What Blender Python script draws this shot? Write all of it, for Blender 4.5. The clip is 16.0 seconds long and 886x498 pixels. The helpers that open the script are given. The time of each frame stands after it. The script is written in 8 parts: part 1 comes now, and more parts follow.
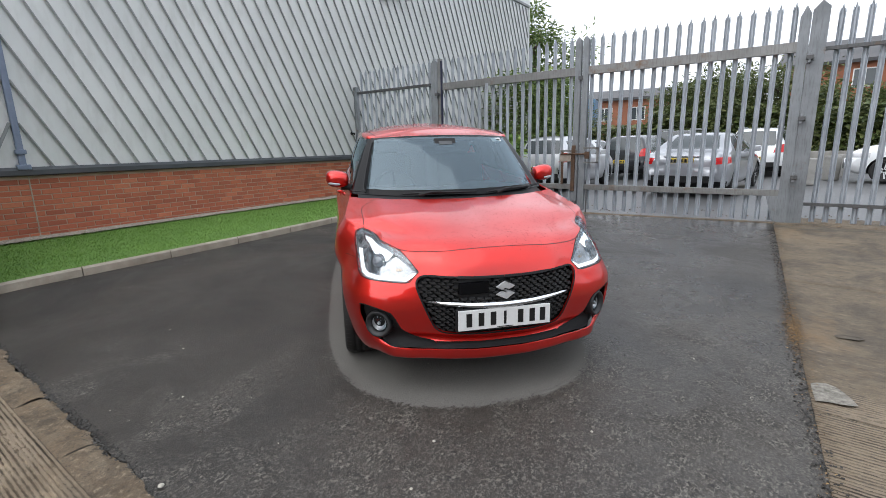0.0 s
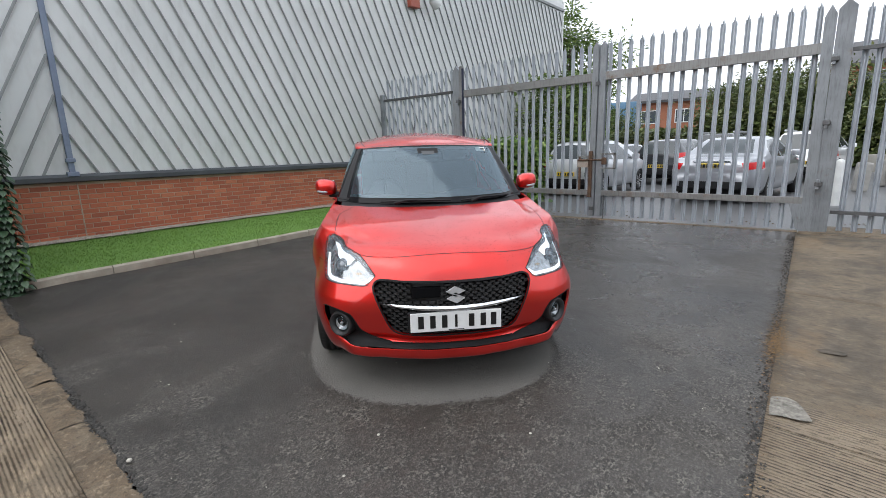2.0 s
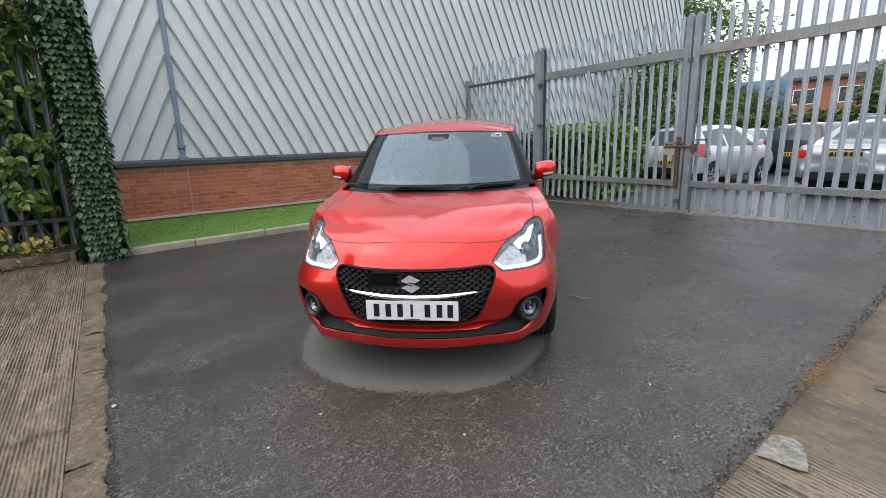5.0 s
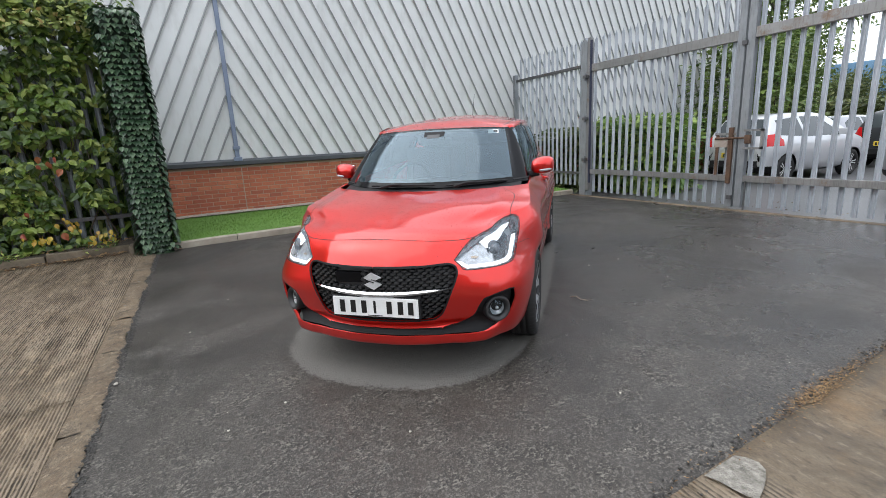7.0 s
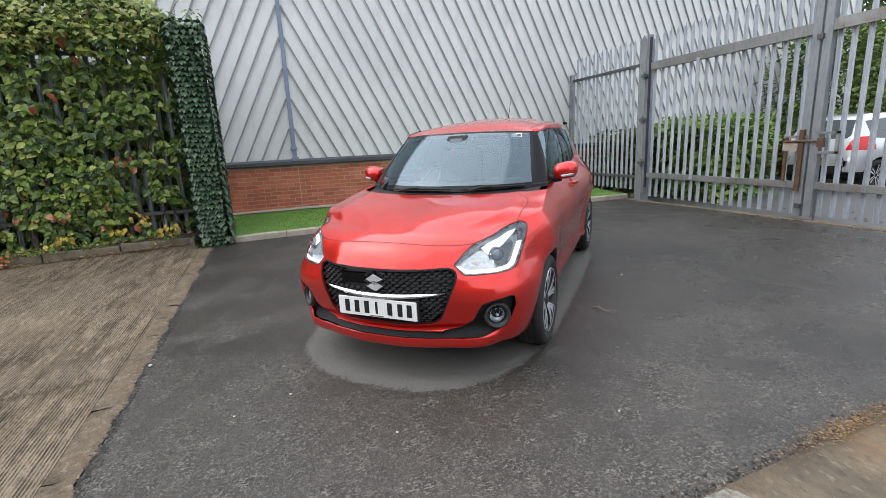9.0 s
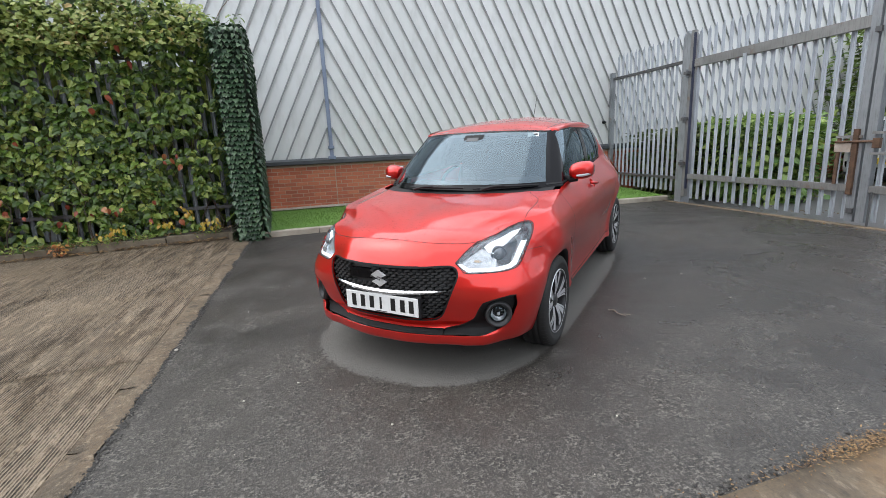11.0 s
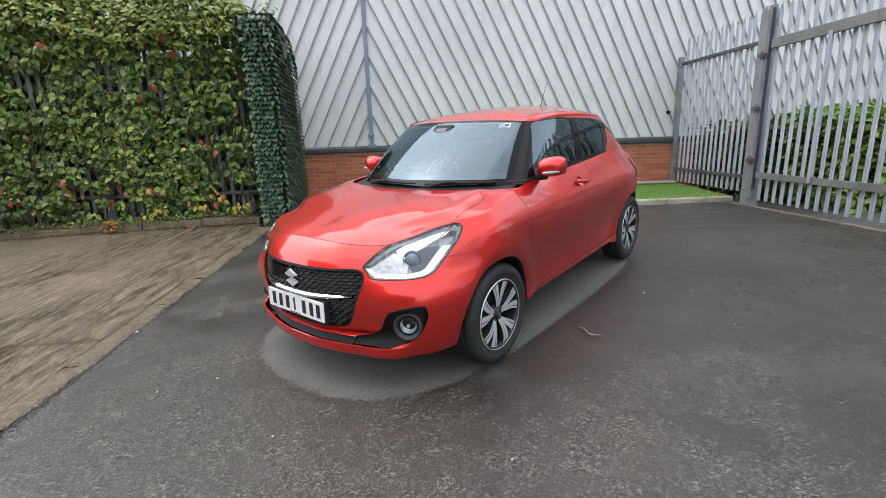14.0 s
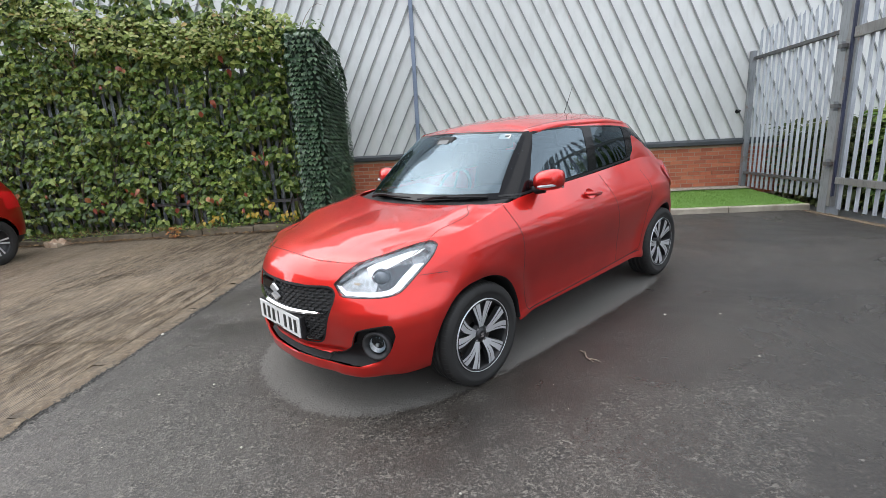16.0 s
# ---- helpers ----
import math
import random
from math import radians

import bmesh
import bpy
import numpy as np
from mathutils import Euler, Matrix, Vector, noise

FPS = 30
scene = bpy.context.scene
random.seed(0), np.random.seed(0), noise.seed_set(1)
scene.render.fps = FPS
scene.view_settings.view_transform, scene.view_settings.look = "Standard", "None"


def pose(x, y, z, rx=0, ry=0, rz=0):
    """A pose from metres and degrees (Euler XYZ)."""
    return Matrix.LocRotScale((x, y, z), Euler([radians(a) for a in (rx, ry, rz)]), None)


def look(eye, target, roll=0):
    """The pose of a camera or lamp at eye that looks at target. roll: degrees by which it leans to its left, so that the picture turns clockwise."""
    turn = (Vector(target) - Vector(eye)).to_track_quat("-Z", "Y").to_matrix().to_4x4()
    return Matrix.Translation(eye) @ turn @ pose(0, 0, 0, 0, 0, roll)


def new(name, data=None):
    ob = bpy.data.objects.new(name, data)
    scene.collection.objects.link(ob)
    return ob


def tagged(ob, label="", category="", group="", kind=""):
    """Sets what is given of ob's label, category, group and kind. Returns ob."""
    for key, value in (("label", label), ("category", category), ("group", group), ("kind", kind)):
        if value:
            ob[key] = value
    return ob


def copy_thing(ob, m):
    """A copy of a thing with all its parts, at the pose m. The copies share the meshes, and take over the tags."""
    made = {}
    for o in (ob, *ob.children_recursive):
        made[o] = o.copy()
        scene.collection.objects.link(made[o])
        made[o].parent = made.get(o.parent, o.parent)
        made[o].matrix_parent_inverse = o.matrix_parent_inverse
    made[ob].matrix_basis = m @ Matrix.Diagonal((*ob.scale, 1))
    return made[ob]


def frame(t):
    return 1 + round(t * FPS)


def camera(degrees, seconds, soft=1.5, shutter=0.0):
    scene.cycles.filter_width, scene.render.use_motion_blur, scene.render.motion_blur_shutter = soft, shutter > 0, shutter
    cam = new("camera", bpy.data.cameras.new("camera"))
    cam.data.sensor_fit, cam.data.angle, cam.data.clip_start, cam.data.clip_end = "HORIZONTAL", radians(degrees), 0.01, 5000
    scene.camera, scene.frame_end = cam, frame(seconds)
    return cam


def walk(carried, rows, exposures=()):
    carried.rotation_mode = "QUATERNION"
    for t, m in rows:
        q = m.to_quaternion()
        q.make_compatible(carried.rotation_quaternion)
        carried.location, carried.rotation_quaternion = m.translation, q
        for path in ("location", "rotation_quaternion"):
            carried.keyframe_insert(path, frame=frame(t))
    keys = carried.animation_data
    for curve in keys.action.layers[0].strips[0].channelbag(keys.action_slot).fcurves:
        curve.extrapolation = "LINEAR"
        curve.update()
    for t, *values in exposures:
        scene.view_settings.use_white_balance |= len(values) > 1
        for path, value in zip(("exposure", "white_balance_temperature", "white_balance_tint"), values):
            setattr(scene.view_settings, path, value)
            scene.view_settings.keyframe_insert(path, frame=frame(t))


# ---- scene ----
cam = camera(87.1, 16.0, 0.45)
PATH = [
    (0, (1.714, -2.684, 1.343), (0.576, -1.097, 0.911), -1.3),
    (0.5, (1.819, -2.654, 1.341), (0.694, -1.055, 0.922), -1.7),
    (1, (1.97, -2.64, 1.361), (0.801, -1.071, 0.945), -2.3),
    (1.5, (2.111, -2.603, 1.382), (0.885, -1.078, 0.969), -1.2),
    (2, (2.186, -2.494, 1.377), (0.903, -1.017, 0.965), -1.6),
    (2.5, (2.264, -2.296, 1.363), (0.935, -0.857, 0.956), -1.0),
    (3, (2.337, -2.209, 1.36), (0.97, -0.807, 0.956), -1.7),
    (3.5, (2.478, -2.145, 1.35), (1.053, -0.802, 0.939), -2.8),
    (4, (2.603, -2.057, 1.343), (1.109, -0.799, 0.915), -1.7),
    (4.2, (2.619, -2.024, 1.355), (1.1, -0.798, 0.921), -1.6),
    (6.3, (2.943, -1.441, 1.335), (1.25, -0.481, 0.875), -2.4),
    (6.5, (2.977, -1.408, 1.343), (1.271, -0.471, 0.884), -2.5),
    (7, (3.018, -1.307, 1.336), (1.269, -0.45, 0.881), -3.0),
    (7.5, (3.038, -1.158, 1.35), (1.235, -0.412, 0.909), -3.5),
    (8, (3.044, -1.083, 1.348), (1.219, -0.389, 0.915), -2.6),
    (8.5, (3.079, -1.056, 1.346), (1.241, -0.402, 0.906), -2.8),
    (9, (3.164, -0.989, 1.349), (1.31, -0.38, 0.907), -2.8),
    (9.5, (3.272, -0.908, 1.342), (1.399, -0.366, 0.896), -2.6),
    (10, (3.336, -0.879, 1.343), (1.449, -0.398, 0.888), -2.8),
    (10.2, (3.333, -0.88, 1.351), (1.445, -0.405, 0.894), -2.7),
    (12.3, (3.136, -0.397, 1.31), (1.209, -0.078, 0.881), -2.9),
    (12.5, (3.158, -0.331, 1.315), (1.23, -0.034, 0.872), -3.0),
    (13, (3.221, -0.132, 1.335), (1.281, 0.062, 0.887), -3.9),
    (13.5, (3.21, 0.001, 1.334), (1.264, 0.12, 0.886), -2.8),
    (14, (3.111, 0.143, 1.318), (1.169, 0.242, 0.851), -1.8),
    (14.5, (3.02, 0.233, 1.33), (1.079, 0.295, 0.853), -1.1),
    (15, (3.018, 0.308, 1.34), (1.077, 0.316, 0.858), -2.1),
    (15.5, (3.026, 0.479, 1.356), (1.086, 0.364, 0.881), -3.3),
    (16, (3.023, 0.644, 1.359), (1.082, 0.446, 0.918), -2.9),
]
walk(cam, [(t, look(eye, target, roll)) for t, eye, target, roll in PATH], [(0.0, 1.17), (4.0, 1.25), (6.5, 1.44), (8.0, 1.51), (12.5, 1.56), (16.0, 1.64)])

# ---- daylight: a bright overcast sky with a broad, weak sun behind it
SUN_ELEV, SUN_TURN = radians(52), radians(200)
world = bpy.data.worlds.new("overcast_sky")
scene.world = world
world.use_nodes = True
wn, wl = world.node_tree.nodes, world.node_tree.links
wn.clear()
sky = wn.new("ShaderNodeTexSky")
sky.sky_type, sky.sun_disc = "NISHITA", False
sky.sun_elevation, sky.sun_rotation = SUN_ELEV, SUN_TURN
sky.air_density, sky.dust_density, sky.ozone_density = 1.0, 4.0, 1.0
pale = wn.new("ShaderNodeHueSaturation")
pale.inputs["Saturation"].default_value = 0.12
bg = wn.new("ShaderNodeBackground")
bg.inputs["Strength"].default_value = 0.15
wout = wn.new("ShaderNodeOutputWorld")
wl.new(sky.outputs[0], pale.inputs["Color"])
cloud = wn.new("ShaderNodeMix")
cloud.data_type = "RGBA"
cloud.inputs[0].default_value = 0.8
cloud.inputs[7].default_value = (4.15, 4.5, 5.05, 1)
wl.new(pale.outputs[0], cloud.inputs[6])
wl.new(cloud.outputs[2], bg.inputs["Color"])
wl.new(bg.outputs[0], wout.inputs["Surface"])
sun = new("sun", bpy.data.lights.new("sun", "SUN"))
sun.data.energy, sun.data.angle, sun.data.color = 0.6, radians(100), (1.0, 0.98, 0.95)
sun.matrix_world = look((0, 0, 30), (0 - 30 * math.cos(SUN_ELEV) * math.sin(SUN_TURN), 0 - 30 * math.cos(SUN_ELEV) * math.cos(SUN_TURN), 30 - 30 * math.sin(SUN_ELEV)))
scene.view_settings.exposure = 1.2

# ---- small helpers for meshes
def part(name, bm, material, parent=None, label="", smooth=False):
    """Links a bmesh as one mesh object, under a thing or a part if one is given."""
    me = bpy.data.meshes.new(name)
    bm.to_mesh(me)
    bm.free()
    if smooth:
        me.polygons.foreach_set("use_smooth", [True] * len(me.polygons))
    for m in material if isinstance(material, (list, tuple)) else [material]:
        me.materials.append(m)
    ob = new(name, me)
    ob.parent = parent
    if label:
        ob["label"] = label
    return ob


def again(ob, name, m, parent):
    """Another piece on the same mesh."""
    o = new(name, ob.data)
    o.parent = parent
    o.matrix_basis = m
    return o


def thing(name, label, category, group="", m=None, kind=""):
    ob = new(name)
    ob.empty_display_size = 0.1
    if m is not None:
        ob.matrix_basis = m
    return tagged(ob, label, category, group, kind)


def box(bm, x0, x1, y0, y1, z0, z1, bevel=0.0):
    vs = [bm.verts.new((x, y, z)) for z in (z0, z1) for y in (y0, y1) for x in (x0, x1)]
    fs = [bm.faces.new([vs[i] for i in q]) for q in ((0, 2, 3, 1), (4, 5, 7, 6), (0, 1, 5, 4), (2, 6, 7, 3), (0, 4, 6, 2), (1, 3, 7, 5))]
    if bevel:
        es = list({e for f in fs for e in f.edges})
        bmesh.ops.bevel(bm, geom=es, offset=bevel, segments=2, affect="EDGES", profile=0.6)
    return vs


def boxed(x0, x1, y0, y1, z0, z1, bevel=0.0):
    bm = bmesh.new()
    box(bm, x0, x1, y0, y1, z0, z1, bevel)
    return bm


def ring(bm, pts):
    return [bm.verts.new(p) for p in pts]


def bridge(bm, a, b, close=True):
    n = len(a)
    for i in range(n if close else n - 1):
        j = (i + 1) % n
        bm.faces.new((a[i], a[j], b[j], b[i]))


def rod(bm, p, q, r0, r1=None, n=10, caps=True):
    """A round bar from p to q."""
    p, q = Vector(p), Vector(q)
    r1 = r0 if r1 is None else r1
    w = (q - p).normalized()
    u = w.orthogonal().normalized()
    v = w.cross(u)
    a, b = [[bm.verts.new(c + r * (math.cos(k * math.tau / n) * u + math.sin(k * math.tau / n) * v)) for k in range(n)] for c, r in ((p, r0), (q, r1))]
    bridge(bm, a, b)
    if caps:
        bm.faces.new(a[::-1])
        bm.faces.new(b)


def pipe(bm, pts, r, n=8):
    """A bar that follows points; r is one radius or one per point."""
    pts = [Vector(p) for p in pts]
    rs = r if isinstance(r, (list, tuple)) else [r] * len(pts)
    rows, u = [], None
    for i, p in enumerate(pts):
        w = (pts[min(i + 1, len(pts) - 1)] - pts[max(i - 1, 0)]).normalized()
        u = w.orthogonal().normalized() if u is None else (u - w * u.dot(w)).normalized()
        v = w.cross(u)
        rows.append([bm.verts.new(p + rs[i] * (math.cos(k * math.tau / n) * u + math.sin(k * math.tau / n) * v)) for k in range(n)])
    for a, b in zip(rows, rows[1:]):
        bridge(bm, a, b)
    bm.faces.new(rows[0][::-1])
    bm.faces.new(rows[-1])


def lathe(bm, prof, n=32, axis="x"):
    """A turned form: prof is rows of (along, radius)."""
    rows = []
    for h, r in prof:
        row = []
        for k in range(n):
            c, s = r * math.cos(k * math.tau / n), r * math.sin(k * math.tau / n)
            row.append(bm.verts.new((h, c, s) if axis == "x" else (c, h, s) if axis == "y" else (c, s, h)))
        rows.append(row)
    for a, b in zip(rows, rows[1:]):
        bridge(bm, a, b)
    return rows


def lerp(table, x):
    """Smooth reading of a small table of (x, value)."""
    xs, vs = [p[0] for p in table], [p[1] for p in table]
    if x <= xs[0]:
        return vs[0]
    if x >= xs[-1]:
        return vs[-1]
    i = max(k for k in range(len(xs) - 1) if xs[k] <= x)
    h = xs[i + 1] - xs[i]

    def slope(k):
        if k == 0 or k == len(xs) - 1:
            return (vs[min(k + 1, len(xs) - 1)] - vs[max(k - 1, 0)]) / (xs[min(k + 1, len(xs) - 1)] - xs[max(k - 1, 0)])
        a, b = (vs[k] - vs[k - 1]) / (xs[k] - xs[k - 1]), (vs[k + 1] - vs[k]) / (xs[k + 1] - xs[k])
        return 0.0 if a * b <= 0 else 2 * a * b / (a + b)

    t = (x - xs[i]) / h
    return (2 * t**3 - 3 * t * t + 1) * vs[i] + (t**3 - 2 * t * t + t) * h * slope(i) + (3 * t * t - 2 * t**3) * vs[i + 1] + (t**3 - t * t) * h * slope(i + 1)


def step(a, b, x):
    t = min(1.0, max(0.0, (x - a) / (b - a)))
    return t * t * (3 - 2 * t)


# ---- materials
class Mat:
    """A principled material with its node helpers."""

    def __init__(self, name, color, rough=0.6, metal=0.0, spec=0.5):
        self.m = bpy.data.materials.new(name)
        self.m.use_nodes = True
        self.nt = self.m.node_tree
        self.p = self.nt.nodes["Principled BSDF"]
        self.p.inputs["Base Color"].default_value = (*color, 1)
        self.p.inputs["Roughness"].default_value = rough
        self.p.inputs["Metallic"].default_value = metal
        self.p.inputs["Specular IOR Level"].default_value = spec
        self.co = self.node("ShaderNodeTexCoord").outputs["Object"]
        self.last_bump = None

    def node(self, kind, **props):
        n = self.nt.nodes.new(kind)
        for k, v in props.items():
            if k == "operation":
                n.operation = v
            elif k == "blend_type":
                n.blend_type = v
            elif k == "data_type":
                n.data_type = v
        return n

    def link(self, a, b):
        self.nt.links.new(a, b)

    def noise(self, scale, detail=4.0, rough=0.55, stretch=None, distort=0.0):
        n = self.node("ShaderNodeTexNoise")
        n.inputs["Scale"].default_value, n.inputs["Detail"].default_value = scale, detail
        n.inputs["Roughness"].default_value, n.inputs["Distortion"].default_value = rough, distort
        co = self.co
        if stretch:
            mp = self.node("ShaderNodeMapping")
            mp.inputs["Scale"].default_value = stretch
            self.link(co, mp.inputs["Vector"])
            co = mp.outputs[0]
        self.link(co, n.inputs["Vector"])
        return n.outputs["Fac"]

    def ramp(self, fac, stops):
        r = self.node("ShaderNodeValToRGB")
        el = r.color_ramp.elements
        while len(el) < len(stops):
            el.new(0.5)
        for e, (at, c) in zip(el, stops):
            e.position = at
            e.color = (*c, 1) if isinstance(c, (tuple, list)) else (c, c, c, 1)
        self.link(fac, r.inputs["Fac"])
        return r.outputs["Color"]

    def mix(self, fac, a, b, how="MIX"):
        n = self.node("ShaderNodeMix", data_type="RGBA", blend_type=how)
        for sock, v in ((n.inputs[0], fac), (n.inputs[6], a), (n.inputs[7], b)):
            if isinstance(v, (int, float)):
                sock.default_value = v
            elif isinstance(v, (tuple, list)):
                sock.default_value = (*v, 1)
            else:
                self.link(v, sock)
        return n.outputs[2]

    def math(self, op, a, b=0.0):
        n = self.node("ShaderNodeMath", operation=op)
        for sock, v in ((n.inputs[0], a), (n.inputs[1], b)):
            if isinstance(v, (int, float)):
                sock.default_value = v
            else:
                self.link(v, sock)
        return n.outputs[0]

    def color(self, sock):
        self.link(sock, self.p.inputs["Base Color"])
        return self

    def rough(self, sock):
        self.link(sock, self.p.inputs["Roughness"])
        return self

    def bump(self, height, strength=0.3, dist=0.01):
        b = self.node("ShaderNodeBump")
        b.inputs["Strength"].default_value, b.inputs["Distance"].default_value = strength, dist
        self.link(height, b.inputs["Height"])
        if self.last_bump:
            self.link(self.last_bump, b.inputs["Normal"])
        self.last_bump = b.outputs[0]
        self.link(self.last_bump, self.p.inputs["Normal"])
        return self

    def each(self, island=False):
        """A random number for each object, or for each loose piece of a mesh."""
        return self.node("ShaderNodeNewGeometry").outputs["Random Per Island"] if island else self.node("ShaderNodeObjectInfo").outputs["Random"]


def worn(name, dark, light, rough=0.6, metal=0.0, coarse=1.5, fine=40.0, bump=0.2, dist=0.004, rvar=0.12):
    """A surface with stains at a large scale and grain at a small one."""
    m = Mat(name, light, rough, metal)
    a, b = m.noise(coarse, 5, 0.6), m.noise(fine, 3, 0.6)
    c = m.mix(m.ramp(a, ((0.3, 0.0), (0.7, 1.0))), dark, light)
    c = m.mix(m.math("MULTIPLY", b, 0.35), c, tuple(0.6 * v for v in dark))
    m.color(c)
    m.rough(m.math("ADD", m.math("MULTIPLY", a, 2 * rvar), rough - rvar))
    if bump:
        m.bump(b, bump, dist)
    return m.m


def asphalt_mat():
    """Damp tarmac, smooth in places and worn to its stones in others; dry and paler in the lee of the parked car."""
    m = Mat("damp_tarmac", (0.05, 0.05, 0.052), 0.6, spec=0.42)
    stone, blotch, fine = m.noise(92, 3, 0.75), m.noise(0.75, 5, 0.6), m.noise(420, 2, 0.6)
    patch = m.noise(1.7, 8, 0.72, distort=0.4)
    flake = m.noise(48, 3, 0.6, stretch=(1, 1.6, 1))
    vor = m.node("ShaderNodeTexVoronoi")
    vor.inputs["Scale"].default_value = 85
    m.link(m.co, vor.inputs["Vector"])
    wet = m.mix(m.ramp(blotch, ((0.34, 0.0), (0.66, 1.0))), (0.026, 0.0218, 0.0176), (0.063, 0.0535, 0.0438))
    wet = m.mix(m.ramp(fine, ((0.4, 0.0), (0.65, 0.85))), wet, (0.014, 0.013, 0.013))
    here = m.node("ShaderNodeSeparateXYZ")
    m.link(m.co, here.inputs[0])
    lean = m.math("ADD", m.math("MULTIPLY", here.outputs[1], -0.045), m.math("MULTIPLY", here.outputs[0], 0.085))
    rub = m.ramp(m.math("ADD", patch, lean), ((0.46, 0.1), (0.6, 1.0)))
    wet = m.mix(m.math("MULTIPLY", rub, m.ramp(stone, ((0.53, 0.0), (0.63, 0.9)))), wet, (0.12, 0.11, 0.095))
    fleck = m.noise(60, 2, 0.6, stretch=(1.3, 0.8, 1), distort=0.7)
    clump = m.ramp(m.noise(8, 5, 0.7), ((0.44, 0.22), (0.6, 1.0)))
    rub = m.math("MULTIPLY", rub, clump)
    wet = m.mix(m.math("MULTIPLY", rub, m.ramp(fleck, ((0.555, 0.0), (0.605, 1.0)))), wet, (0.165, 0.152, 0.13))
    wet = m.mix(m.math("MULTIPLY", rub, m.ramp(fleck, ((0.36, 0.9), (0.42, 0.0)))), wet, (0.011, 0.01, 0.0095))
    wet = m.mix(m.math("MULTIPLY", rub, m.ramp(flake, ((0.34, 1.0), (0.43, 0.0)))), wet, (0.016, 0.015, 0.015))
    wet = m.mix(m.ramp(vor.outputs["Color"], ((0.93, 0.0), (0.98, 0.5))), wet, (0.24, 0.225, 0.2))
    ridge = m.math("ABSOLUTE", m.math("SUBTRACT", m.noise(24, 3, 0.6, distort=0.8), 0.5))
    crust = m.math("MULTIPLY", m.ramp(ridge, ((0.01, 1.0), (0.03, 0.0))), m.ramp(m.noise(11, 4, 0.7), ((0.52, 0.0), (0.62, 1.0))))
    wet = m.mix(m.math("MULTIPLY", rub, m.math("MULTIPLY", crust, 0.75)), wet, (0.2, 0.185, 0.16))
    pock = m.noise(34, 3, 0.7)
    wet = m.mix(m.ramp(pock, ((0.3, 0.7), (0.4, 0.0))), wet, (0.018, 0.016, 0.014))
    wet = m.mix(m.ramp(pock, ((0.62, 0.0), (0.7, 0.45))), wet, (0.1, 0.09, 0.076))
    # dry oval: distances along and across the car, with a wandering edge
    sep = m.node("ShaderNodeSeparateXYZ")
    mp = m.node("ShaderNodeMapping")
    mp.vector_type = "TEXTURE"
    mp.inputs["Location"].default_value = DRY_AT
    mp.inputs["Rotation"].default_value = (0, 0, CAR_TURN)
    m.link(m.co, mp.inputs["Vector"])
    m.link(mp.outputs[0], sep.inputs[0])
    ax = m.math("POWER", m.math("ABSOLUTE", m.math("DIVIDE", sep.outputs[0], DRY_HALF[0])), 2.6)
    ay = m.math("POWER", m.math("ABSOLUTE", m.math("DIVIDE", sep.outputs[1], DRY_HALF[1])), 4.0)
    edge = m.math("ADD", m.math("ADD", ax, ay), m.math("MULTIPLY", m.math("SUBTRACT", m.noise(40, 4, 0.75), 0.5), 0.45))
    dry = m.ramp(edge, ((0.97, 1.0), (1.01, 0.0)))
    dust = m.mix(m.ramp(blotch, ((0.3, 0.0), (0.7, 1.0))), (0.112, 0.106, 0.096), (0.14, 0.132, 0.12))
    dust = m.mix(m.ramp(stone, ((0.45, 0.0), (0.7, 0.35))), dust, (0.09, 0.084, 0.077))
    m.color(m.mix(dry, wet, dust))
    damp = m.noise(0.9, 7, 0.62, distort=0.5)
    rw = m.ramp(damp, ((0.36, 0.24), (0.5, 0.37), (0.64, 0.58)))
    rw = m.math("ADD", rw, m.math("ADD", m.math("MULTIPLY", here.outputs[0], -0.03), m.math("MULTIPLY", here.outputs[1], -0.024)))
    m.rough(m.math("MAXIMUM", m.math("ADD", rw, m.math("MULTIPLY", rub, 0.2)), m.math("MULTIPLY", dry, 0.9)))
    m.bump(m.math("MULTIPLY", fleck, rub), 0.8, 0.006).bump(stone, 0.6, 0.005).bump(fine, 0.5, 0.002)
    return m.m


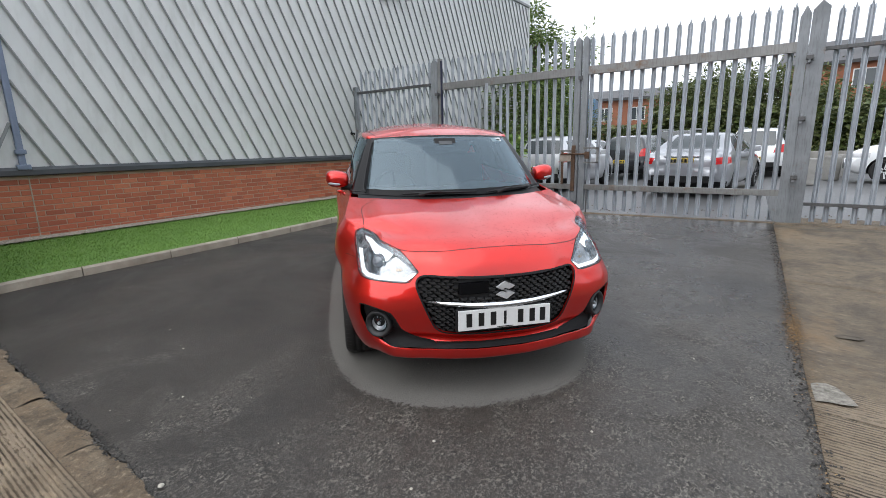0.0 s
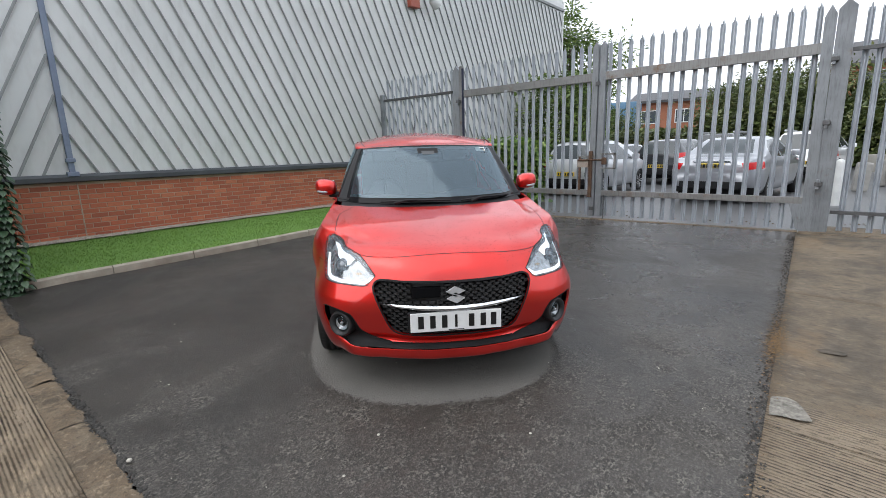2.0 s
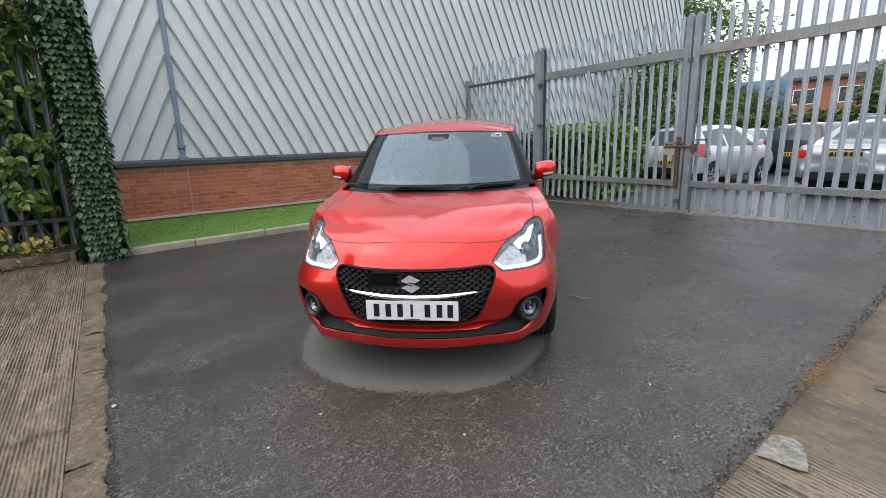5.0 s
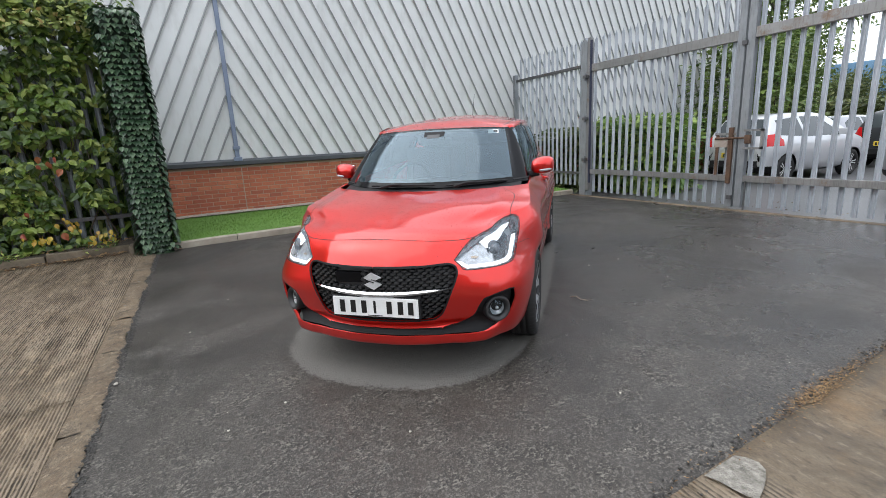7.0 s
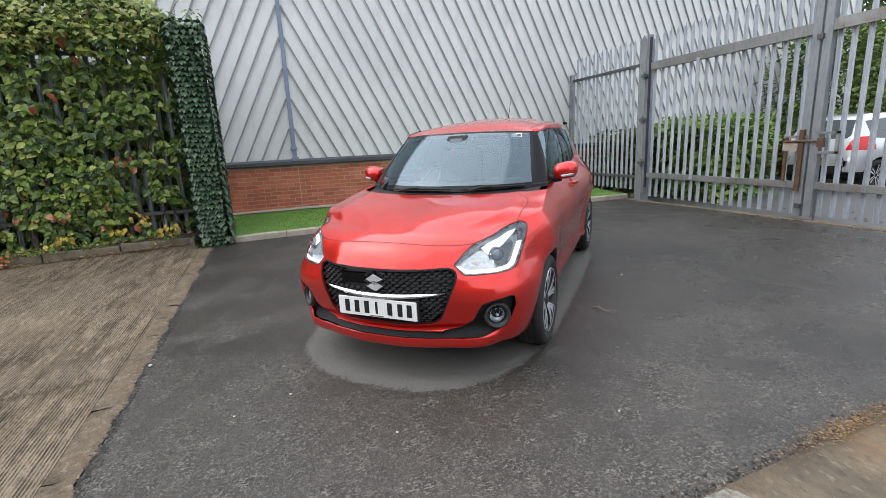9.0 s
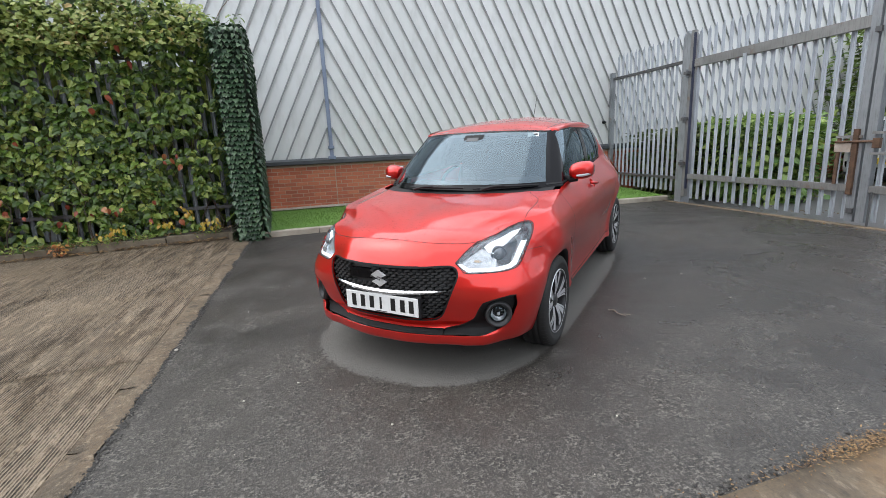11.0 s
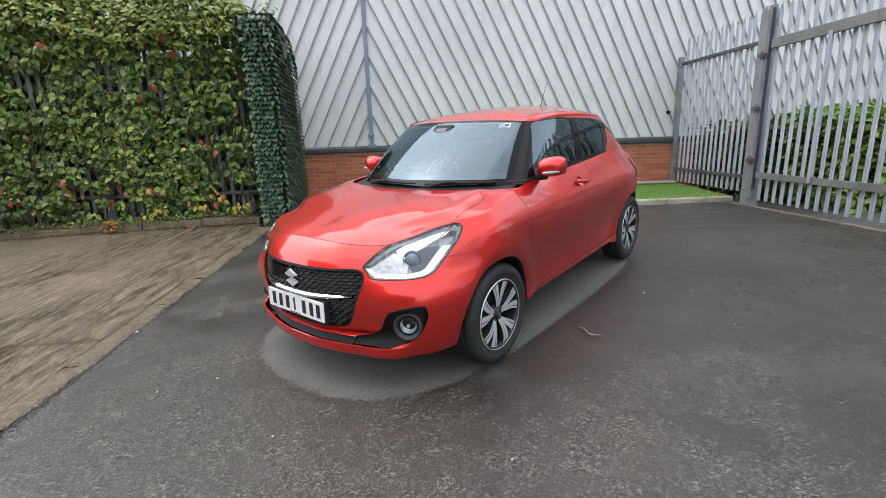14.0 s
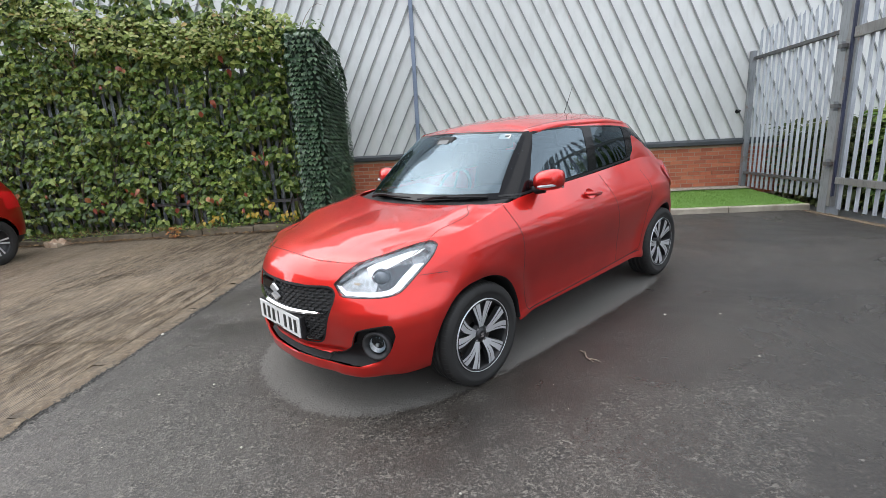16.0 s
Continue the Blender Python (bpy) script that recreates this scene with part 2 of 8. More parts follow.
def concrete_mat(name="damp_concrete", pitch=0.0, upto=None, since=None, dark=(0.125, 0.095, 0.064), light=(0.27, 0.202, 0.128)):
    """Stained concrete; pitch: brushed grooves along x with dark grit and painted groove shading, up to a line in y if
    one is given.
    """
    m = Mat(name, (0.25, 0.22, 0.18), 0.7, spec=0.2)
    a, b, c = m.noise(0.7, 6, 0.65), m.noise(6, 6, 0.7), m.noise(150, 3, 0.65)
    col = m.mix(m.ramp(a, ((0.32, 0.0), (0.68, 1.0))), dark, light)
    col = m.mix(m.ramp(b, ((0.42, 0.0), (0.75, 0.7))), col, (0.2, 0.165, 0.12))
    col = m.mix(m.ramp(b, ((0.25, 0.7), (0.42, 0.0))), col, (0.085, 0.074, 0.062))
    col = m.mix(m.ramp(c, ((0.45, 0.0), (0.7, 0.6))), col, (0.07, 0.06, 0.05))
    if pitch:
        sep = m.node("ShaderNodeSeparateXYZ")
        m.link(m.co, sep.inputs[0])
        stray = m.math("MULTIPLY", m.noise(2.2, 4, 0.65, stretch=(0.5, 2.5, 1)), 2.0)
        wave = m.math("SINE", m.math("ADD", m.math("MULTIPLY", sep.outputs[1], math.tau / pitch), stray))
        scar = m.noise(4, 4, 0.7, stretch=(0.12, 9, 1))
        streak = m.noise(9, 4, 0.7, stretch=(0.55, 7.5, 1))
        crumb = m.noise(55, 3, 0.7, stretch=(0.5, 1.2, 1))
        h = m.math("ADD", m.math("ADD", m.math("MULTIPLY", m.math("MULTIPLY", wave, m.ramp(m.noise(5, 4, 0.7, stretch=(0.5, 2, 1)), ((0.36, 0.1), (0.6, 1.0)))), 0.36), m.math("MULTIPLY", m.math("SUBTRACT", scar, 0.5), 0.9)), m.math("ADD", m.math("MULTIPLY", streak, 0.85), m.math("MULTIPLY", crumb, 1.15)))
        keep = m.ramp(m.noise(0.55, 4, 0.6), ((0.36, 0.35), (0.56, 1.0)))
        if upto is not None:
            keep = m.math("MULTIPLY", keep, m.ramp(m.math("ADD", m.math("SUBTRACT", upto, sep.outputs[1]), m.math("MULTIPLY", b, 0.5)), ((0.2, 0.0), (0.34, 0.85))))
            pit = m.noise(26, 5, 0.75, stretch=(0.5, 1.2, 1))
            col = m.mix(m.ramp(pit, ((0.36, 0.7), (0.45, 0.0))), col, (0.055, 0.046, 0.037))
            col = m.mix(m.ramp(pit, ((0.56, 0.0), (0.66, 0.5))), col, (0.26, 0.21, 0.155))
            stain, rust = m.noise(1.7, 7, 0.75, distort=0.5), m.noise(1.1, 6, 0.7)
            col = m.mix(m.ramp(stain, ((0.38, 0.8), (0.54, 0.0))), col, (0.062, 0.052, 0.041))
            col = m.mix(m.ramp(rust, ((0.54, 0.0), (0.72, 0.6))), col, (0.2, 0.125, 0.062))
        if since is not None:
            keep = m.math("MULTIPLY", keep, m.ramp(m.math("ADD", m.math("SUBTRACT", sep.outputs[1], since), m.math("MULTIPLY", a, 3.0)), ((0.0, 0.22), (3.2, 1.0))))
            worn_off = m.noise(16, 5, 0.75, stretch=(0.35, 1.3, 1))
            col = m.mix(m.ramp(worn_off, ((0.36, 0.75), (0.46, 0.0))), col, (0.05, 0.04, 0.028))
            col = m.mix(m.ramp(worn_off, ((0.54, 0.0), (0.64, 0.75))), col, (0.34, 0.265, 0.18))
        # Dark valleys and pale ridge tops: groove shading put into the colour, besides grit.
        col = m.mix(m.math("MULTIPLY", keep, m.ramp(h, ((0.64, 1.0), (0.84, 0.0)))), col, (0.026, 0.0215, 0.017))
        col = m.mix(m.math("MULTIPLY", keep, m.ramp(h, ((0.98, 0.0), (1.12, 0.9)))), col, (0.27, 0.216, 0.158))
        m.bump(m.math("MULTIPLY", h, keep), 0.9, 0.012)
    if not pitch:
        chip, grime = m.noise(30, 5, 0.75), m.noise(4.5, 6, 0.72, distort=0.6)
        col = m.mix(m.ramp(grime, ((0.36, 0.75), (0.5, 0.0))), col, (0.05, 0.042, 0.032))
        col = m.mix(m.ramp(chip, ((0.34, 0.8), (0.44, 0.0))), col, (0.045, 0.037, 0.028))
        col = m.mix(m.ramp(chip, ((0.56, 0.0), (0.66, 0.6))), col, (0.33, 0.265, 0.19))
    m.color(col)
    m.rough(m.math("ADD", m.math("MULTIPLY", a, 0.35), 0.45))
    m.bump(b, 0.3 if pitch else 1.0, 0.01 if pitch else 0.03).bump(m.noise(34, 4, 0.7), 0.6, 0.008).bump(c, 0.5, 0.003)
    return m.m


def brick_mat(island=False):
    m = Mat("red_brick_joined" if island else "red_brick", (0.36, 0.1, 0.05), 0.8)
    r = m.each(island)
    col = m.ramp(r, ((0.0, (0.27, 0.06, 0.026)), (0.35, (0.36, 0.085, 0.036)), (0.7, (0.43, 0.11, 0.047)), (1.0, (0.5, 0.155, 0.075))))
    n1, n2 = m.noise(22, 5, 0.7), m.noise(150, 3, 0.6)
    col = m.mix(m.ramp(n1, ((0.45, 0.0), (0.8, 0.5))), col, (0.2, 0.06, 0.035))
    col = m.mix(m.math("MULTIPLY", n2, 0.25), col, (0.5, 0.24, 0.16))
    m.color(col).bump(n1, 0.4, 0.004).bump(n2, 0.4, 0.002)
    return m.m


def galv_mat(name, dark, light, rust=0.0):
    """Weathered galvanised steel, streaked downwards, with some rust."""
    m = Mat(name, light, 0.5, 0.35)
    a, b, s = m.noise(2.2, 5, 0.6), m.noise(30, 4, 0.6), m.noise(9, 4, 0.65, stretch=(6, 6, 0.5))
    r = m.each()
    col = m.mix(m.ramp(a, ((0.3, 0.0), (0.7, 1.0))), dark, light)
    col = m.mix(m.math("MULTIPLY", r, 0.35), col, tuple(min(1, 1.25 * v) for v in light))
    col = m.mix(m.ramp(s, ((0.5, 0.0), (0.75, 0.6))), col, tuple(0.55 * v for v in dark))
    if rust:
        col = m.mix(m.ramp(m.noise(3.5, 6, 0.7), ((0.62 - rust * 0.3, 0.0), (0.78 - rust * 0.3, 0.9))), col, (0.16, 0.085, 0.04))
    m.color(col)
    m.rough(m.math("ADD", m.math("MULTIPLY", b, 0.35), 0.35))
    m.bump(b, 0.15, 0.002)
    return m.m


def leaf_mat(name, stops, trans=0.15, rough=0.45):
    m = Mat(name, stops[0][1], rough)
    r = m.each(True)
    col = m.ramp(r, stops)
    col = m.mix(m.math("MULTIPLY", m.noise(45, 3, 0.6), 0.4), col, tuple(0.45 * v for v in stops[0][1]))
    m.color(col)
    t = m.node("ShaderNodeBsdfTranslucent")
    m.link(col, t.inputs["Color"])
    mixer = m.node("ShaderNodeMixShader")
    mixer.inputs[0].default_value = trans
    out = m.nt.nodes["Material Output"]
    m.link(m.p.outputs[0], mixer.inputs[1])
    m.link(t.outputs[0], mixer.inputs[2])
    m.link(mixer.outputs[0], out.inputs["Surface"])
    return m.m


def cladding_mat():
    m = Mat("grey_painted_cladding", (0.5, 0.52, 0.52), 0.45)
    a, b = m.noise(0.5, 4, 0.55), m.noise(6, 5, 0.65, stretch=(1, 1, 0.35))
    col = m.mix(m.ramp(a, ((0.3, 0.0), (0.7, 1.0))), (0.55, 0.56, 0.55), (0.66, 0.665, 0.65))
    col = m.mix(m.ramp(b, ((0.48, 0.0), (0.8, 0.55))), col, (0.42, 0.42, 0.4))
    m.color(col)
    m.rough(m.math("ADD", m.math("MULTIPLY", b, 0.25), 0.35))
    m.bump(m.noise(2.5, 2, 0.5), 0.15, 0.01)
    return m.m


CAR_TURN = radians(46.53)
DRY_AT, DRY_HALF = (-0.82, 0.66, 0), (0.93, 1.93)
M_ASPHALT = asphalt_mat()
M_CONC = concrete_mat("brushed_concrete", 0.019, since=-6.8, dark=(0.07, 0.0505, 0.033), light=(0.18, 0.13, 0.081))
M_CONC_SIDE = concrete_mat("stained_concrete", 0.024, 0.5, dark=(0.085, 0.066, 0.046), light=(0.185, 0.142, 0.095))
M_CONC_EDGE = concrete_mat("edge_concrete", dark=(0.095, 0.069, 0.046), light=(0.215, 0.157, 0.1))
M_LOT = worn("lot_tarmac", (0.075, 0.076, 0.079), (0.125, 0.125, 0.126), 0.4, coarse=0.4, fine=60, bump=0.3)
M_BRICK, M_BRICK_J = brick_mat(), brick_mat(True)
M_MORTAR = worn("brick_mortar", (0.34, 0.24, 0.18), (0.47, 0.35, 0.27), 0.9, coarse=3, fine=90)
M_CLAD = cladding_mat()
# Darker than the sheet: the shade under each rib is put into its colour.
M_RIB = worn("shaded_rib_grey", (0.2, 0.21, 0.21), (0.29, 0.3, 0.295), 0.5, coarse=2, fine=30, bump=0.1)
# Dark grey metal, darkened further for the shadow line along its lower edge.
M_FLASH = worn("grey_flashing_with_shade", (0.036, 0.041, 0.046), (0.07, 0.077, 0.085), 0.5, coarse=1.5, fine=30, bump=0.1)
M_STRIP = worn("blue_grey_trim", (0.13, 0.165, 0.24), (0.2, 0.24, 0.32), 0.45, coarse=3, fine=30, bump=0.1)
M_GALV = galv_mat("galvanised_pale", (0.27, 0.295, 0.325), (0.42, 0.45, 0.485))
M_GALV_D = galv_mat("weathered_steel_rail", (0.14, 0.138, 0.132), (0.25, 0.25, 0.245), 0.16)
M_POST = galv_mat("weathered_steel_post", (0.15, 0.16, 0.17), (0.26, 0.275, 0.29), 0.12)
M_DARKRAIL = galv_mat("dark_angle_rail", (0.06, 0.062, 0.065), (0.12, 0.12, 0.12), 0.1)
M_RUST = worn("rusty_steel", (0.06, 0.034, 0.02), (0.16, 0.09, 0.055), 0.8, 0.2, coarse=12, fine=80)
M_KERB = worn("kerb_concrete", (0.28, 0.245, 0.19), (0.5, 0.45, 0.36), 0.75, coarse=4, fine=70, bump=0.4)
M_TURF = worn("turf_backing", (0.1, 0.21, 0.034), (0.16, 0.3, 0.054), 0.8, coarse=2.5, fine=120, bump=0.8, dist=0.01)
M_BLADE = leaf_mat("turf_blades", ((0.0, (0.12, 0.24, 0.04)), (0.6, (0.19, 0.35, 0.065)), (1.0, (0.28, 0.44, 0.1))), 0.25, 0.6)
M_GRAVEL = worn("pea_gravel", (0.22, 0.19, 0.15), (0.45, 0.41, 0.34), 0.8, coarse=18, fine=90, bump=0.5)
M_KERB_DIRTY = worn("dirty_kerb_concrete", (0.075, 0.058, 0.038), (0.24, 0.198, 0.14), 0.85, coarse=5, fine=50, bump=0.6)
M_SOIL = worn("dark_soil", (0.03, 0.024, 0.017), (0.075, 0.058, 0.04), 0.9, coarse=5, fine=60, bump=0.8, dist=0.02)
M_LEAF = leaf_mat("creeper_leaves", ((0.0, (0.022, 0.05, 0.009)), (0.35, (0.074, 0.135, 0.02)), (0.7, (0.175, 0.262, 0.042)), (1.0, (0.42, 0.48, 0.12))), 0.2, 0.36)
M_LEAF_PALE = leaf_mat("young_creeper_leaves", ((0.0, (0.15, 0.21, 0.045)), (0.45, (0.35, 0.42, 0.11)), (0.85, (0.54, 0.57, 0.22)), (1.0, (0.45, 0.28, 0.1))), 0.3)
M_LEAF_RED = leaf_mat("red_autumn_leaves", ((0.0, (0.2, 0.035, 0.02)), (0.6, (0.34, 0.085, 0.04)), (1.0, (0.42, 0.2, 0.07))))
M_LEAF_YEL = leaf_mat("yellow_autumn_leaves", ((0.0, (0.4, 0.28, 0.03)), (0.6, (0.55, 0.42, 0.06)), (1.0, (0.45, 0.22, 0.04))))
M_LEAF_ORANGE = leaf_mat("orange_leaves", ((0.0, (0.32, 0.1, 0.03)), (0.6, (0.45, 0.2, 0.05)), (1.0, (0.5, 0.32, 0.09))))
M_LITTER = leaf_mat("fallen_leaf_litter", ((0.0, (0.1, 0.06, 0.03)), (0.6, (0.28, 0.17, 0.08)), (1.0, (0.45, 0.3, 0.14))), 0.1, 0.8)
M_IVY = leaf_mat("plastic_ivy_leaves", ((0.0, (0.015, 0.042, 0.016)), (0.6, (0.034, 0.08, 0.034)), (1.0, (0.12, 0.19, 0.1))), 0.05, 0.36)
M_IVY_IN = worn("ivy_backing_net", (0.008, 0.018, 0.01), (0.014, 0.03, 0.016), 0.9)
M_SHOOT = worn("reddish_young_stem", (0.1, 0.05, 0.025), (0.22, 0.12, 0.06), 0.7, coarse=9, fine=60)
M_BARK = worn("bark", (0.045, 0.035, 0.025), (0.11, 0.085, 0.06), 0.9, coarse=8, fine=60, bump=0.6, dist=0.01)
M_SHRUB = leaf_mat("laurel_leaves", ((0.0, (0.065, 0.145, 0.03)), (0.5, (0.18, 0.3, 0.06)), (1.0, (0.4, 0.5, 0.13))), 0.2)
M_TREE = leaf_mat("tree_leaves", ((0.0, (0.055, 0.105, 0.022)), (0.5, (0.13, 0.205, 0.042)), (1.0, (0.24, 0.31, 0.075))))
M_WOODS = leaf_mat("hedgerow_leaves", ((0.0, (0.045, 0.07, 0.02)), (0.6, (0.11, 0.145, 0.042)), (1.0, (0.2, 0.21, 0.075))))
M_PEBBLE = worn("pale_pebble", (0.36, 0.34, 0.29), (0.58, 0.55, 0.48), 0.7, coarse=40, fine=200)
M_BLACKPL = worn("black_textured_plastic", (0.01, 0.01, 0.011), (0.019, 0.019, 0.02), 0.6, coarse=20, fine=220, bump=0.15, dist=0.001)
M_BLACKPL.node_tree.nodes["Principled BSDF"].inputs["Specular IOR Level"].default_value = 0.25
M_GREYPL = worn("dark_grey_plastic", (0.02, 0.02, 0.021), (0.036, 0.036, 0.038), 0.5, coarse=20, fine=220, bump=0.15, dist=0.001)
M_WHITEPL = worn("white_painted_steel", (0.62, 0.63, 0.62), (0.78, 0.78, 0.76), 0.4, coarse=6, fine=60, bump=0.05)

# ---- the lie of the land: it climbs gently towards the gate and to the building's side
WALL_X, GATE_Y = -6.72, 5.6
EDGE_Y, EDGE_X = -2.03, 1.93


def edge_x(y):
    """Where the tarmac meets the side path, which runs a little askew."""
    return 2.025 - 0.052 * max(-0.5, y)



def lie(x, y):
    yy = min(y, 6.0)
    left = step(-1.5, -3.6, x) if x < -1.5 else 0.0
    a, w = 1.5 - 3.0 * left, 4.1 + 3.0 * left
    tilt = -0.035 + 0.047 * step(a, a + w, yy) if left < 0.5 else -0.035 + 0.047 * min(1.0, max(0.0, (yy - a) / w))
    x = max(-8.0, min(8.0, x))
    return 0.029 * max(yy, -12.0) - 0.012 * max(0.0, yy - 3.0) + x * tilt


def sheet(xs, ys, height):
    bm = bmesh.new()
    rows = [[bm.verts.new((x, y, height(x, y))) for x in xs] for y in ys]
    for a, b in zip(rows, rows[1:]):
        for i in range(len(xs) - 1):
            bm.faces.new((a[i], a[i + 1], b[i + 1], b[i]))
    return bm


def span(a, b, n):
    return [a + (b - a) * i / n for i in range(n + 1)]


far = [-900, -300, -120, -60, -30, -20]
ground = part("ground", sheet(far + span(-14, 16, 60) + [-v for v in far[::-1]], far + span(-14, 24, 76) + [40, 60, 120, 300, 900], lambda x, y: lie(x, y) - 0.05), M_LOT, smooth=True)
tagged(ground, "dark damp tarmac ground of the car park", "ground", kind="structure")


def ragged(y, k, amp=0.02):
    return amp * (noise.noise((y * 3.1, k, 0)) + 0.6 * noise.noise((y * 11.0, k, 3.3)) + 0.4 * noise.noise((y * 37.0, k, 7.7)))


# the tarmac of the yard, with worn edges against the concrete
bm = bmesh.new()
rows = []
for y in span(EDGE_Y, 5.46, 206):
    x1 = edge_x(y) + ragged(y, 1.0, 0.035)
    row = []
    for i in range(141):
        x = -4.75 + (x1 + 4.75) * i / 140
        yy = y + (ragged(x, 5.0, 0.035) * step(0.4, 0.0, y - EDGE_Y))
        row.append(bm.verts.new((x, yy, lie(x, yy) + 0.004 * noise.noise((x * 1.3, yy * 1.3, 0)))))
    rows.append(row)
for a, b in zip(rows, rows[1:]):
    for i in range(140):
        bm.faces.new((a[i], a[i + 1], b[i + 1], b[i]))
yard = tagged(part("yard_tarmac", bm, M_ASPHALT, smooth=True), "dark wet tarmac yard with a dry patch under the car", "tarmac", kind="structure")


def groove(y, x, pitch=0.03):
    """Height of brushed ridges that run along x."""
    wob = 0.004 * noise.noise((x * 0.9, y * 3.0, 6.0))
    s = math.sin((y + wob) / pitch * math.tau)
    fade = step(-0.35, 0.25, noise.noise((x * 0.35, y * 0.8, 9.0)) + 0.25)
    chip = step(-0.25, 0.3, noise.noise((x * 3.0, y * 9.0, 2.0)))
    return (0.0012 + 0.0032 * chip) * s * fade + 0.006 * noise.noise((x * 2.0, y * 2.0, 4.0))


def slab(name, x0, x1, y0, y1, pitch=0.0, dx=0.1, dy=0.008, lift=0.012, mat=None, fade=None):
    g = 0.006
    nx, ny = max(2, int((x1 - x0) / dx)), max(2, int((y1 - y0) / dy))
    xs, ys = span(x0 + g, x1 - g, nx), span(y0 + g, y1 - g, ny)
    bm = sheet(xs, ys, lambda x, y: lie(x, y) + lift + (groove(y, x, pitch) * (fade(x, y) if fade else 1.0) if pitch else 0.004 * noise.noise((x * 3, y * 3, 1))))
    edge = [e for e in bm.edges if e.is_boundary]
    low = bmesh.ops.extrude_edge_only(bm, edges=edge)["geom"]
    for v in low:
        if isinstance(v, bmesh.types.BMVert):
            v.co.z -= 0.1
    bmesh.ops.recalc_face_normals(bm, faces=bm.faces)
    return part(name, bm, mat or M_CONC, smooth=True)


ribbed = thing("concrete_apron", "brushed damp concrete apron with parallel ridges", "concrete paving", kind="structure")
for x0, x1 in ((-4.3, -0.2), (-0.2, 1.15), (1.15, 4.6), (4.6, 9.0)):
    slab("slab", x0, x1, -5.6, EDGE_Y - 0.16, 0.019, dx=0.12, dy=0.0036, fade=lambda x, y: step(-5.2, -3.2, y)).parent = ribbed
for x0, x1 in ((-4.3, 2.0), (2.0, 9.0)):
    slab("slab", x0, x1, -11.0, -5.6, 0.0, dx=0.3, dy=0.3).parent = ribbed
# smooth margin of short lengths next to the tarmac
k = 0
x = -4.25
while x < 4.5:
    w = (0.62, 0.95, 0.78, 0.36, 0.7, 1.05)[k % 6]
    bm = bmesh.new()
    n = 30
    top = []
    for j in range(5):
        row = []
        for i in range(n + 1):
            px = x + 0.004 + (w - 0.008) * i / n
            py = EDGE_Y - 0.164 + j / 4 * 0.159 + (ragged(px, 5.0, 0.035) + 0.01 * noise.noise((px * 25, 1, 1)) if j == 4 else 0)
            row.append(bm.verts.new((px, py, lie(px, py) + 0.012 + 0.008 * noise.noise((px * 5, py * 9, k)) + 0.007 * noise.noise((px * 19, py * 23, k)) - (0.012 if j == 4 else 0))))
        top.append(row)
    for a, b in zip(top, top[1:]):
        for i in range(n):
            bm.faces.new((a[i], a[i + 1], b[i + 1], b[i]))
    part("margin", bm, M_CONC_EDGE, ribbed, smooth=True)
    x += w
    k += 1

side = thing("concrete_path", "stained concrete paving beside the tarmac", "concrete paving", kind="structure")
for y0, y1, pitch in ((EDGE_Y - 0.16, 0.22, 0.024), (0.22, 2.6, 0.024), (2.6, 5.3, 0.0)):
    o = slab("slab", EDGE_X - 0.02, 9.0, y0, y1, pitch, dx=0.12, dy=0.0045 if pitch else 0.1, mat=M_CONC_SIDE, fade=lambda x, y: step(0.58, 0.42, y))
    for v in o.data.vertices:
        x = v.co.x + (edge_x(v.co.y) - EDGE_X) * step(4.5, EDGE_X, v.co.x)
        v.co.z += lie(x, v.co.y) - lie(v.co.x, v.co.y)
        v.co.x = x
    o.parent = side
slab("slab", 1.74, 9.0, 5.27, 6.1, 0.0, dx=0.1, dy=0.1, lift=0.006, mat=M_CONC_EDGE).parent = side
slab("slab", -4.6, 1.74, 5.455, 5.56, 0.0, dx=0.08, dy=0.02, lift=0.01, mat=M_CONC_EDGE).parent = side
# broken cement infill on the path, and an iron cover hole
bm = bmesh.new()
vs = [bm.verts.new((x, y, lie(2.1, 0.45) + 0.021)) for x, y in ((2.01, 0.31), (2.06, 0.33), (2.11, 0.335), (2.16, 0.345), (2.19, 0.365), (2.17, 0.43), (2.14, 0.5), (2.11, 0.55), (2.07, 0.572), (2.03, 0.56), (1.995, 0.53), (2.0, 0.42))]
f = bm.faces.new(vs)
bmesh.ops.inset_region(bm, faces=[f], thickness=0.015, depth=0.008)
tagged(part("cement_patch", bm, worn("pale_cement", (0.11, 0.1, 0.083), (0.38, 0.355, 0.305), 0.85, coarse=38, fine=110, bump=0.9, dist=0.012)), "pale cement repair patch in the path", "patch", kind="structure")
bm = bmesh.new()
vs = [bm.verts.new((2.24 + r * math.cos(a), 1.41 + 0.5 * r * math.sin(a), lie(2.27, 1.44) + 0.019)) for a, r in ((0.1, 0.08), (0.7, 0.1), (1.6, 0.09), (2.6, 0.07), (3.4, 0.09), (4.2, 0.12), (5.3, 0.09))]
bm.faces.new(vs)
tagged(part("sunken_hole", bm, worn("dirt_filled_hollow", (0.045, 0.037, 0.028), (0.14, 0.115, 0.085), 0.9, coarse=20, fine=90, bump=0.6)), "dark broken hollow in the concrete", "hole", kind="structure")

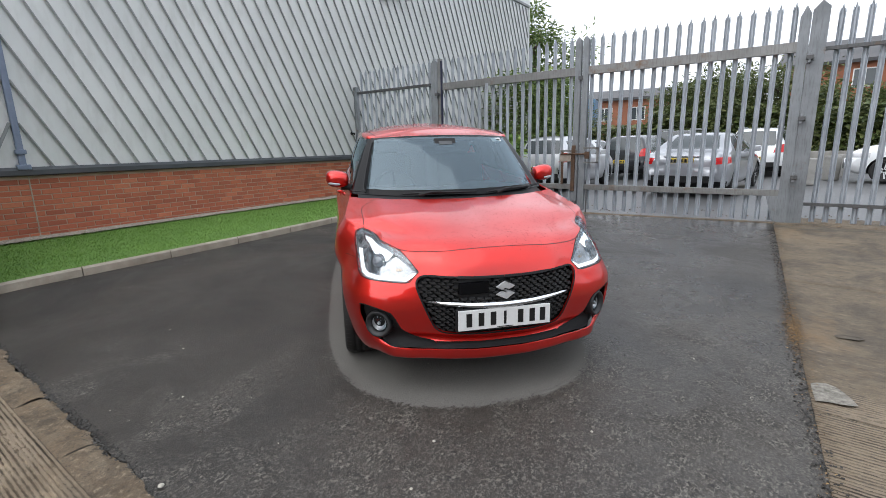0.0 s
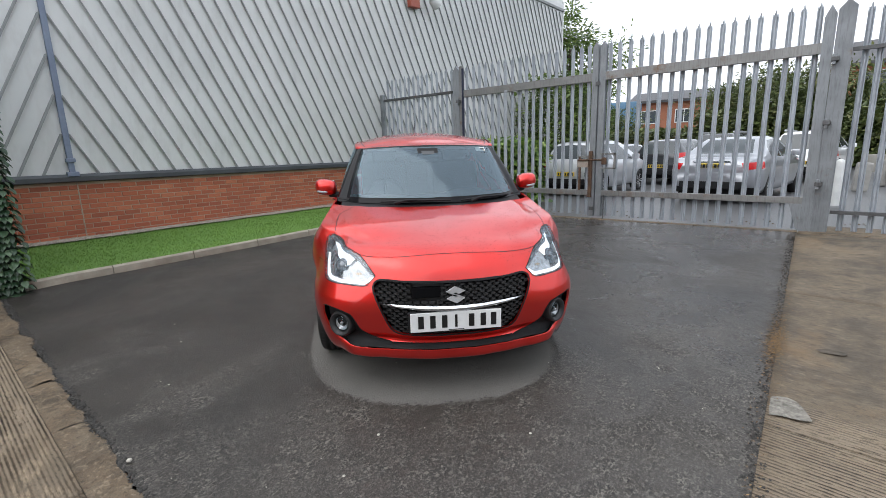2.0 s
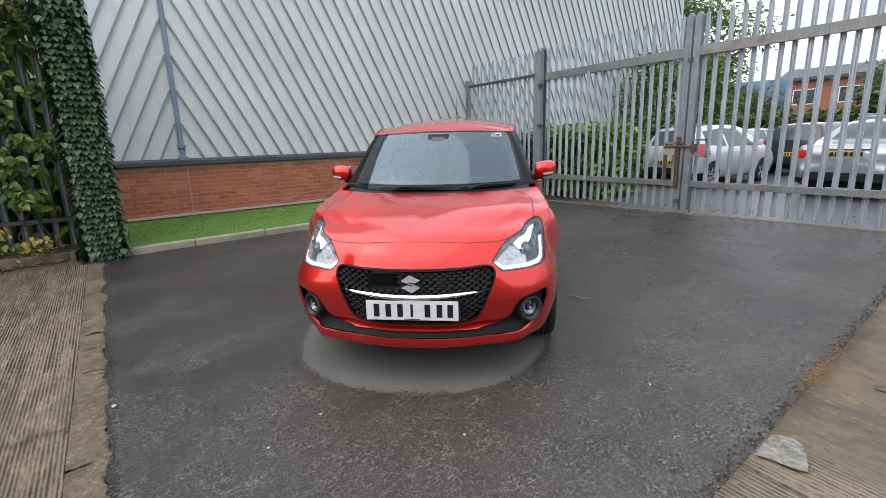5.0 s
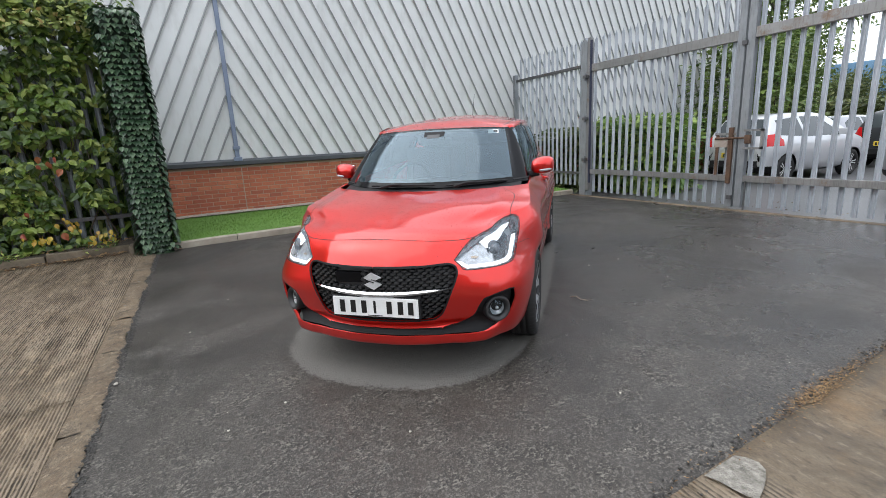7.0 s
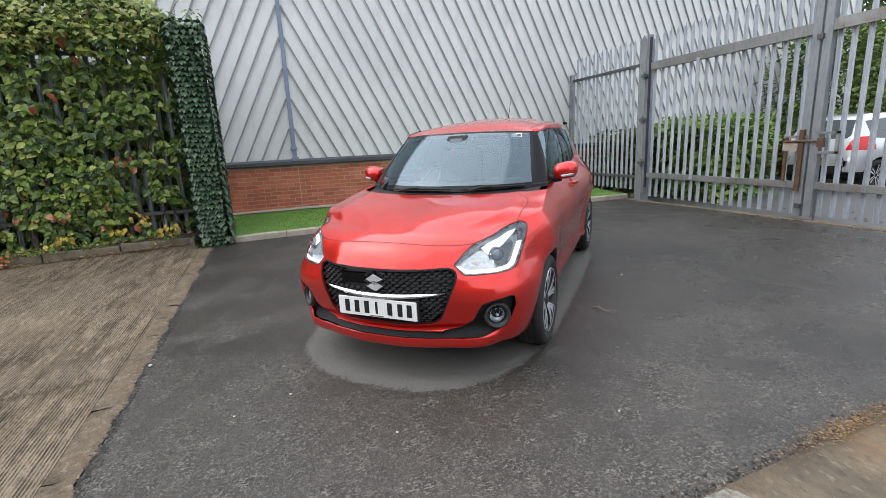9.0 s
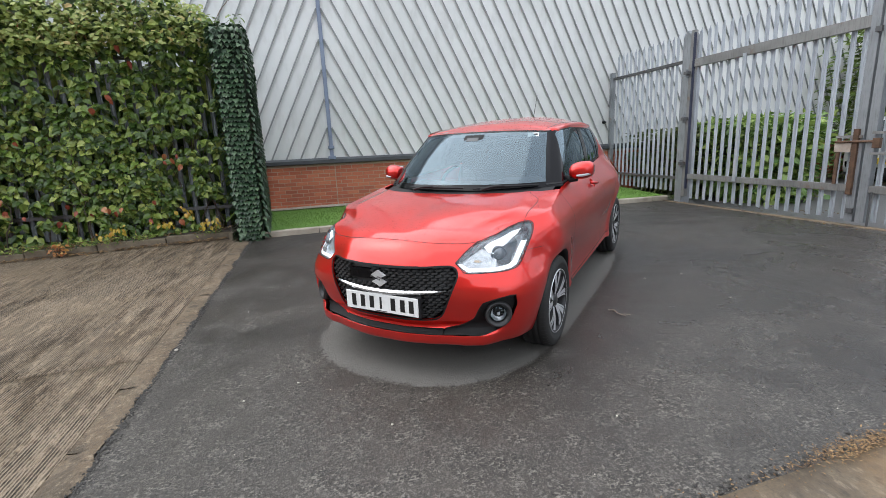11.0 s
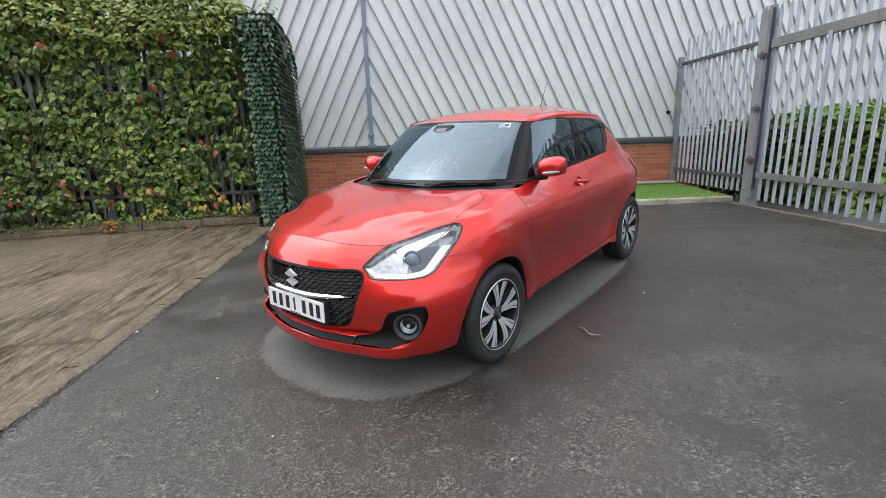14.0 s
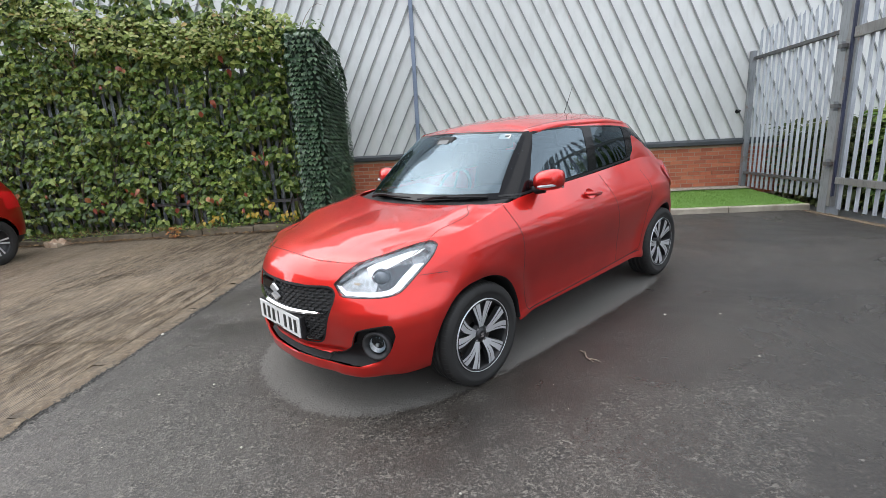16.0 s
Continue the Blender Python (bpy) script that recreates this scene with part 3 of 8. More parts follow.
# ---- the building: brick plinth, flashing, ribbed cladding laid as a chevron
Z_FLASH, EAVE, END_Y, SPLIT_Y = 1.1, 6.45, 15.05, -0.74
bm = boxed(WALL_X - 0.3, WALL_X - 0.007, -14, END_Y, -0.3, Z_FLASH)
plinth = tagged(part("wall_plinth", bm, M_MORTAR), "low red brick plinth wall of the industrial building", "brick wall", kind="structure")
part("movement_joint", boxed(WALL_X - 0.007, WALL_X + 0.004, SPLIT_Y + 0.03, SPLIT_Y + 0.045, 0.1, Z_FLASH - 0.04), M_KERB, plinth, "pale sealant joint in the brickwork")
clad = thing("wall_cladding", "pale grey metal cladding with diagonal ribs meeting in a chevron", "cladding", kind="structure")
part("sheet", boxed(WALL_X - 0.2, WALL_X, -14, END_Y, Z_FLASH + 0.02, EAVE), M_CLAD, clad)
part("end_sheet", boxed(WALL_X - 14, WALL_X - 0.2, END_Y - 0.3, END_Y, -0.3, EAVE), M_CLAD, clad)


def rib_line(y0, sgn):
    """A raised diagonal rib from the flashing at y0 up to the chevron's middle or the eave, clipped to the end."""
    z0, z1 = Z_FLASH + 0.06, EAVE - 0.1
    ya = y0
    yb = y0 - sgn * (z1 - z0) / 2.0
    za, zb = z0, z1
    lim = SPLIT_Y + sgn * 0.05
    if sgn > 0:
        if yb < lim:
            zb, yb = z0 + (y0 - lim) * 2.0, lim
        if ya > END_Y - 0.06:
            za, ya = z0 + (y0 - END_Y + 0.06) * 2.0, END_Y - 0.06
    else:
        if yb > lim:
            zb, yb = z0 + (lim - y0) * 2.0, lim
        if ya < -13.9:
            za, ya = z0 + (-13.9 - y0) * 2.0, -13.9
    return (ya, za, yb, zb) if zb > za + 0.03 else None


def rib_mesh(ya, za, yb, zb):
    bm = bmesh.new()
    d = Vector((0, yb - ya, zb - za)).normalized()
    s = Vector((0, d.z, -d.y))
    prof = ((-0.008, 0.0), (-0.02, 0.036), (0.002, 0.036), (0.014, 0.0))
    if s.z < 0:
        prof = tuple((-w, h) for w, h in prof)
    a, b = [[bm.verts.new(Vector((WALL_X + h, c[0], c[1])) + s * w) for w, h in prof] for c in ((ya, za), (yb, zb))]
    bridge(bm, a, b, False)
    bm.faces.new(a)
    bm.faces.new(b[::-1])
    bmesh.ops.recalc_face_normals(bm, faces=bm.faces)
    return bm


for sgn, lo, hi in ((1, SPLIT_Y + 0.2, END_Y + 2.8), (-1, -16.5, SPLIT_Y - 0.2)):
    n = int((hi - lo) / 0.28)
    for i in range(n):
        y0 = SPLIT_Y + sgn * (0.08 + 0.277 * (i + 1))
        seg = rib_line(y0, sgn)
        if seg:
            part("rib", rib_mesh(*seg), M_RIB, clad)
bm = boxed(WALL_X - 0.02, WALL_X + 0.055, SPLIT_Y - 0.038, SPLIT_Y + 0.038, Z_FLASH + 0.07, EAVE, 0.01)
box(bm, WALL_X, WALL_X + 0.075, SPLIT_Y - 0.06, SPLIT_Y + 0.06, Z_FLASH + 0.26, Z_FLASH + 0.32, 0.008)
box(bm, WALL_X, WALL_X + 0.09, SPLIT_Y - 0.075, SPLIT_Y + 0.075, Z_FLASH + 0.05, Z_FLASH + 0.12, 0.01)
part("cover_strip", bm, M_STRIP, clad, "blue-grey metal cover strip over the chevron joint")
bm = bmesh.new()
prof = ((-0.02, 0.085), (0.035, 0.085), (0.075, 0.045), (0.075, -0.02), (0.05, -0.035), (-0.02, -0.035))
a, b = [[bm.verts.new((WALL_X + h, y, Z_FLASH + z)) for h, z in prof] for y in (-14, END_Y + 0.03)]
bridge(bm, a, b)
bm.faces.new(a[::-1]), bm.faces.new(b)
bmesh.ops.recalc_face_normals(bm, faces=bm.faces)
part("flashing", bm, M_FLASH, clad, "dark grey drip flashing over the brick")
part("corner_trim", boxed(WALL_X - 0.05, WALL_X + 0.04, END_Y - 0.07, END_Y + 0.02, Z_FLASH, EAVE + 0.3, 0.02), M_CLAD, clad)
bm = bmesh.new()
arc = [(WALL_X + 0.05 - 1.1 * (1 - math.cos(t)), EAVE + 1.1 * math.sin(t)) for t in span(0, 1.45, 10)]
a, b = [[bm.verts.new((x, y, z)) for x, z in arc] for y in (-14, END_Y + 0.02)]
bridge(bm, a, b, False)
ea = [bm.verts.new((WALL_X - 6, y, EAVE + 1.35)) for y in (-14, END_Y + 0.02)]
bm.faces.new((a[-1], b[-1], ea[1], ea[0]))
bm.faces.new(b + [ea[1], bm.verts.new((WALL_X - 6, END_Y + 0.02, EAVE))])
part("curved_eave", bm, M_CLAD, clad, "curved grey metal eave", smooth=False)
part("eave_trim", boxed(WALL_X - 0.02, WALL_X + 0.06, -14, END_Y + 0.02, EAVE - 0.06, EAVE + 0.03, 0.015), M_RIB, clad)

# floodlight with a red box, high on the wall, and a little outlet near the fence
lamp = thing("wall_floodlight", "white floodlight beside a red alarm box on the cladding", "floodlight")
part("alarm_box", boxed(WALL_X + 0.03, WALL_X + 0.16, 6.62, 6.95, 4.93, 5.3, 0.02), worn("red_plastic", (0.3, 0.07, 0.04), (0.42, 0.11, 0.07), 0.5, coarse=8, fine=50), lamp, "faded red alarm box")
bm = bmesh.new()
rod(bm, (WALL_X, 7.2, 5.28), (WALL_X + 0.28, 7.2, 5.22), 0.03)
part("arm", bm, M_GALV_D, lamp)
bm = bmesh.new()
rows = lathe(bm, ((0.0, 0.06), (0.06, 0.11), (0.22, 0.15), (0.26, 0.15)), 20, "y")
bm.faces.new(rows[0]), bm.faces.new(rows[-1][::-1])
o = part("lamp_head", bm, M_WHITEPL, lamp, smooth=True)
o.matrix_basis = pose(WALL_X + 0.3, 7.22, 5.2, -25, 0, 0)
tap = thing("wall_outlet", "small black outlet pipe on the cladding", "outlet")
bm = bmesh.new()
pipe(bm, [(WALL_X, 5.43, 1.68), (WALL_X + 0.1, 5.43, 1.68), (WALL_X + 0.13, 5.4, 1.66), (WALL_X + 0.15, 5.36, 1.69)], 0.016)
part("spout", bm, M_BLACKPL, tap)
bm = bmesh.new()
rod(bm, (WALL_X, 5.43, 1.68), (WALL_X + 0.02, 5.43, 1.68), 0.04)
part("flange", bm, M_BLACKPL, tap)

# ---- artificial turf, gravel margin and kerb
def kerb_x(y):
    return lerp(((-2.2, -4.02), (-0.5, -4.1), (1.0, -4.18), (3.0, -4.38), (5.7, -4.68)), y)


def turf_z(x, y):
    k = kerb_x(y)
    t = (x - k) / (WALL_X - k)
    return (1 - t) * (lie(k, y) + 0.085) + t * (0.205 + 0.006 * y) + 0.008 * noise.noise((x * 2, y * 2, 0))


bm = bmesh.new()
rows = [[bm.verts.new((kerb_x(y) - 0.03 + (WALL_X + 0.12 - kerb_x(y) + 0.03) * i / 30, y, 0)) for i in range(31)] for y in span(-2.2, 5.62, 70)]
for r in rows:
    for v in r:
        v.co.z = turf_z(v.co.x, v.co.y)
for a, b in zip(rows, rows[1:]):
    for i in range(30):
        bm.faces.new((a[i], b[i], b[i + 1], a[i + 1]))
turf = tagged(part("artificial_lawn", bm, M_TURF, smooth=True), "bright green artificial turf strip along the wall", "artificial grass", kind="structure")
rng = random.Random(3)
verts, faces = [], []
for i in range(34000):
    y = rng.uniform(-2.2, 5.6)
    x = rng.uniform(WALL_X + 0.12, kerb_x(y) - 0.03)
    z, a, h = turf_z(x, y), rng.uniform(0, math.tau), rng.uniform(0.015, 0.032)
    c, s, l = math.cos(a) * 0.004, math.sin(a) * 0.004, rng.uniform(-0.02, 0.02)
    n0 = len(verts)
    verts += [(x - c, y - s, z - 0.002), (x + c, y + s, z - 0.002), (x + s * 3 + l, y - c * 3 + l, z + h)]
    faces.append((n0, n0 + 1, n0 + 2))
me = bpy.data.meshes.new("blades")
me.from_pydata(verts, [], faces)
me.materials.append(M_BLADE)
blades = tagged(new("turf_blades", me), "short bright green plastic grass blades", "artificial grass", kind="stuff")


def lumps(name, n, where, size, mat, seed, label, category, flat=0.6):
    """Many small stones as one object."""
    r = random.Random(seed)
    vs, fs = [], []
    for _ in range(n):
        x, y, z = where(r)
        s = r.uniform(*size)
        q = Euler((r.uniform(0, 6), r.uniform(0, 6), r.uniform(0, 6))).to_matrix()
        n0 = len(vs)
        for d in ((1, 0, 0), (-1, 0, 0), (0, 1, 0), (0, -1, 0), (0, 0, 1), (0, 0, -1)):
            v = q @ Vector(d) * s * r.uniform(0.7, 1.2)
            vs.append((x + v.x, y + v.y, z + v.z * flat))
        for f in ((0, 2, 4), (2, 1, 4), (1, 3, 4), (3, 0, 4), (2, 0, 5), (1, 2, 5), (3, 1, 5), (0, 3, 5)):
            fs.append(tuple(n0 + i for i in f))
    me = bpy.data.meshes.new(name)
    me.from_pydata(vs, [], fs)
    me.materials.append(mat)
    return tagged(new(name, me), label, category, kind="stuff")


part("gravel_bed", sheet(span(WALL_X, WALL_X + 0.32, 3), span(-2.2, 5.62, 30), lambda x, y: turf_z(x, y) + 0.026), M_GRAVEL)
tagged(bpy.data.objects["gravel_bed"], "narrow gravel margin along the brickwork", "gravel", kind="structure")
lumps("gravel", 4200, lambda r: ((x := WALL_X + r.uniform(0.0, 0.33)), (y := r.uniform(-2.2, 5.6)), turf_z(x, y) + 0.024), (0.008, 0.02), M_GRAVEL, 4, "pale pea gravel along the wall's foot", "gravel")

M_CRUMB = worn("tarmac_crumbs", (0.018, 0.017, 0.016), (0.07, 0.065, 0.058), 0.8, coarse=30, fine=120)
lumps("edge_crumbs", 3000, lambda r: ((x := r.uniform(-4.3, 5.0)), EDGE_Y + r.gauss(0.004, 0.016), lie(x, EDGE_Y) + 0.002), (0.004, 0.011), M_CRUMB, 5, "dark crumbling tarmac edge against the concrete", "crumbs")
lumps("side_crumbs", 1700, lambda r: ((y := r.uniform(-2.0, 5.2)) * 0 + edge_x(y) + r.gauss(-0.03, 0.03), y, lie(EDGE_X, y) + 0.005), (0.003, 0.01), M_CRUMB, 6, "dark crumbling tarmac edge beside the path", "crumbs")
lumps("pale_grit", 200, lambda r: ((x := r.uniform(-4.0, 1.9)), (y := r.uniform(-2.0, 5.0)), lie(x, y) + 0.003), (0.002, 0.005), M_PEBBLE, 7, "scattered pale grit on the tarmac", "grit")


kerb = thing("lawn_kerb", "pale concrete edging kerb in front of the turf", "kerb", kind="structure")
y = -1.95
while y < 5.6:
    w = min(0.9, 5.62 - y)
    bm = bmesh.new()
    prof = ((0.0, -0.12), (0.0, 0.075), (-0.012, 0.092), (-0.045, 0.095), (-0.055, 0.08), (-0.055, -0.12))
    cut = []
    for yy in (y + 0.005, y + w * 0.5, y + w - 0.005):
        cut.append([bm.verts.new((kerb_x(yy) + h + 0.004 * noise.noise((yy * 4, z, 1)), yy, lie(kerb_x(yy), yy) + z)) for h, z in prof])
    for a, b in zip(cut, cut[1:]):
        bridge(bm, a, b)
    bm.faces.new(cut[0]), bm.faces.new(cut[-1][::-1])
    bmesh.ops.recalc_face_normals(bm, faces=bm.faces)
    part("kerb_stone", bm, M_KERB, kerb)
    y += w
# planting bed under the creeper
BED_X = -4.33
bm = sheet(span(-6.6, BED_X - 0.04, 12), span(-12.5, -2.3, 50), lambda x, y: lie(BED_X, y) + 0.1 + 0.05 * noise.noise((x * 3, y * 3, 0)))
tagged(part("planting_bed", bm, M_SOIL, smooth=True), "dark soil bed with fallen leaves", "soil", kind="structure")
kerb2 = thing("bed_kerb", "mossy concrete edging kerb of the planting bed", "kerb", kind="structure")
y = -2.36
while y > -11:
    bm = boxed(BED_X - 0.06, BED_X + 0.004 * noise.noise((y * 5, 0, 0)), y - 0.905, y - 0.008, lie(BED_X, y) - 0.1, lie(BED_X, y - 0.45) + 0.115, 0.01)
    for v in bm.verts:
        v.co.z += 0.012 * noise.noise((v.co.x * 6, v.co.y * 3, 2)) - 0.02 * step(-5.0, -6.5, v.co.y)
    part("kerb_stone", bm, M_KERB_DIRTY, kerb2)
    y -= 0.914
part("kerb_stone", boxed(BED_X - 0.06, BED_X + 0.2, -2.355, -2.3, lie(BED_X, -2.3) - 0.1, lie(BED_X, -2.3) + 0.11, 0.01), M_KERB_DIRTY, kerb2)

# a plain unseen wall, added across from the car to darken its front
o = tagged(part("wall_rear", boxed(-11, 11, -0.15, 0.15, -0.4, 5.0), worn("unseen_wall_grey", (0.12, 0.115, 0.105), (0.2, 0.19, 0.175), 0.85, coarse=0.6, fine=40)), "unseen plain grey wall added to darken the car front", "wall", kind="structure")
o.matrix_basis = pose(9.2, -8.8, 0, 0, 0, 46.5)

# ---- palisade fences and the double gate
def pale_mesh(h, w=0.068):
    """A W-section pale with a triple-pointed, splayed head; its foot is at z = 0, its face looks to -y."""
    bm = bmesh.new()
    cols = ((-0.5, 0.0), (-0.34, -0.012), (-0.14, 0.006), (0.14, 0.006), (0.34, -0.012), (0.5, 0.0))
    rows = []
    for z, kind in ((0.0, 0), (h - 0.17, 0), (h - 0.1, 1), (h, 2)):
        row = []
        for i, (u, d) in enumerate(cols):
            x, zz, y = u * w, z, d
            if kind == 1:
                x *= 1.04 if i in (0, 5) else 1.0
                y -= 0.006 if i in (0, 5) else 0.0
            if kind == 2:
                if i in (0, 5):
                    x, zz, y = x * 0.8, h - 0.05, y - 0.01
                elif i in (1, 4):
                    x, zz = x * 0.6, h - 0.065
                else:
                    x = x * 0.35
            row.append((x, y, zz))
        rows.append(row)
    front = [[bm.verts.new(p) for p in r] for r in rows]
    back = [[bm.verts.new((p[0], p[1] + 0.004, p[2])) for p in r] for r in rows]
    for g, flip in ((front, False), (back, True)):
        for a, b in zip(g, g[1:]):
            for i in range(5):
                q = (a[i], a[i + 1], b[i + 1], b[i])
                bm.faces.new(q[::-1] if flip else q)
    for k in (0, 5):
        for j in range(3):
            bm.faces.new((front[j][k], front[j + 1][k], back[j + 1][k], back[j][k]))
    for j in (0, 3):
        for i in range(5):
            bm.faces.new((front[j][i], front[j][i + 1], back[j][i + 1], back[j][i]))
    bmesh.ops.recalc_face_normals(bm, faces=bm.faces)
    return bm


def pales(parent, xs, y, foot, head, first=None, turn=0.0):
    """Pales in a row along x; foot and head give their ends' heights."""
    made = first
    for x in xs:
        z0 = foot(x)
        m = pose(x, y, z0, 0.5 * noise.noise((x * 7, y, 1)), 0.7 * noise.noise((x * 9, y, 5)), turn)
        if made is None:
            made = part("pale", pale_mesh(head - 0.13), M_GALV, parent)
            made.matrix_basis = m
        else:
            again(made, "pale", m, parent)
    return made


def post_mesh(w, d, z0, z1, tip=0.09):
    """A box post whose head is cut to a slanting point."""
    bm = bmesh.new()
    lo = ring(bm, ((-w / 2, -d / 2, z0), (w / 2, -d / 2, z0), (w / 2, d / 2, z0), (-w / 2, d / 2, z0)))
    hi = ring(bm, ((-w / 2, -d / 2, z1 - tip), (w / 2, -d / 2, z1 - tip * 0.8), (w / 2, d / 2, z1 - tip * 0.8), (-w / 2, d / 2, z1 - tip)))
    ap = ring(bm, ((0.0, -d / 2, z1), (0.0, d / 2, z1)))
    bridge(bm, lo, hi)
    bm.faces.new((hi[0], hi[1], ap[0])), bm.faces.new((hi[2], hi[3], ap[1]))
    bm.faces.new((hi[1], hi[2], ap[1], ap[0])), bm.faces.new((hi[3], hi[0], ap[0], ap[1]))
    bm.faces.new(lo[::-1])
    bmesh.ops.recalc_face_normals(bm, faces=bm.faces)
    return bm


RAIL_T, RAIL_B, HEAD = 2.6, 0.62, 3.06
# short run between the building and the gate
run = thing("palisade_fence", "grey galvanised palisade fence between wall and gate", "fence")
part("post", boxed(-6.71, -6.62, GATE_Y - 0.04, GATE_Y + 0.05, 0.1, 2.74, 0.004), M_POST, run)
part("rail", boxed(-6.62, -4.46, GATE_Y - 0.012, GATE_Y + 0.045, RAIL_T - 0.02, RAIL_T + 0.03), M_DARKRAIL, run)
part("rail", boxed(-6.62, -4.46, GATE_Y - 0.012, GATE_Y + 0.045, 0.5, 0.545), M_DARKRAIL, run)
pales(run, [-6.53 + 0.1445 * i for i in range(15)], GATE_Y + 0.06, lambda x: 0.26, HEAD - 0.08)

gate = thing("double_gate", "locked double palisade gate of weathered galvanised steel", "gate")
gate_leaves = []
for name, x0, x1, hinge_x, outer in (("gate_leaf", -4.17, -1.26, -4.2, -1), ("gate_leaf", -1.13, 1.8, 1.82, 1)):
    leaf = new(name)
    leaf.parent = gate
    gate_leaves.append(leaf)
    y = GATE_Y - 0.03
    part("rail", boxed(x0, x1, y - 0.03, y + 0.03, RAIL_T - 0.135, RAIL_T, 0.004), M_GALV_D, leaf)
    part("rail", boxed(x0, x1 + (0.02 if outer > 0 else 0), y - 0.03, y + 0.03, RAIL_B - 0.09, RAIL_B, 0.004), M_GALV_D, leaf)
    inner = x1 if outer < 0 else x0
    o = part("meeting_stile", post_mesh(0.1, 0.08, 0.16, HEAD + 0.02, 0.07), M_POST, leaf)
    o.matrix_basis = pose(inner + outer * 0.0, y, 0)
    outer_x = x0 if outer < 0 else x1
    if outer < 0:
        part("hanging_stile", boxed(outer_x - 0.04, outer_x + 0.03, y - 0.04, y + 0.04, 0.2, HEAD + 0.02, 0.004), M_GALV_D, leaf)
    else:
        o = part("hanging_stile", post_mesh(0.12, 0.08, 0.14, HEAD - 0.02, 0.14), M_POST, leaf)
        o.matrix_basis = pose(outer_x + 0.01, y - 0.005, 0, 0, -0.3, 0)
        bm = bmesh.new()
        vs = ring(bm, ((1.6, y - 0.035, RAIL_B - 0.09), (1.74, y - 0.035, RAIL_B - 0.09), (1.79, y - 0.035, 0.17), (1.71, y - 0.035, 0.17)))
        ws = ring(bm, [(v.co.x, y - 0.02, v.co.z) for v in vs])
        bm.faces.new(vs), bm.faces.new(ws[::-1])
        bridge(bm, vs, ws)
        part("gusset", bm, M_POST, leaf)
    n = 18
    pales(leaf, [x0 + 0.1 + (x1 - x0 - 0.22) * i / (n - 1) for i in range(n)], y + 0.046, lambda x: 0.17 + 0.01 * noise.noise((x * 5, 0, 0)), HEAD + 0.005)
leaf = gate_leaves[0]
part("brace", boxed(-3.08, -3.02, GATE_Y - 0.08, GATE_Y - 0.068, 0.55, RAIL_T - 0.1), M_GALV, leaf)
part("jamb_bar", boxed(-4.14, -4.105, GATE_Y - 0.075, GATE_Y - 0.045, 0.35, HEAD - 0.03), worn("blue_black_paint", (0.012, 0.016, 0.04), (0.03, 0.036, 0.075), 0.4), leaf)
# the lock: rusty slide bolt on the leaf, a boxed keeper on the other
part("lock_frame", boxed(-1.52, -1.22, GATE_Y - 0.09, GATE_Y - 0.06, 1.19, 1.225), M_GALV_D, leaf)
part("lock_plate", boxed(-1.52, -1.32, GATE_Y - 0.1, GATE_Y - 0.06, 1.02, 1.15, 0.006), worn("peeled_lock_plate", (0.25, 0.19, 0.15), (0.42, 0.37, 0.32), 0.6, coarse=9, fine=60), leaf)
part("lock_strap", boxed(-1.5, -1.46, GATE_Y - 0.09, GATE_Y - 0.07, 0.62, 1.2), M_RUST, leaf)
bm = bmesh.new()
rod(bm, (-1.5, GATE_Y - 0.11, 1.15), (-1.02, GATE_Y - 0.11, 1.15), 0.014)
part("slide_bolt", bm, M_RUST, leaf)
part("latch_plate", boxed(-1.31, -1.25, GATE_Y - 0.105, GATE_Y - 0.065, 0.5, 1.3, 0.004), M_RUST, leaf)
leaf = gate_leaves[1]
for z0, z1, x0, x1 in ((1.235, 1.265, -1.1, -0.84), (0.99, 1.02, -1.1, -0.84), (0.99, 1.265, -0.87, -0.84)):
    part("keeper_bar", boxed(x0, x1, GATE_Y - 0.1, GATE_Y - 0.065, z0, z1), M_GALV_D, leaf)
part("padlock", boxed(-1.07, -0.99, GATE_Y - 0.13, GATE_Y - 0.08, 1.07, 1.19, 0.01), M_RUST, leaf)
for z, x in ((0.3, -1.24), (2.42, -1.2)):
    part("drop_bolt", boxed(x - 0.035, x + 0.035, GATE_Y - 0.1, GATE_Y - 0.07, z - 0.03, z + 0.03), M_DARKRAIL, leaf)
bm = bmesh.new()
rod(bm, (-1.02, GATE_Y - 0.09, 0.13), (-1.02, GATE_Y - 0.09, 0.55), 0.012)
part("drop_bar", bm, M_DARKRAIL, leaf)

# gate posts
for x, w, zt, nm in ((-4.31, 0.17, 3.1, "gate_post"), (1.955, 0.18, 3.08, "gate_post")):
    p = tagged(part(nm, post_mesh(w, 0.18, -0.1, zt, 0.11), M_POST), "tall weathered steel gate post with a pointed head", "gate post", "gate posts")
    p.matrix_basis = pose(x, GATE_Y + 0.03, 0)
    for z in (2.38, 1.6, 0.81):
        bx = x + (-0.1 if x > 0 else 0.07)
        h = part("hinge", boxed(bx, bx + 0.08, -0.16 + GATE_Y, GATE_Y - 0.05, z - 0.03, z + 0.025, 0.006), M_DARKRAIL, p)
        h.matrix_parent_inverse = p.matrix_basis.inverted()
        h2 = part("hinge_pin", boxed(bx + 0.015, bx + 0.05, -0.15 + GATE_Y, GATE_Y - 0.09, z - 0.07, z + 0.06, 0.006), M_POST, p)
        h2.matrix_parent_inverse = p.matrix_basis.inverted()
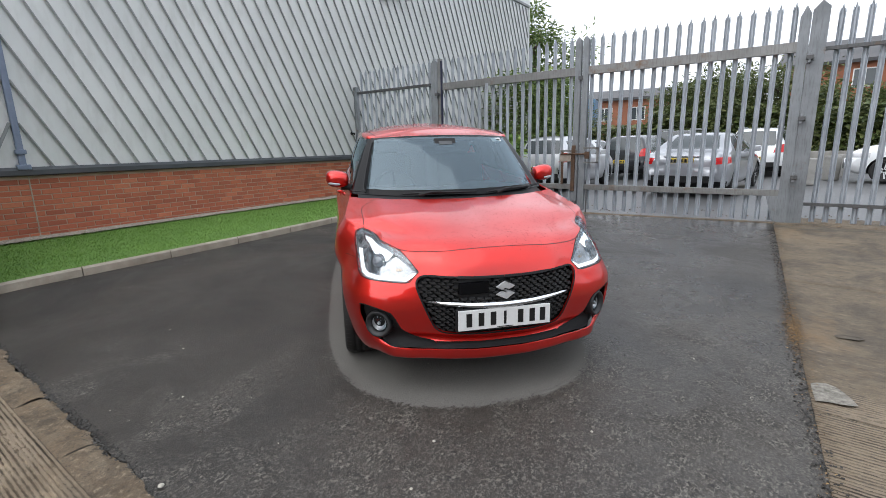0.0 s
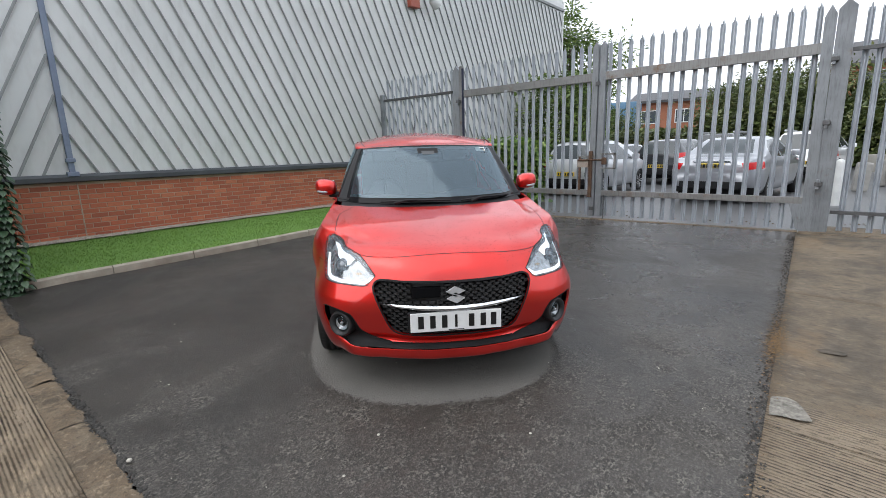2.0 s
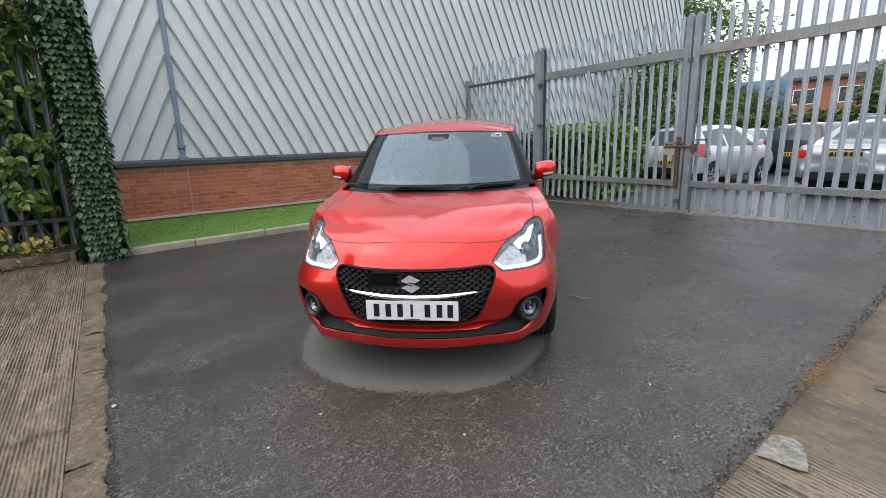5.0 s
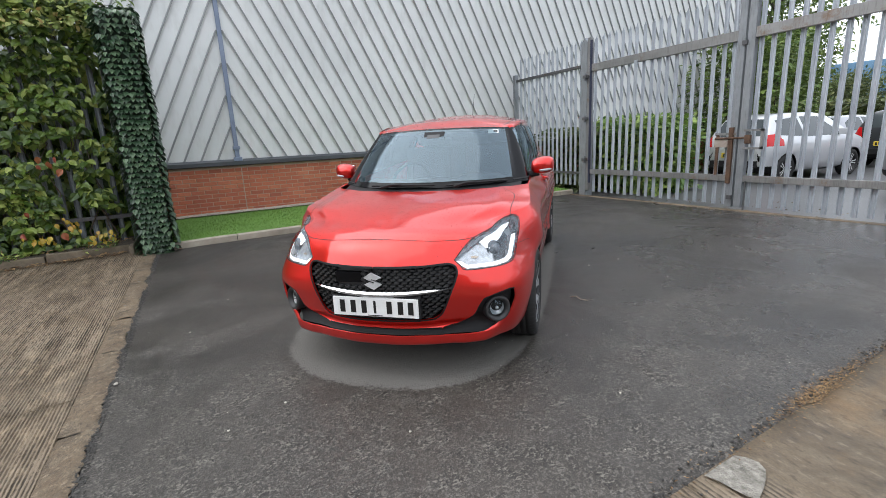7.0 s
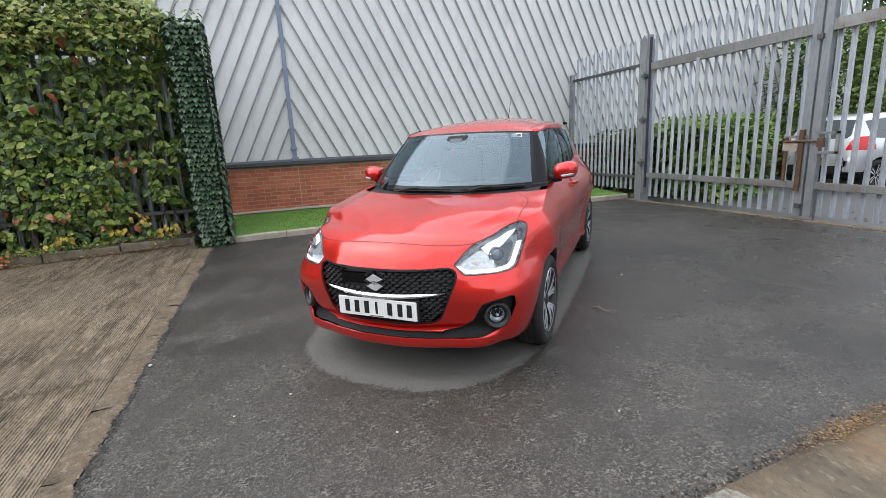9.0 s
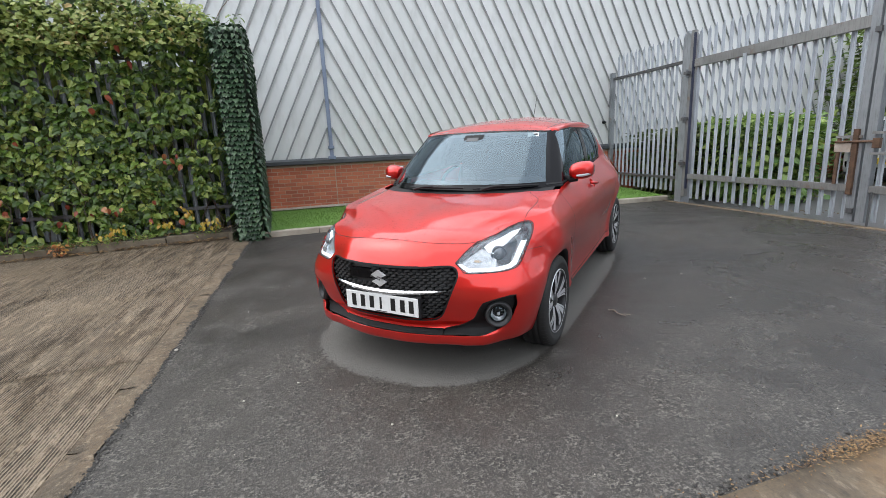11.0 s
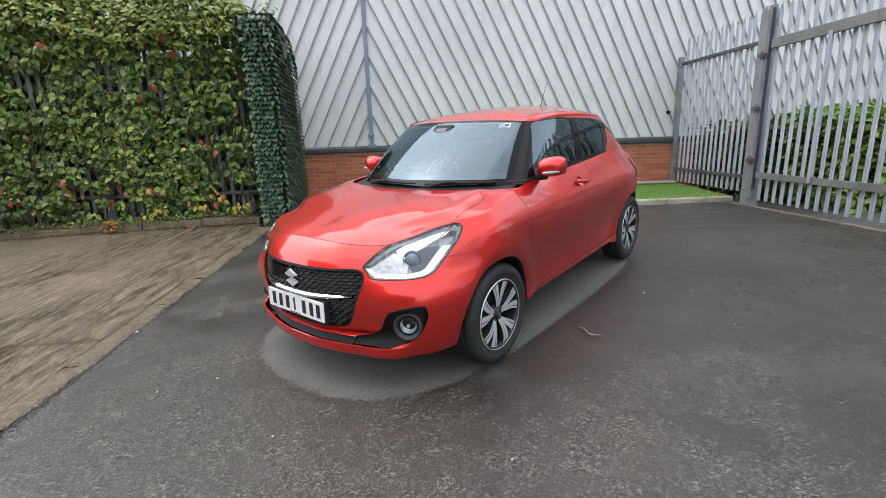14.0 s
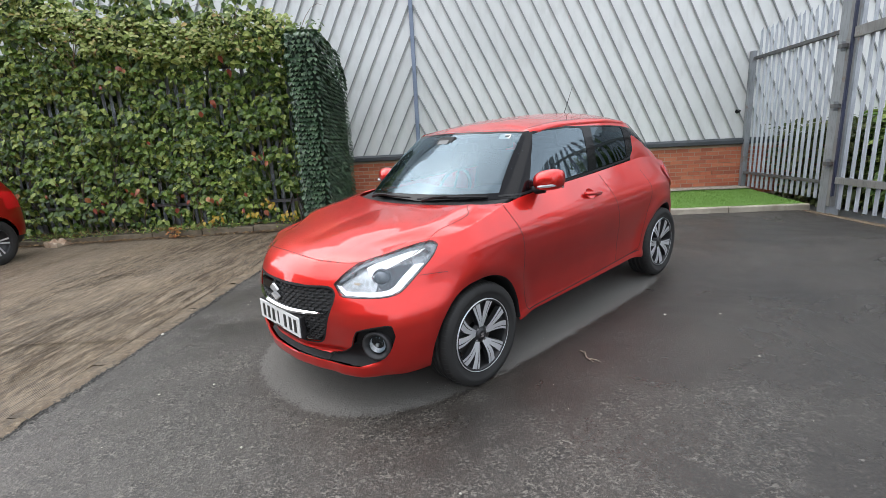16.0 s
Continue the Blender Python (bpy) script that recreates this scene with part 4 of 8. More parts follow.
# run beyond the gate post
run2 = thing("palisade_fence", "grey galvanised palisade fence beside the gate post", "fence")
FY = GATE_Y + 0.06
part("rail", boxed(2.05, 12.0, FY - 0.012, FY + 0.045, 2.47, 2.515), M_DARKRAIL, run2)
part("rail", boxed(2.05, 12.0, FY - 0.012, FY + 0.045, 0.4, 0.445), M_DARKRAIL, run2)
pales(run2, [2.17 + 0.152 * i for i in range(62)], FY + 0.06, lambda x: 0.17, HEAD - 0.07, None)
for x in (4.75, 7.5, 10.25):
    part("post", boxed(x - 0.05, x + 0.05, FY + 0.08, FY + 0.18, 0.0, 2.75), M_POST, run2)

# fence behind the creeper, running back from the ivy-clad end post
run3 = thing("palisade_fence", "palisade fence overgrown with creeper", "fence")
FX = -4.86
part("rail", boxed(FX - 0.045, FX + 0.012, -12.0, -2.2, 2.76, 2.81), M_DARKRAIL, run3)
part("rail", boxed(FX - 0.045, FX + 0.012, -12.0, -2.2, 0.5, 0.55), M_DARKRAIL, run3)
made = None
for i in range(64):
    y = -2.34 - 0.152 * i
    m = pose(FX - 0.06, y, 0.16, 0.6 * noise.noise((y * 3, 1, 1)), 0.6 * noise.noise((y * 5, 1, 1)), 90)
    if made is None:
        made = part("pale", pale_mesh(HEAD - 0.05), M_POST, run3)
        made.matrix_basis = m
    else:
        again(made, "pale", m, run3)
for y in (-5.0, -7.8, -10.6):
    part("post", boxed(FX - 0.18, FX - 0.08, y - 0.05, y + 0.05, 0.0, 2.9), M_POST, run3)


# ---- leaves
LEAF = ((0, 0, 0), (0.27, 0.17, 0.07), (0.36, 0.4, 0.06), (0.21, 0.74, 0.0), (0, 1.0, -0.16), (-0.21, 0.74, 0.0), (-0.36, 0.4, 0.06), (-0.27, 0.17, 0.07), (0, 0.45, -0.02))
LEAF_F = ((0, 1, 2, 8), (8, 2, 3, 4), (8, 4, 5, 6), (0, 8, 6, 7))
SLIM = ((0, 0, 0), (0.2, 0.45, 0.05), (0, 1.0, -0.12), (-0.2, 0.45, 0.05))
SLIM_F = ((0, 1, 2), (0, 2, 3))


def leaves(name, n, place, size, mat, seed, parent=None, shape=LEAF, faces=LEAF_F):
    """Many leaves as one object: place(r) gives a point, the way that the leaf's tip points and its face's normal."""
    r = random.Random(seed)
    vs, fs = [], []
    for _ in range(n):
        p, tip, nor = place(r)
        tip, nor = Vector(tip).normalized(), Vector(nor)
        sx = tip.cross(nor)
        if sx.length < 1e-4:
            continue
        sx.normalize()
        nz = sx.cross(tip)
        s = r.uniform(*size)
        n0 = len(vs)
        for a, b, c in shape:
            q = Vector(p) + (sx * a + tip * b + nz * c) * s
            vs.append((q.x, q.y, q.z))
        fs += [tuple(n0 + i for i in f) for f in faces]
    me = bpy.data.meshes.new(name)
    me.from_pydata(vs, [], fs)
    me.materials.append(mat)
    ob = new(name, me)
    ob.parent = parent
    return tagged(ob, kind="stuff")


def hang(r, out, droop=0.9, spread=0.8):
    """A leaf that hangs and looks outwards."""
    tip = Vector((r.uniform(-1, 1) * spread, r.uniform(-1, 1) * spread, -droop + r.uniform(-0.5, 0.4)))
    nor = Vector(out) + Vector((r.uniform(-0.6, 0.6), r.uniform(-0.6, 0.6), r.uniform(0.0, 0.9)))
    return tip, nor


creeper = thing("climbing_creeper", "dense green creeper with some red leaves over the palisade fence", "climbing plant")


def creeper_place(r):
    while True:
        y = -2.35 - 9.0 * r.random() ** 1.05
        tall = 0.75 * step(-4.2, -7.5, y)
        z = r.uniform(0.18, 3.85 + tall - 0.45 * step(-3.4, -2.3, y))
        d = 0.5 * noise.noise((y * 0.9, z * 0.9, 3.0)) + 0.5 * noise.noise((y * 2.8, z * 2.4, 8.0))
        dens = 0.64 + d - 0.17 * step(-5.6, -3.9, y) * step(0.7, 1.2, z) * step(3.0, 2.7, z) - 0.3 * step(-3.4, -2.4, y) * step(3.0, 2.2, z) + 0.45 * step(2.4, 2.9, z) * (0.35 + 0.65 * step(-3.4, -5.2, y)) - 0.25 * step(0.6, 0.2, z)
        if z > 3.0:
            dens -= 1.35 * max(0.0, z - 3.25 - tall) * (1 + 0.8 * noise.noise((y * 2.2, 1.0, 0)))
        if r.random() < dens:
            bulge = 0.12 + 0.3 * max(0, d) + 0.14 * noise.noise((y * 1.7, z * 1.7, 1.5))
            x = FX + 0.03 + bulge * r.random() ** 0.6 + (0.1 * r.random() if z > 2.7 else 0)
            tip, nor = hang(r, (1, 0.1, 0.2))
            return (x, y, z), tip, nor


def shoots(place, n, seed, reach):
    """Leaves in little hanging sprays: place gives the sprays' middles."""
    q = random.Random(seed)
    out = []
    for _ in range(n):
        p, tip, nor = place(q)
        lean = Vector((q.uniform(0.2, 0.8), q.uniform(-0.7, 0.7), q.uniform(-0.3, 0.6)))
        k = q.randint(5, 9)
        for i in range(k):
            a = i * 2.4 + q.uniform(-0.4, 0.4)
            side = Vector((0.35 * math.cos(a) + 0.25, math.sin(a), 0.55 * math.cos(a) - 0.75 + q.uniform(-0.35, 0.1)))
            at = Vector(p) + lean * reach * (i / k) + side * 0.025
            out.append((at, side, Vector((1.0, 0.1, 0.5)) + Vector((q.uniform(-0.4, 0.4), q.uniform(-0.6, 0.6), q.uniform(-0.35, 0.45)))))
    it = iter(out)
    return len(out), lambda r: next(it)


n, at = shoots(creeper_place, 3450, 11, 0.14)
leaves("foliage", n, at, (0.06, 0.145), M_LEAF, 11, creeper)


def crest_place(r):
    y = -2.4 - 7.5 * r.random()
    z = 2.85 + 0.6 * r.random() ** 1.2 + 0.25 * noise.noise((y * 1.3, 4.0, 0)) + 0.7 * step(-4.2, -7.5, y)
    a = r.uniform(0, 6.28)
    return (FX + r.uniform(-0.1, 0.5), y, z), (0.6 * math.cos(a) + 0.2, 0.8 * math.sin(a), r.uniform(-0.7, 0.5)), (0.8, r.uniform(-0.5, 0.5), 0.6)


leaves("crest_foliage", 6500, crest_place, (0.05, 0.1), M_LEAF_PALE, 19, creeper)


def behind_place(r):
    y = -2.4 - 8.6 * r.random()
    z = r.uniform(0.15, 2.75 + 0.5 * step(-4.0, -6.0, y))
    tip, nor = hang(r, (0.8, 0.1, 0.5))
    return (FX - 0.12 - 0.75 * r.random(), y, z), tip, nor


leaves("inner_foliage", 12000, behind_place, (0.13, 0.24), M_LEAF, 15, creeper)


def red_place(r):
    if r.random() < 0.7:
        c = r.choice(((-3.3, 0.55), (-4.1, 0.62), (-4.45, 0.55), (-5.3, 0.75), (-6.1, 0.6), (-3.05, 1.3), (-5.1, 2.75)))
        y, z = c[0] + r.gauss(0, 0.14), c[1] + r.gauss(0, 0.09)
    else:
        y, z = r.uniform(-9, -2.6), r.uniform(0.3, 3.2)
    tip, nor = hang(r, (1, 0.1, 0.2))
    return (FX + 0.36 + 0.12 * r.random(), y, max(0.25, z)), tip, nor


leaves("red_foliage", 50, red_place, (0.07, 0.14), M_LEAF_RED, 12, creeper)


def yellow_place(r):
    c = r.choice(((-2.95, 0.5), (-3.3, 0.36), (-2.65, 0.33), (-4.0, 0.3)))
    tip, nor = hang(r, (1, 0.1, 0.5))
    return (FX + 0.42 + 0.1 * r.random(), c[0] + r.gauss(0, 0.09), max(0.17, c[1] + r.gauss(0, 0.05))), tip, nor


leaves("yellow_foliage", 70, yellow_place, (0.04, 0.09), M_LEAF_YEL, 13, creeper)
rng = random.Random(5)
for i in range(46):
    y = rng.uniform(-10.5, -2.45)
    bm = bmesh.new()
    pts, z = [], 0.12
    x = FX + rng.uniform(0.05, 0.2)
    while z < rng.uniform(1.4, 3.6):
        pts.append((x, y, z))
        x = min(FX + 0.3, max(FX + 0.03, x + rng.uniform(-0.05, 0.05)))
        y += rng.uniform(-0.12, 0.12)
        z += rng.uniform(0.12, 0.25)
    if len(pts) > 2:
        pipe(bm, pts, [0.011 * (1 - 0.7 * k / len(pts)) for k in range(len(pts))], 5)
        part("stem", bm, M_BARK, creeper)
    else:
        bm.free()


for i in range(34):
    y, z = rng.uniform(-9.5, -2.5), rng.uniform(2.5, 3.0)
    dy, up = rng.uniform(-0.9, 0.9), rng.uniform(0.45, 0.95)
    x = FX + rng.uniform(-0.1, 0.25)
    bm = bmesh.new()
    pipe(bm, [(x + 0.25 * t, y + dy * t, z + up * math.sin(1.9 * t)) for t in span(0, 1, 6)], [0.006, 0.0055, 0.005, 0.0045, 0.004, 0.003, 0.002], 5)
    part("arching_shoot", bm, M_SHOOT, creeper)


def litter_place(r):
    y = -2.4 - 8.5 * r.random()
    x = BED_X + (0.012 + abs(r.gauss(0.0, 0.07)) if r.random() < 0.7 else r.uniform(-0.4, -0.06))
    z = lie(x, y) + (0.13 if x < BED_X else 0.022 + 0.02 * r.random())
    a = r.uniform(0, 6.28)
    return (x, y, z), (math.cos(a), math.sin(a), r.uniform(-0.2, 0.3)), (r.uniform(-0.4, 0.4), r.uniform(-0.4, 0.4), 1)


tagged(leaves("leaf_litter", 1700, litter_place, (0.02, 0.055), M_LITTER, 14), "brown fallen leaves along the bed's kerb", "fallen leaves")

# weeds and dead stalks along the kerb
def weed_place(r):
    y = -2.5 - 7.5 * r.random()
    if noise.noise((y * 1.4, 3.0, 0.0)) < -0.05:
        y = r.choice((-6.6, -7.1, -5.2, -4.3)) + r.gauss(0, 0.25)
    x = BED_X + r.uniform(-0.22, 0.05)
    a = r.uniform(0, 6.28)
    return (x, y, lie(x, y) + 0.09 + 0.08 * r.random()), (0.5 * math.cos(a) + 0.3, 0.6 * math.sin(a), r.uniform(-0.3, 0.9)), (r.uniform(0.1, 0.9), r.uniform(-0.5, 0.5), 0.7)


tagged(leaves("kerb_weeds", 1500, weed_place, (0.03, 0.075), M_LEAF, 33, None, SLIM, SLIM_F), "low green weeds creeping over the bed's kerb", "weeds")
tagged(leaves("dead_stalks", 420, weed_place, (0.05, 0.13), M_LITTER, 34, None, ((0, 0, 0), (0.05, 0.5, 0.05), (0, 1.0, -0.1), (-0.05, 0.5, 0.05)), SLIM_F), "dry brown stalks among the weeds", "dead stalks")
seedling = thing("seedling", "small orange-leaved seedling growing at the kerb's foot", "seedling")


def seedling_place(r):
    a, k = r.uniform(0, 6.28), r.random()
    return (SEED_X + 0.07 * k * math.cos(a), SEED_Y + 0.1 * k * math.sin(a), lie(SEED_X, SEED_Y) + 0.03 + 0.17 * r.random()), (math.cos(a), math.sin(a), r.uniform(-0.5, 0.6)), (0.6, r.uniform(-0.4, 0.4), 0.8)


SEED_X, SEED_Y = -4.22, -4.62
bm = bmesh.new()
for dx, dy in ((0.02, 0.03), (-0.01, -0.05), (0.03, -0.02)):
    pipe(bm, [(SEED_X, SEED_Y, lie(SEED_X, SEED_Y)), (SEED_X + dx, SEED_Y + dy, lie(SEED_X, SEED_Y) + 0.1), (SEED_X + 1.6 * dx, SEED_Y + 1.8 * dy, lie(SEED_X, SEED_Y) + 0.19)], [0.004, 0.003, 0.002], 5)
part("stem", bm, M_BARK, seedling)
leaves("leaf_cluster", 60, seedling_place, (0.03, 0.065), M_LEAF_ORANGE, 35, seedling)

# ivy-covered end post: a netting box hung with overlapping plastic leaves
ivy = thing("ivy_screen", "column of dark artificial ivy leaves wrapped round the fence end", "artificial ivy")
IV = ((-3.96, -2.19), (-3.97, -1.82), (-6.1, -2.03), (-6.1, -2.16))


def ivy_top(x):
    return lerp(((-6.1, 2.5), (-5.9, 2.72), (-5.2, 3.06), (-4.4, 3.1), (-3.97, 3.03), (-3.9, 2.9)), x)


bm = bmesh.new()
foot = [bm.verts.new((x - 0.015, y - (0.015 if k in (1, 2) else -0.015), 0.05)) for k, (x, y) in enumerate(IV)]
head = [bm.verts.new((x - 0.015, y - (0.015 if k in (1, 2) else -0.015), ivy_top(x) - 0.06)) for k, (x, y) in enumerate(IV)]
bridge(bm, foot, head)
bm.faces.new(head)
bmesh.ops.recalc_face_normals(bm, faces=bm.faces)
part("backing", bm, M_IVY_IN, ivy)
rows_z = span(0.1, 3.05, 46)


def ivy_face(a, b, out, seed, name):
    a, b = Vector((*a, 0)), Vector((*b, 0))
    r = random.Random(seed)
    L = (b - a).length
    cells = [(z, k) for z in rows_z for k in range(int(L / 0.038))]
    it = iter(cells)

    def place(_):
        z, k = next(it)
        u = (k + 0.5 + r.uniform(-0.25, 0.25) + 0.5 * (int(z * 15.6) % 2)) * 0.038 / L
        p = a.lerp(b, min(1, u))
        zz = min(z + r.uniform(-0.012, 0.012), ivy_top(p.x) - 0.02)
        o = Vector(out)
        sag = 0.025 * noise.noise((p.y * 3 + p.x * 3, zz * 2, 0))
        q = p + o * (0.012 + sag + r.uniform(0, 0.018)) + Vector((0, 0, zz))
        rough = 1.0 + 1.6 * step(2.2, 2.7, zz)
        tip = o * 1.0 + Vector((r.uniform(-0.25, 0.25) * rough, r.uniform(-0.25, 0.25) * rough, -0.9))
        nor = o * 0.9 + Vector((r.uniform(-0.25, 0.25) * rough, r.uniform(-0.25, 0.25) * rough, 1.0))
        return q, tip, nor

    leaves(name, len(cells), place, (0.066, 0.095), M_IVY, seed, ivy)


ivy_face(IV[0], IV[1], (1, 0, 0), 21, "front_leaves")
ivy_face(IV[1], IV[2], (-0.1, 1, 0), 22, "side_leaves")
ivy_face((-3.955, -1.84), (-4.0, -1.8), (0.7, 0.7, 0), 26, "corner_leaves")
ivy_face(IV[3], IV[0], (0, -1, 0), 23, "back_leaves")


def ivy_crown(r):
    x = r.uniform(-6.0, -3.97)
    y = r.uniform(-2.17, -1.82 + (x + 3.97) * 0.099)
    a = r.uniform(0, 6.28)
    return (x, y, ivy_top(x) + r.uniform(-0.06, 0.02)), (math.cos(a), math.sin(a), r.uniform(-0.6, 0.3)), (r.uniform(-0.5, 0.5), r.uniform(-0.5, 0.5), 1)


leaves("crown_leaves", 900, ivy_crown, (0.05, 0.085), M_IVY, 24, ivy)


def sprig_place(r):
    y = r.uniform(-2.4, -1.85)
    tip, nor = hang(r, (0.6, 0.3, 0.6), 0.1)
    return (r.uniform(-4.75, -4.35), y, 3.0 + 0.3 * r.random() ** 2), tip, nor


leaves("spray", 110, sprig_place, (0.05, 0.1), M_LEAF, 25, creeper)

# ---- beyond the gate: shrubs, trees, houses
def bush(name, label, cx, cy, rx, ry, h, n, size, mat, seed, z0=0.0, shape=LEAF, faces=LEAF_F):
    t = thing(name, label, "shrub", m=pose(cx, cy, lie(cx, cy) + z0))

    def place(r):
        while True:
            x, y, z = r.uniform(-1, 1), r.uniform(-1, 1), r.random()
            w = 0.75 + 0.3 * noise.noise((x * 2.5 + seed, y * 2.5, z * 3)) + 0.2 * noise.noise((x * 7, y * 7 + seed, z * 8))
            d = max(abs(x), abs(y)) * 0.75 + 0.25 * math.hypot(x, y)
            top = 1.0 + 0.14 * noise.noise((x * 4 + seed, y * 3, 0))
            if d < w + 0.22 and z < top and (d > 0.62 or z > 0.72 or r.random() < 0.12):
                out = Vector((x, y, (z - 0.3) * 0.8))
                tip = out + Vector((r.uniform(-0.9, 0.9), r.uniform(-0.9, 0.9), r.uniform(-0.9, 0.3)))
                nor = out * 0.6 + Vector((r.uniform(-0.6, 0.6), r.uniform(-0.6, 0.6), 0.8))
                return (x * rx, y * ry, z * h), tip, nor

    leaves("foliage", n, place, size, mat, seed, t, shape, faces)
    r = random.Random(seed)
    for _ in range(7):
        bm = bmesh.new()
        x, y = r.uniform(-0.6, 0.6) * rx, r.uniform(-0.5, 0.5) * ry
        pipe(bm, [(x, y, 0), (x * 1.1, y * 1.1, h * 0.4), (x * 1.25, y * 1.25, h * 0.85)], [0.02, 0.015, 0.006], 5)
        part("stem", bm, M_BARK, t)
    return t


bush("laurel_hedge", "bright green laurel hedge behind the fence", -5.7, 6.75, 0.95, 0.75, 1.35, 3000, (0.09, 0.17), M_WOODS, 31)
bush("laurel_hedge", "bright green laurel hedge behind the fence", -4.35, 7.15, 1.1, 0.75, 1.45, 4600, (0.09, 0.18), M_SHRUB, 32)
bush("laurel_hedge", "yellow-green laurel hedge behind the gate", -6.2, 8.6, 1.6, 0.8, 1.6, 3200, (0.1, 0.19), M_SHRUB, 33)
bush("buddleia_bush", "tall loose green bush beside the building", -5.2, 12.6, 1.3, 1.4, 3.6, 7000, (0.08, 0.17), M_TREE, 34)


def tree(label, x, y, h, spread, trunk, n, size, mat, seed, low=0.25, squash=1.0):
    t = thing("tree", label, "tree", m=pose(x, y, lie(x, y)))
    r = random.Random(seed)
    bm = bmesh.new()
    top = Vector((r.uniform(-0.3, 0.3), r.uniform(-0.3, 0.3), h * 0.8))
    pipe(bm, [(0, 0, -0.1), (0.02, 0, h * 0.2), (top.x * 0.5, top.y * 0.5, h * 0.5), top], [trunk, trunk * 0.8, trunk * 0.5, trunk * 0.15], 8)
    part("trunk", bm, M_BARK, t)
    tips = []
    for k in range(13):
        z = h * (low + (0.9 - low) * k / 13)
        a = k * 2.4 + r.uniform(-0.4, 0.4)
        reach = spread * (0.55 + 0.5 * math.sin(math.pi * min(1, (z / h - low) / (1.02 - low)))) * r.uniform(0.7, 1.1)
        p0 = Vector((top.x * z / h, top.y * z / h, z * 0.9))
        p1 = p0 + Vector((math.cos(a) * reach * 0.5, math.sin(a) * reach * 0.5, reach * 0.3))
        p2 = p0 + Vector((math.cos(a) * reach, math.sin(a) * reach, reach * 0.42))
        bm = bmesh.new()
        pipe(bm, [p0, p1, p2], [trunk * 0.35, trunk * 0.2, trunk * 0.06], 5)
        part("limb", bm, M_BARK, t)
        tips += [(p1, reach * 0.4), (p2, reach * 0.45), (p1.lerp(p2, 0.5), reach * 0.45)]
    tips += [(top, spread * 0.35), (top + Vector((0, 0, h * 0.12)), spread * 0.22)]

    def place(q):
        c, rad = q.choice(tips)
        v = Vector((q.gauss(0, 0.5), q.gauss(0, 0.5), q.gauss(0, 0.45) * squash)) * rad
        tip = v + Vector((q.uniform(-1, 1), q.uniform(-1, 1), q.uniform(-1.2, 0.4))) * rad * 0.6
        return c + v, tip, Vector((q.uniform(-1, 1), q.uniform(-1, 1), 0.9))

    leaves("crown", n, place, size, mat, seed, t, SLIM, SLIM_F)
    return t


tree("leafy green tree behind the building's corner", -7.6, 17.8, 7.6, 2.0, 0.16, 9000, (0.14, 0.26), M_TREE, 41, 0.2)
tree("slender green tree behind the gate", -6.7, 16.4, 4.4, 1.2, 0.12, 6000, (0.13, 0.24), M_TREE, 42, 0.12)
for i, (x, y, h, s) in enumerate(((-2.9, 29.5, 4.6, 1.8), (-0.9, 29.0, 5.0, 2.0), (1.0, 28.5, 4.8, 2.0), (3.2, 28.0, 3.6, 1.7), (5.6, 27.5, 3.3, 1.7), (8.2, 27.5, 3.2, 1.7), (11.0, 27.0, 3.4, 2.0), (14.5, 27.0, 3.6, 2.2), (-11.0, 31.0, 3.6, 2.2), (-15.0, 32.0, 4.0, 2.2))):
    tree("dark scrubby tree along the back of the car park", x, y, h, s, 0.13, 8000, (0.15, 0.3), M_WOODS, 50 + i, 0.08)
for i, (x, y, rx, h) in enumerate(((-13.5, 29.0, 4.0, 2.3), (-7.0, 28.0, 3.6, 2.2), (-1.0, 27.5, 3.6, 3.0), (5.5, 26.3, 4.2, 2.6), (12.5, 25.8, 4.2, 2.5), (19.0, 25.5, 4.0, 2.5))):
    bush("hedgerow_shrub", "olive green overgrown shrubs along the back of the car park", x, y, rx, 1.3, h, 7000, (0.16, 0.3), M_WOODS, 70 + i)


M_ROOF = worn("slate_roof_tiles", (0.07, 0.07, 0.075), (0.12, 0.118, 0.12), 0.7, coarse=1.2, fine=14, bump=0.4)
M_HOUSE = worn("orange_brick_house", (0.23, 0.085, 0.045), (0.33, 0.13, 0.07), 0.85, coarse=0.8, fine=9, bump=0.2)
M_PANE = Mat("dark_window_pane", (0.05, 0.06, 0.065), 0.08).m
M_FASCIA = worn("dark_fascia_board", (0.035, 0.035, 0.037), (0.06, 0.06, 0.062), 0.6)


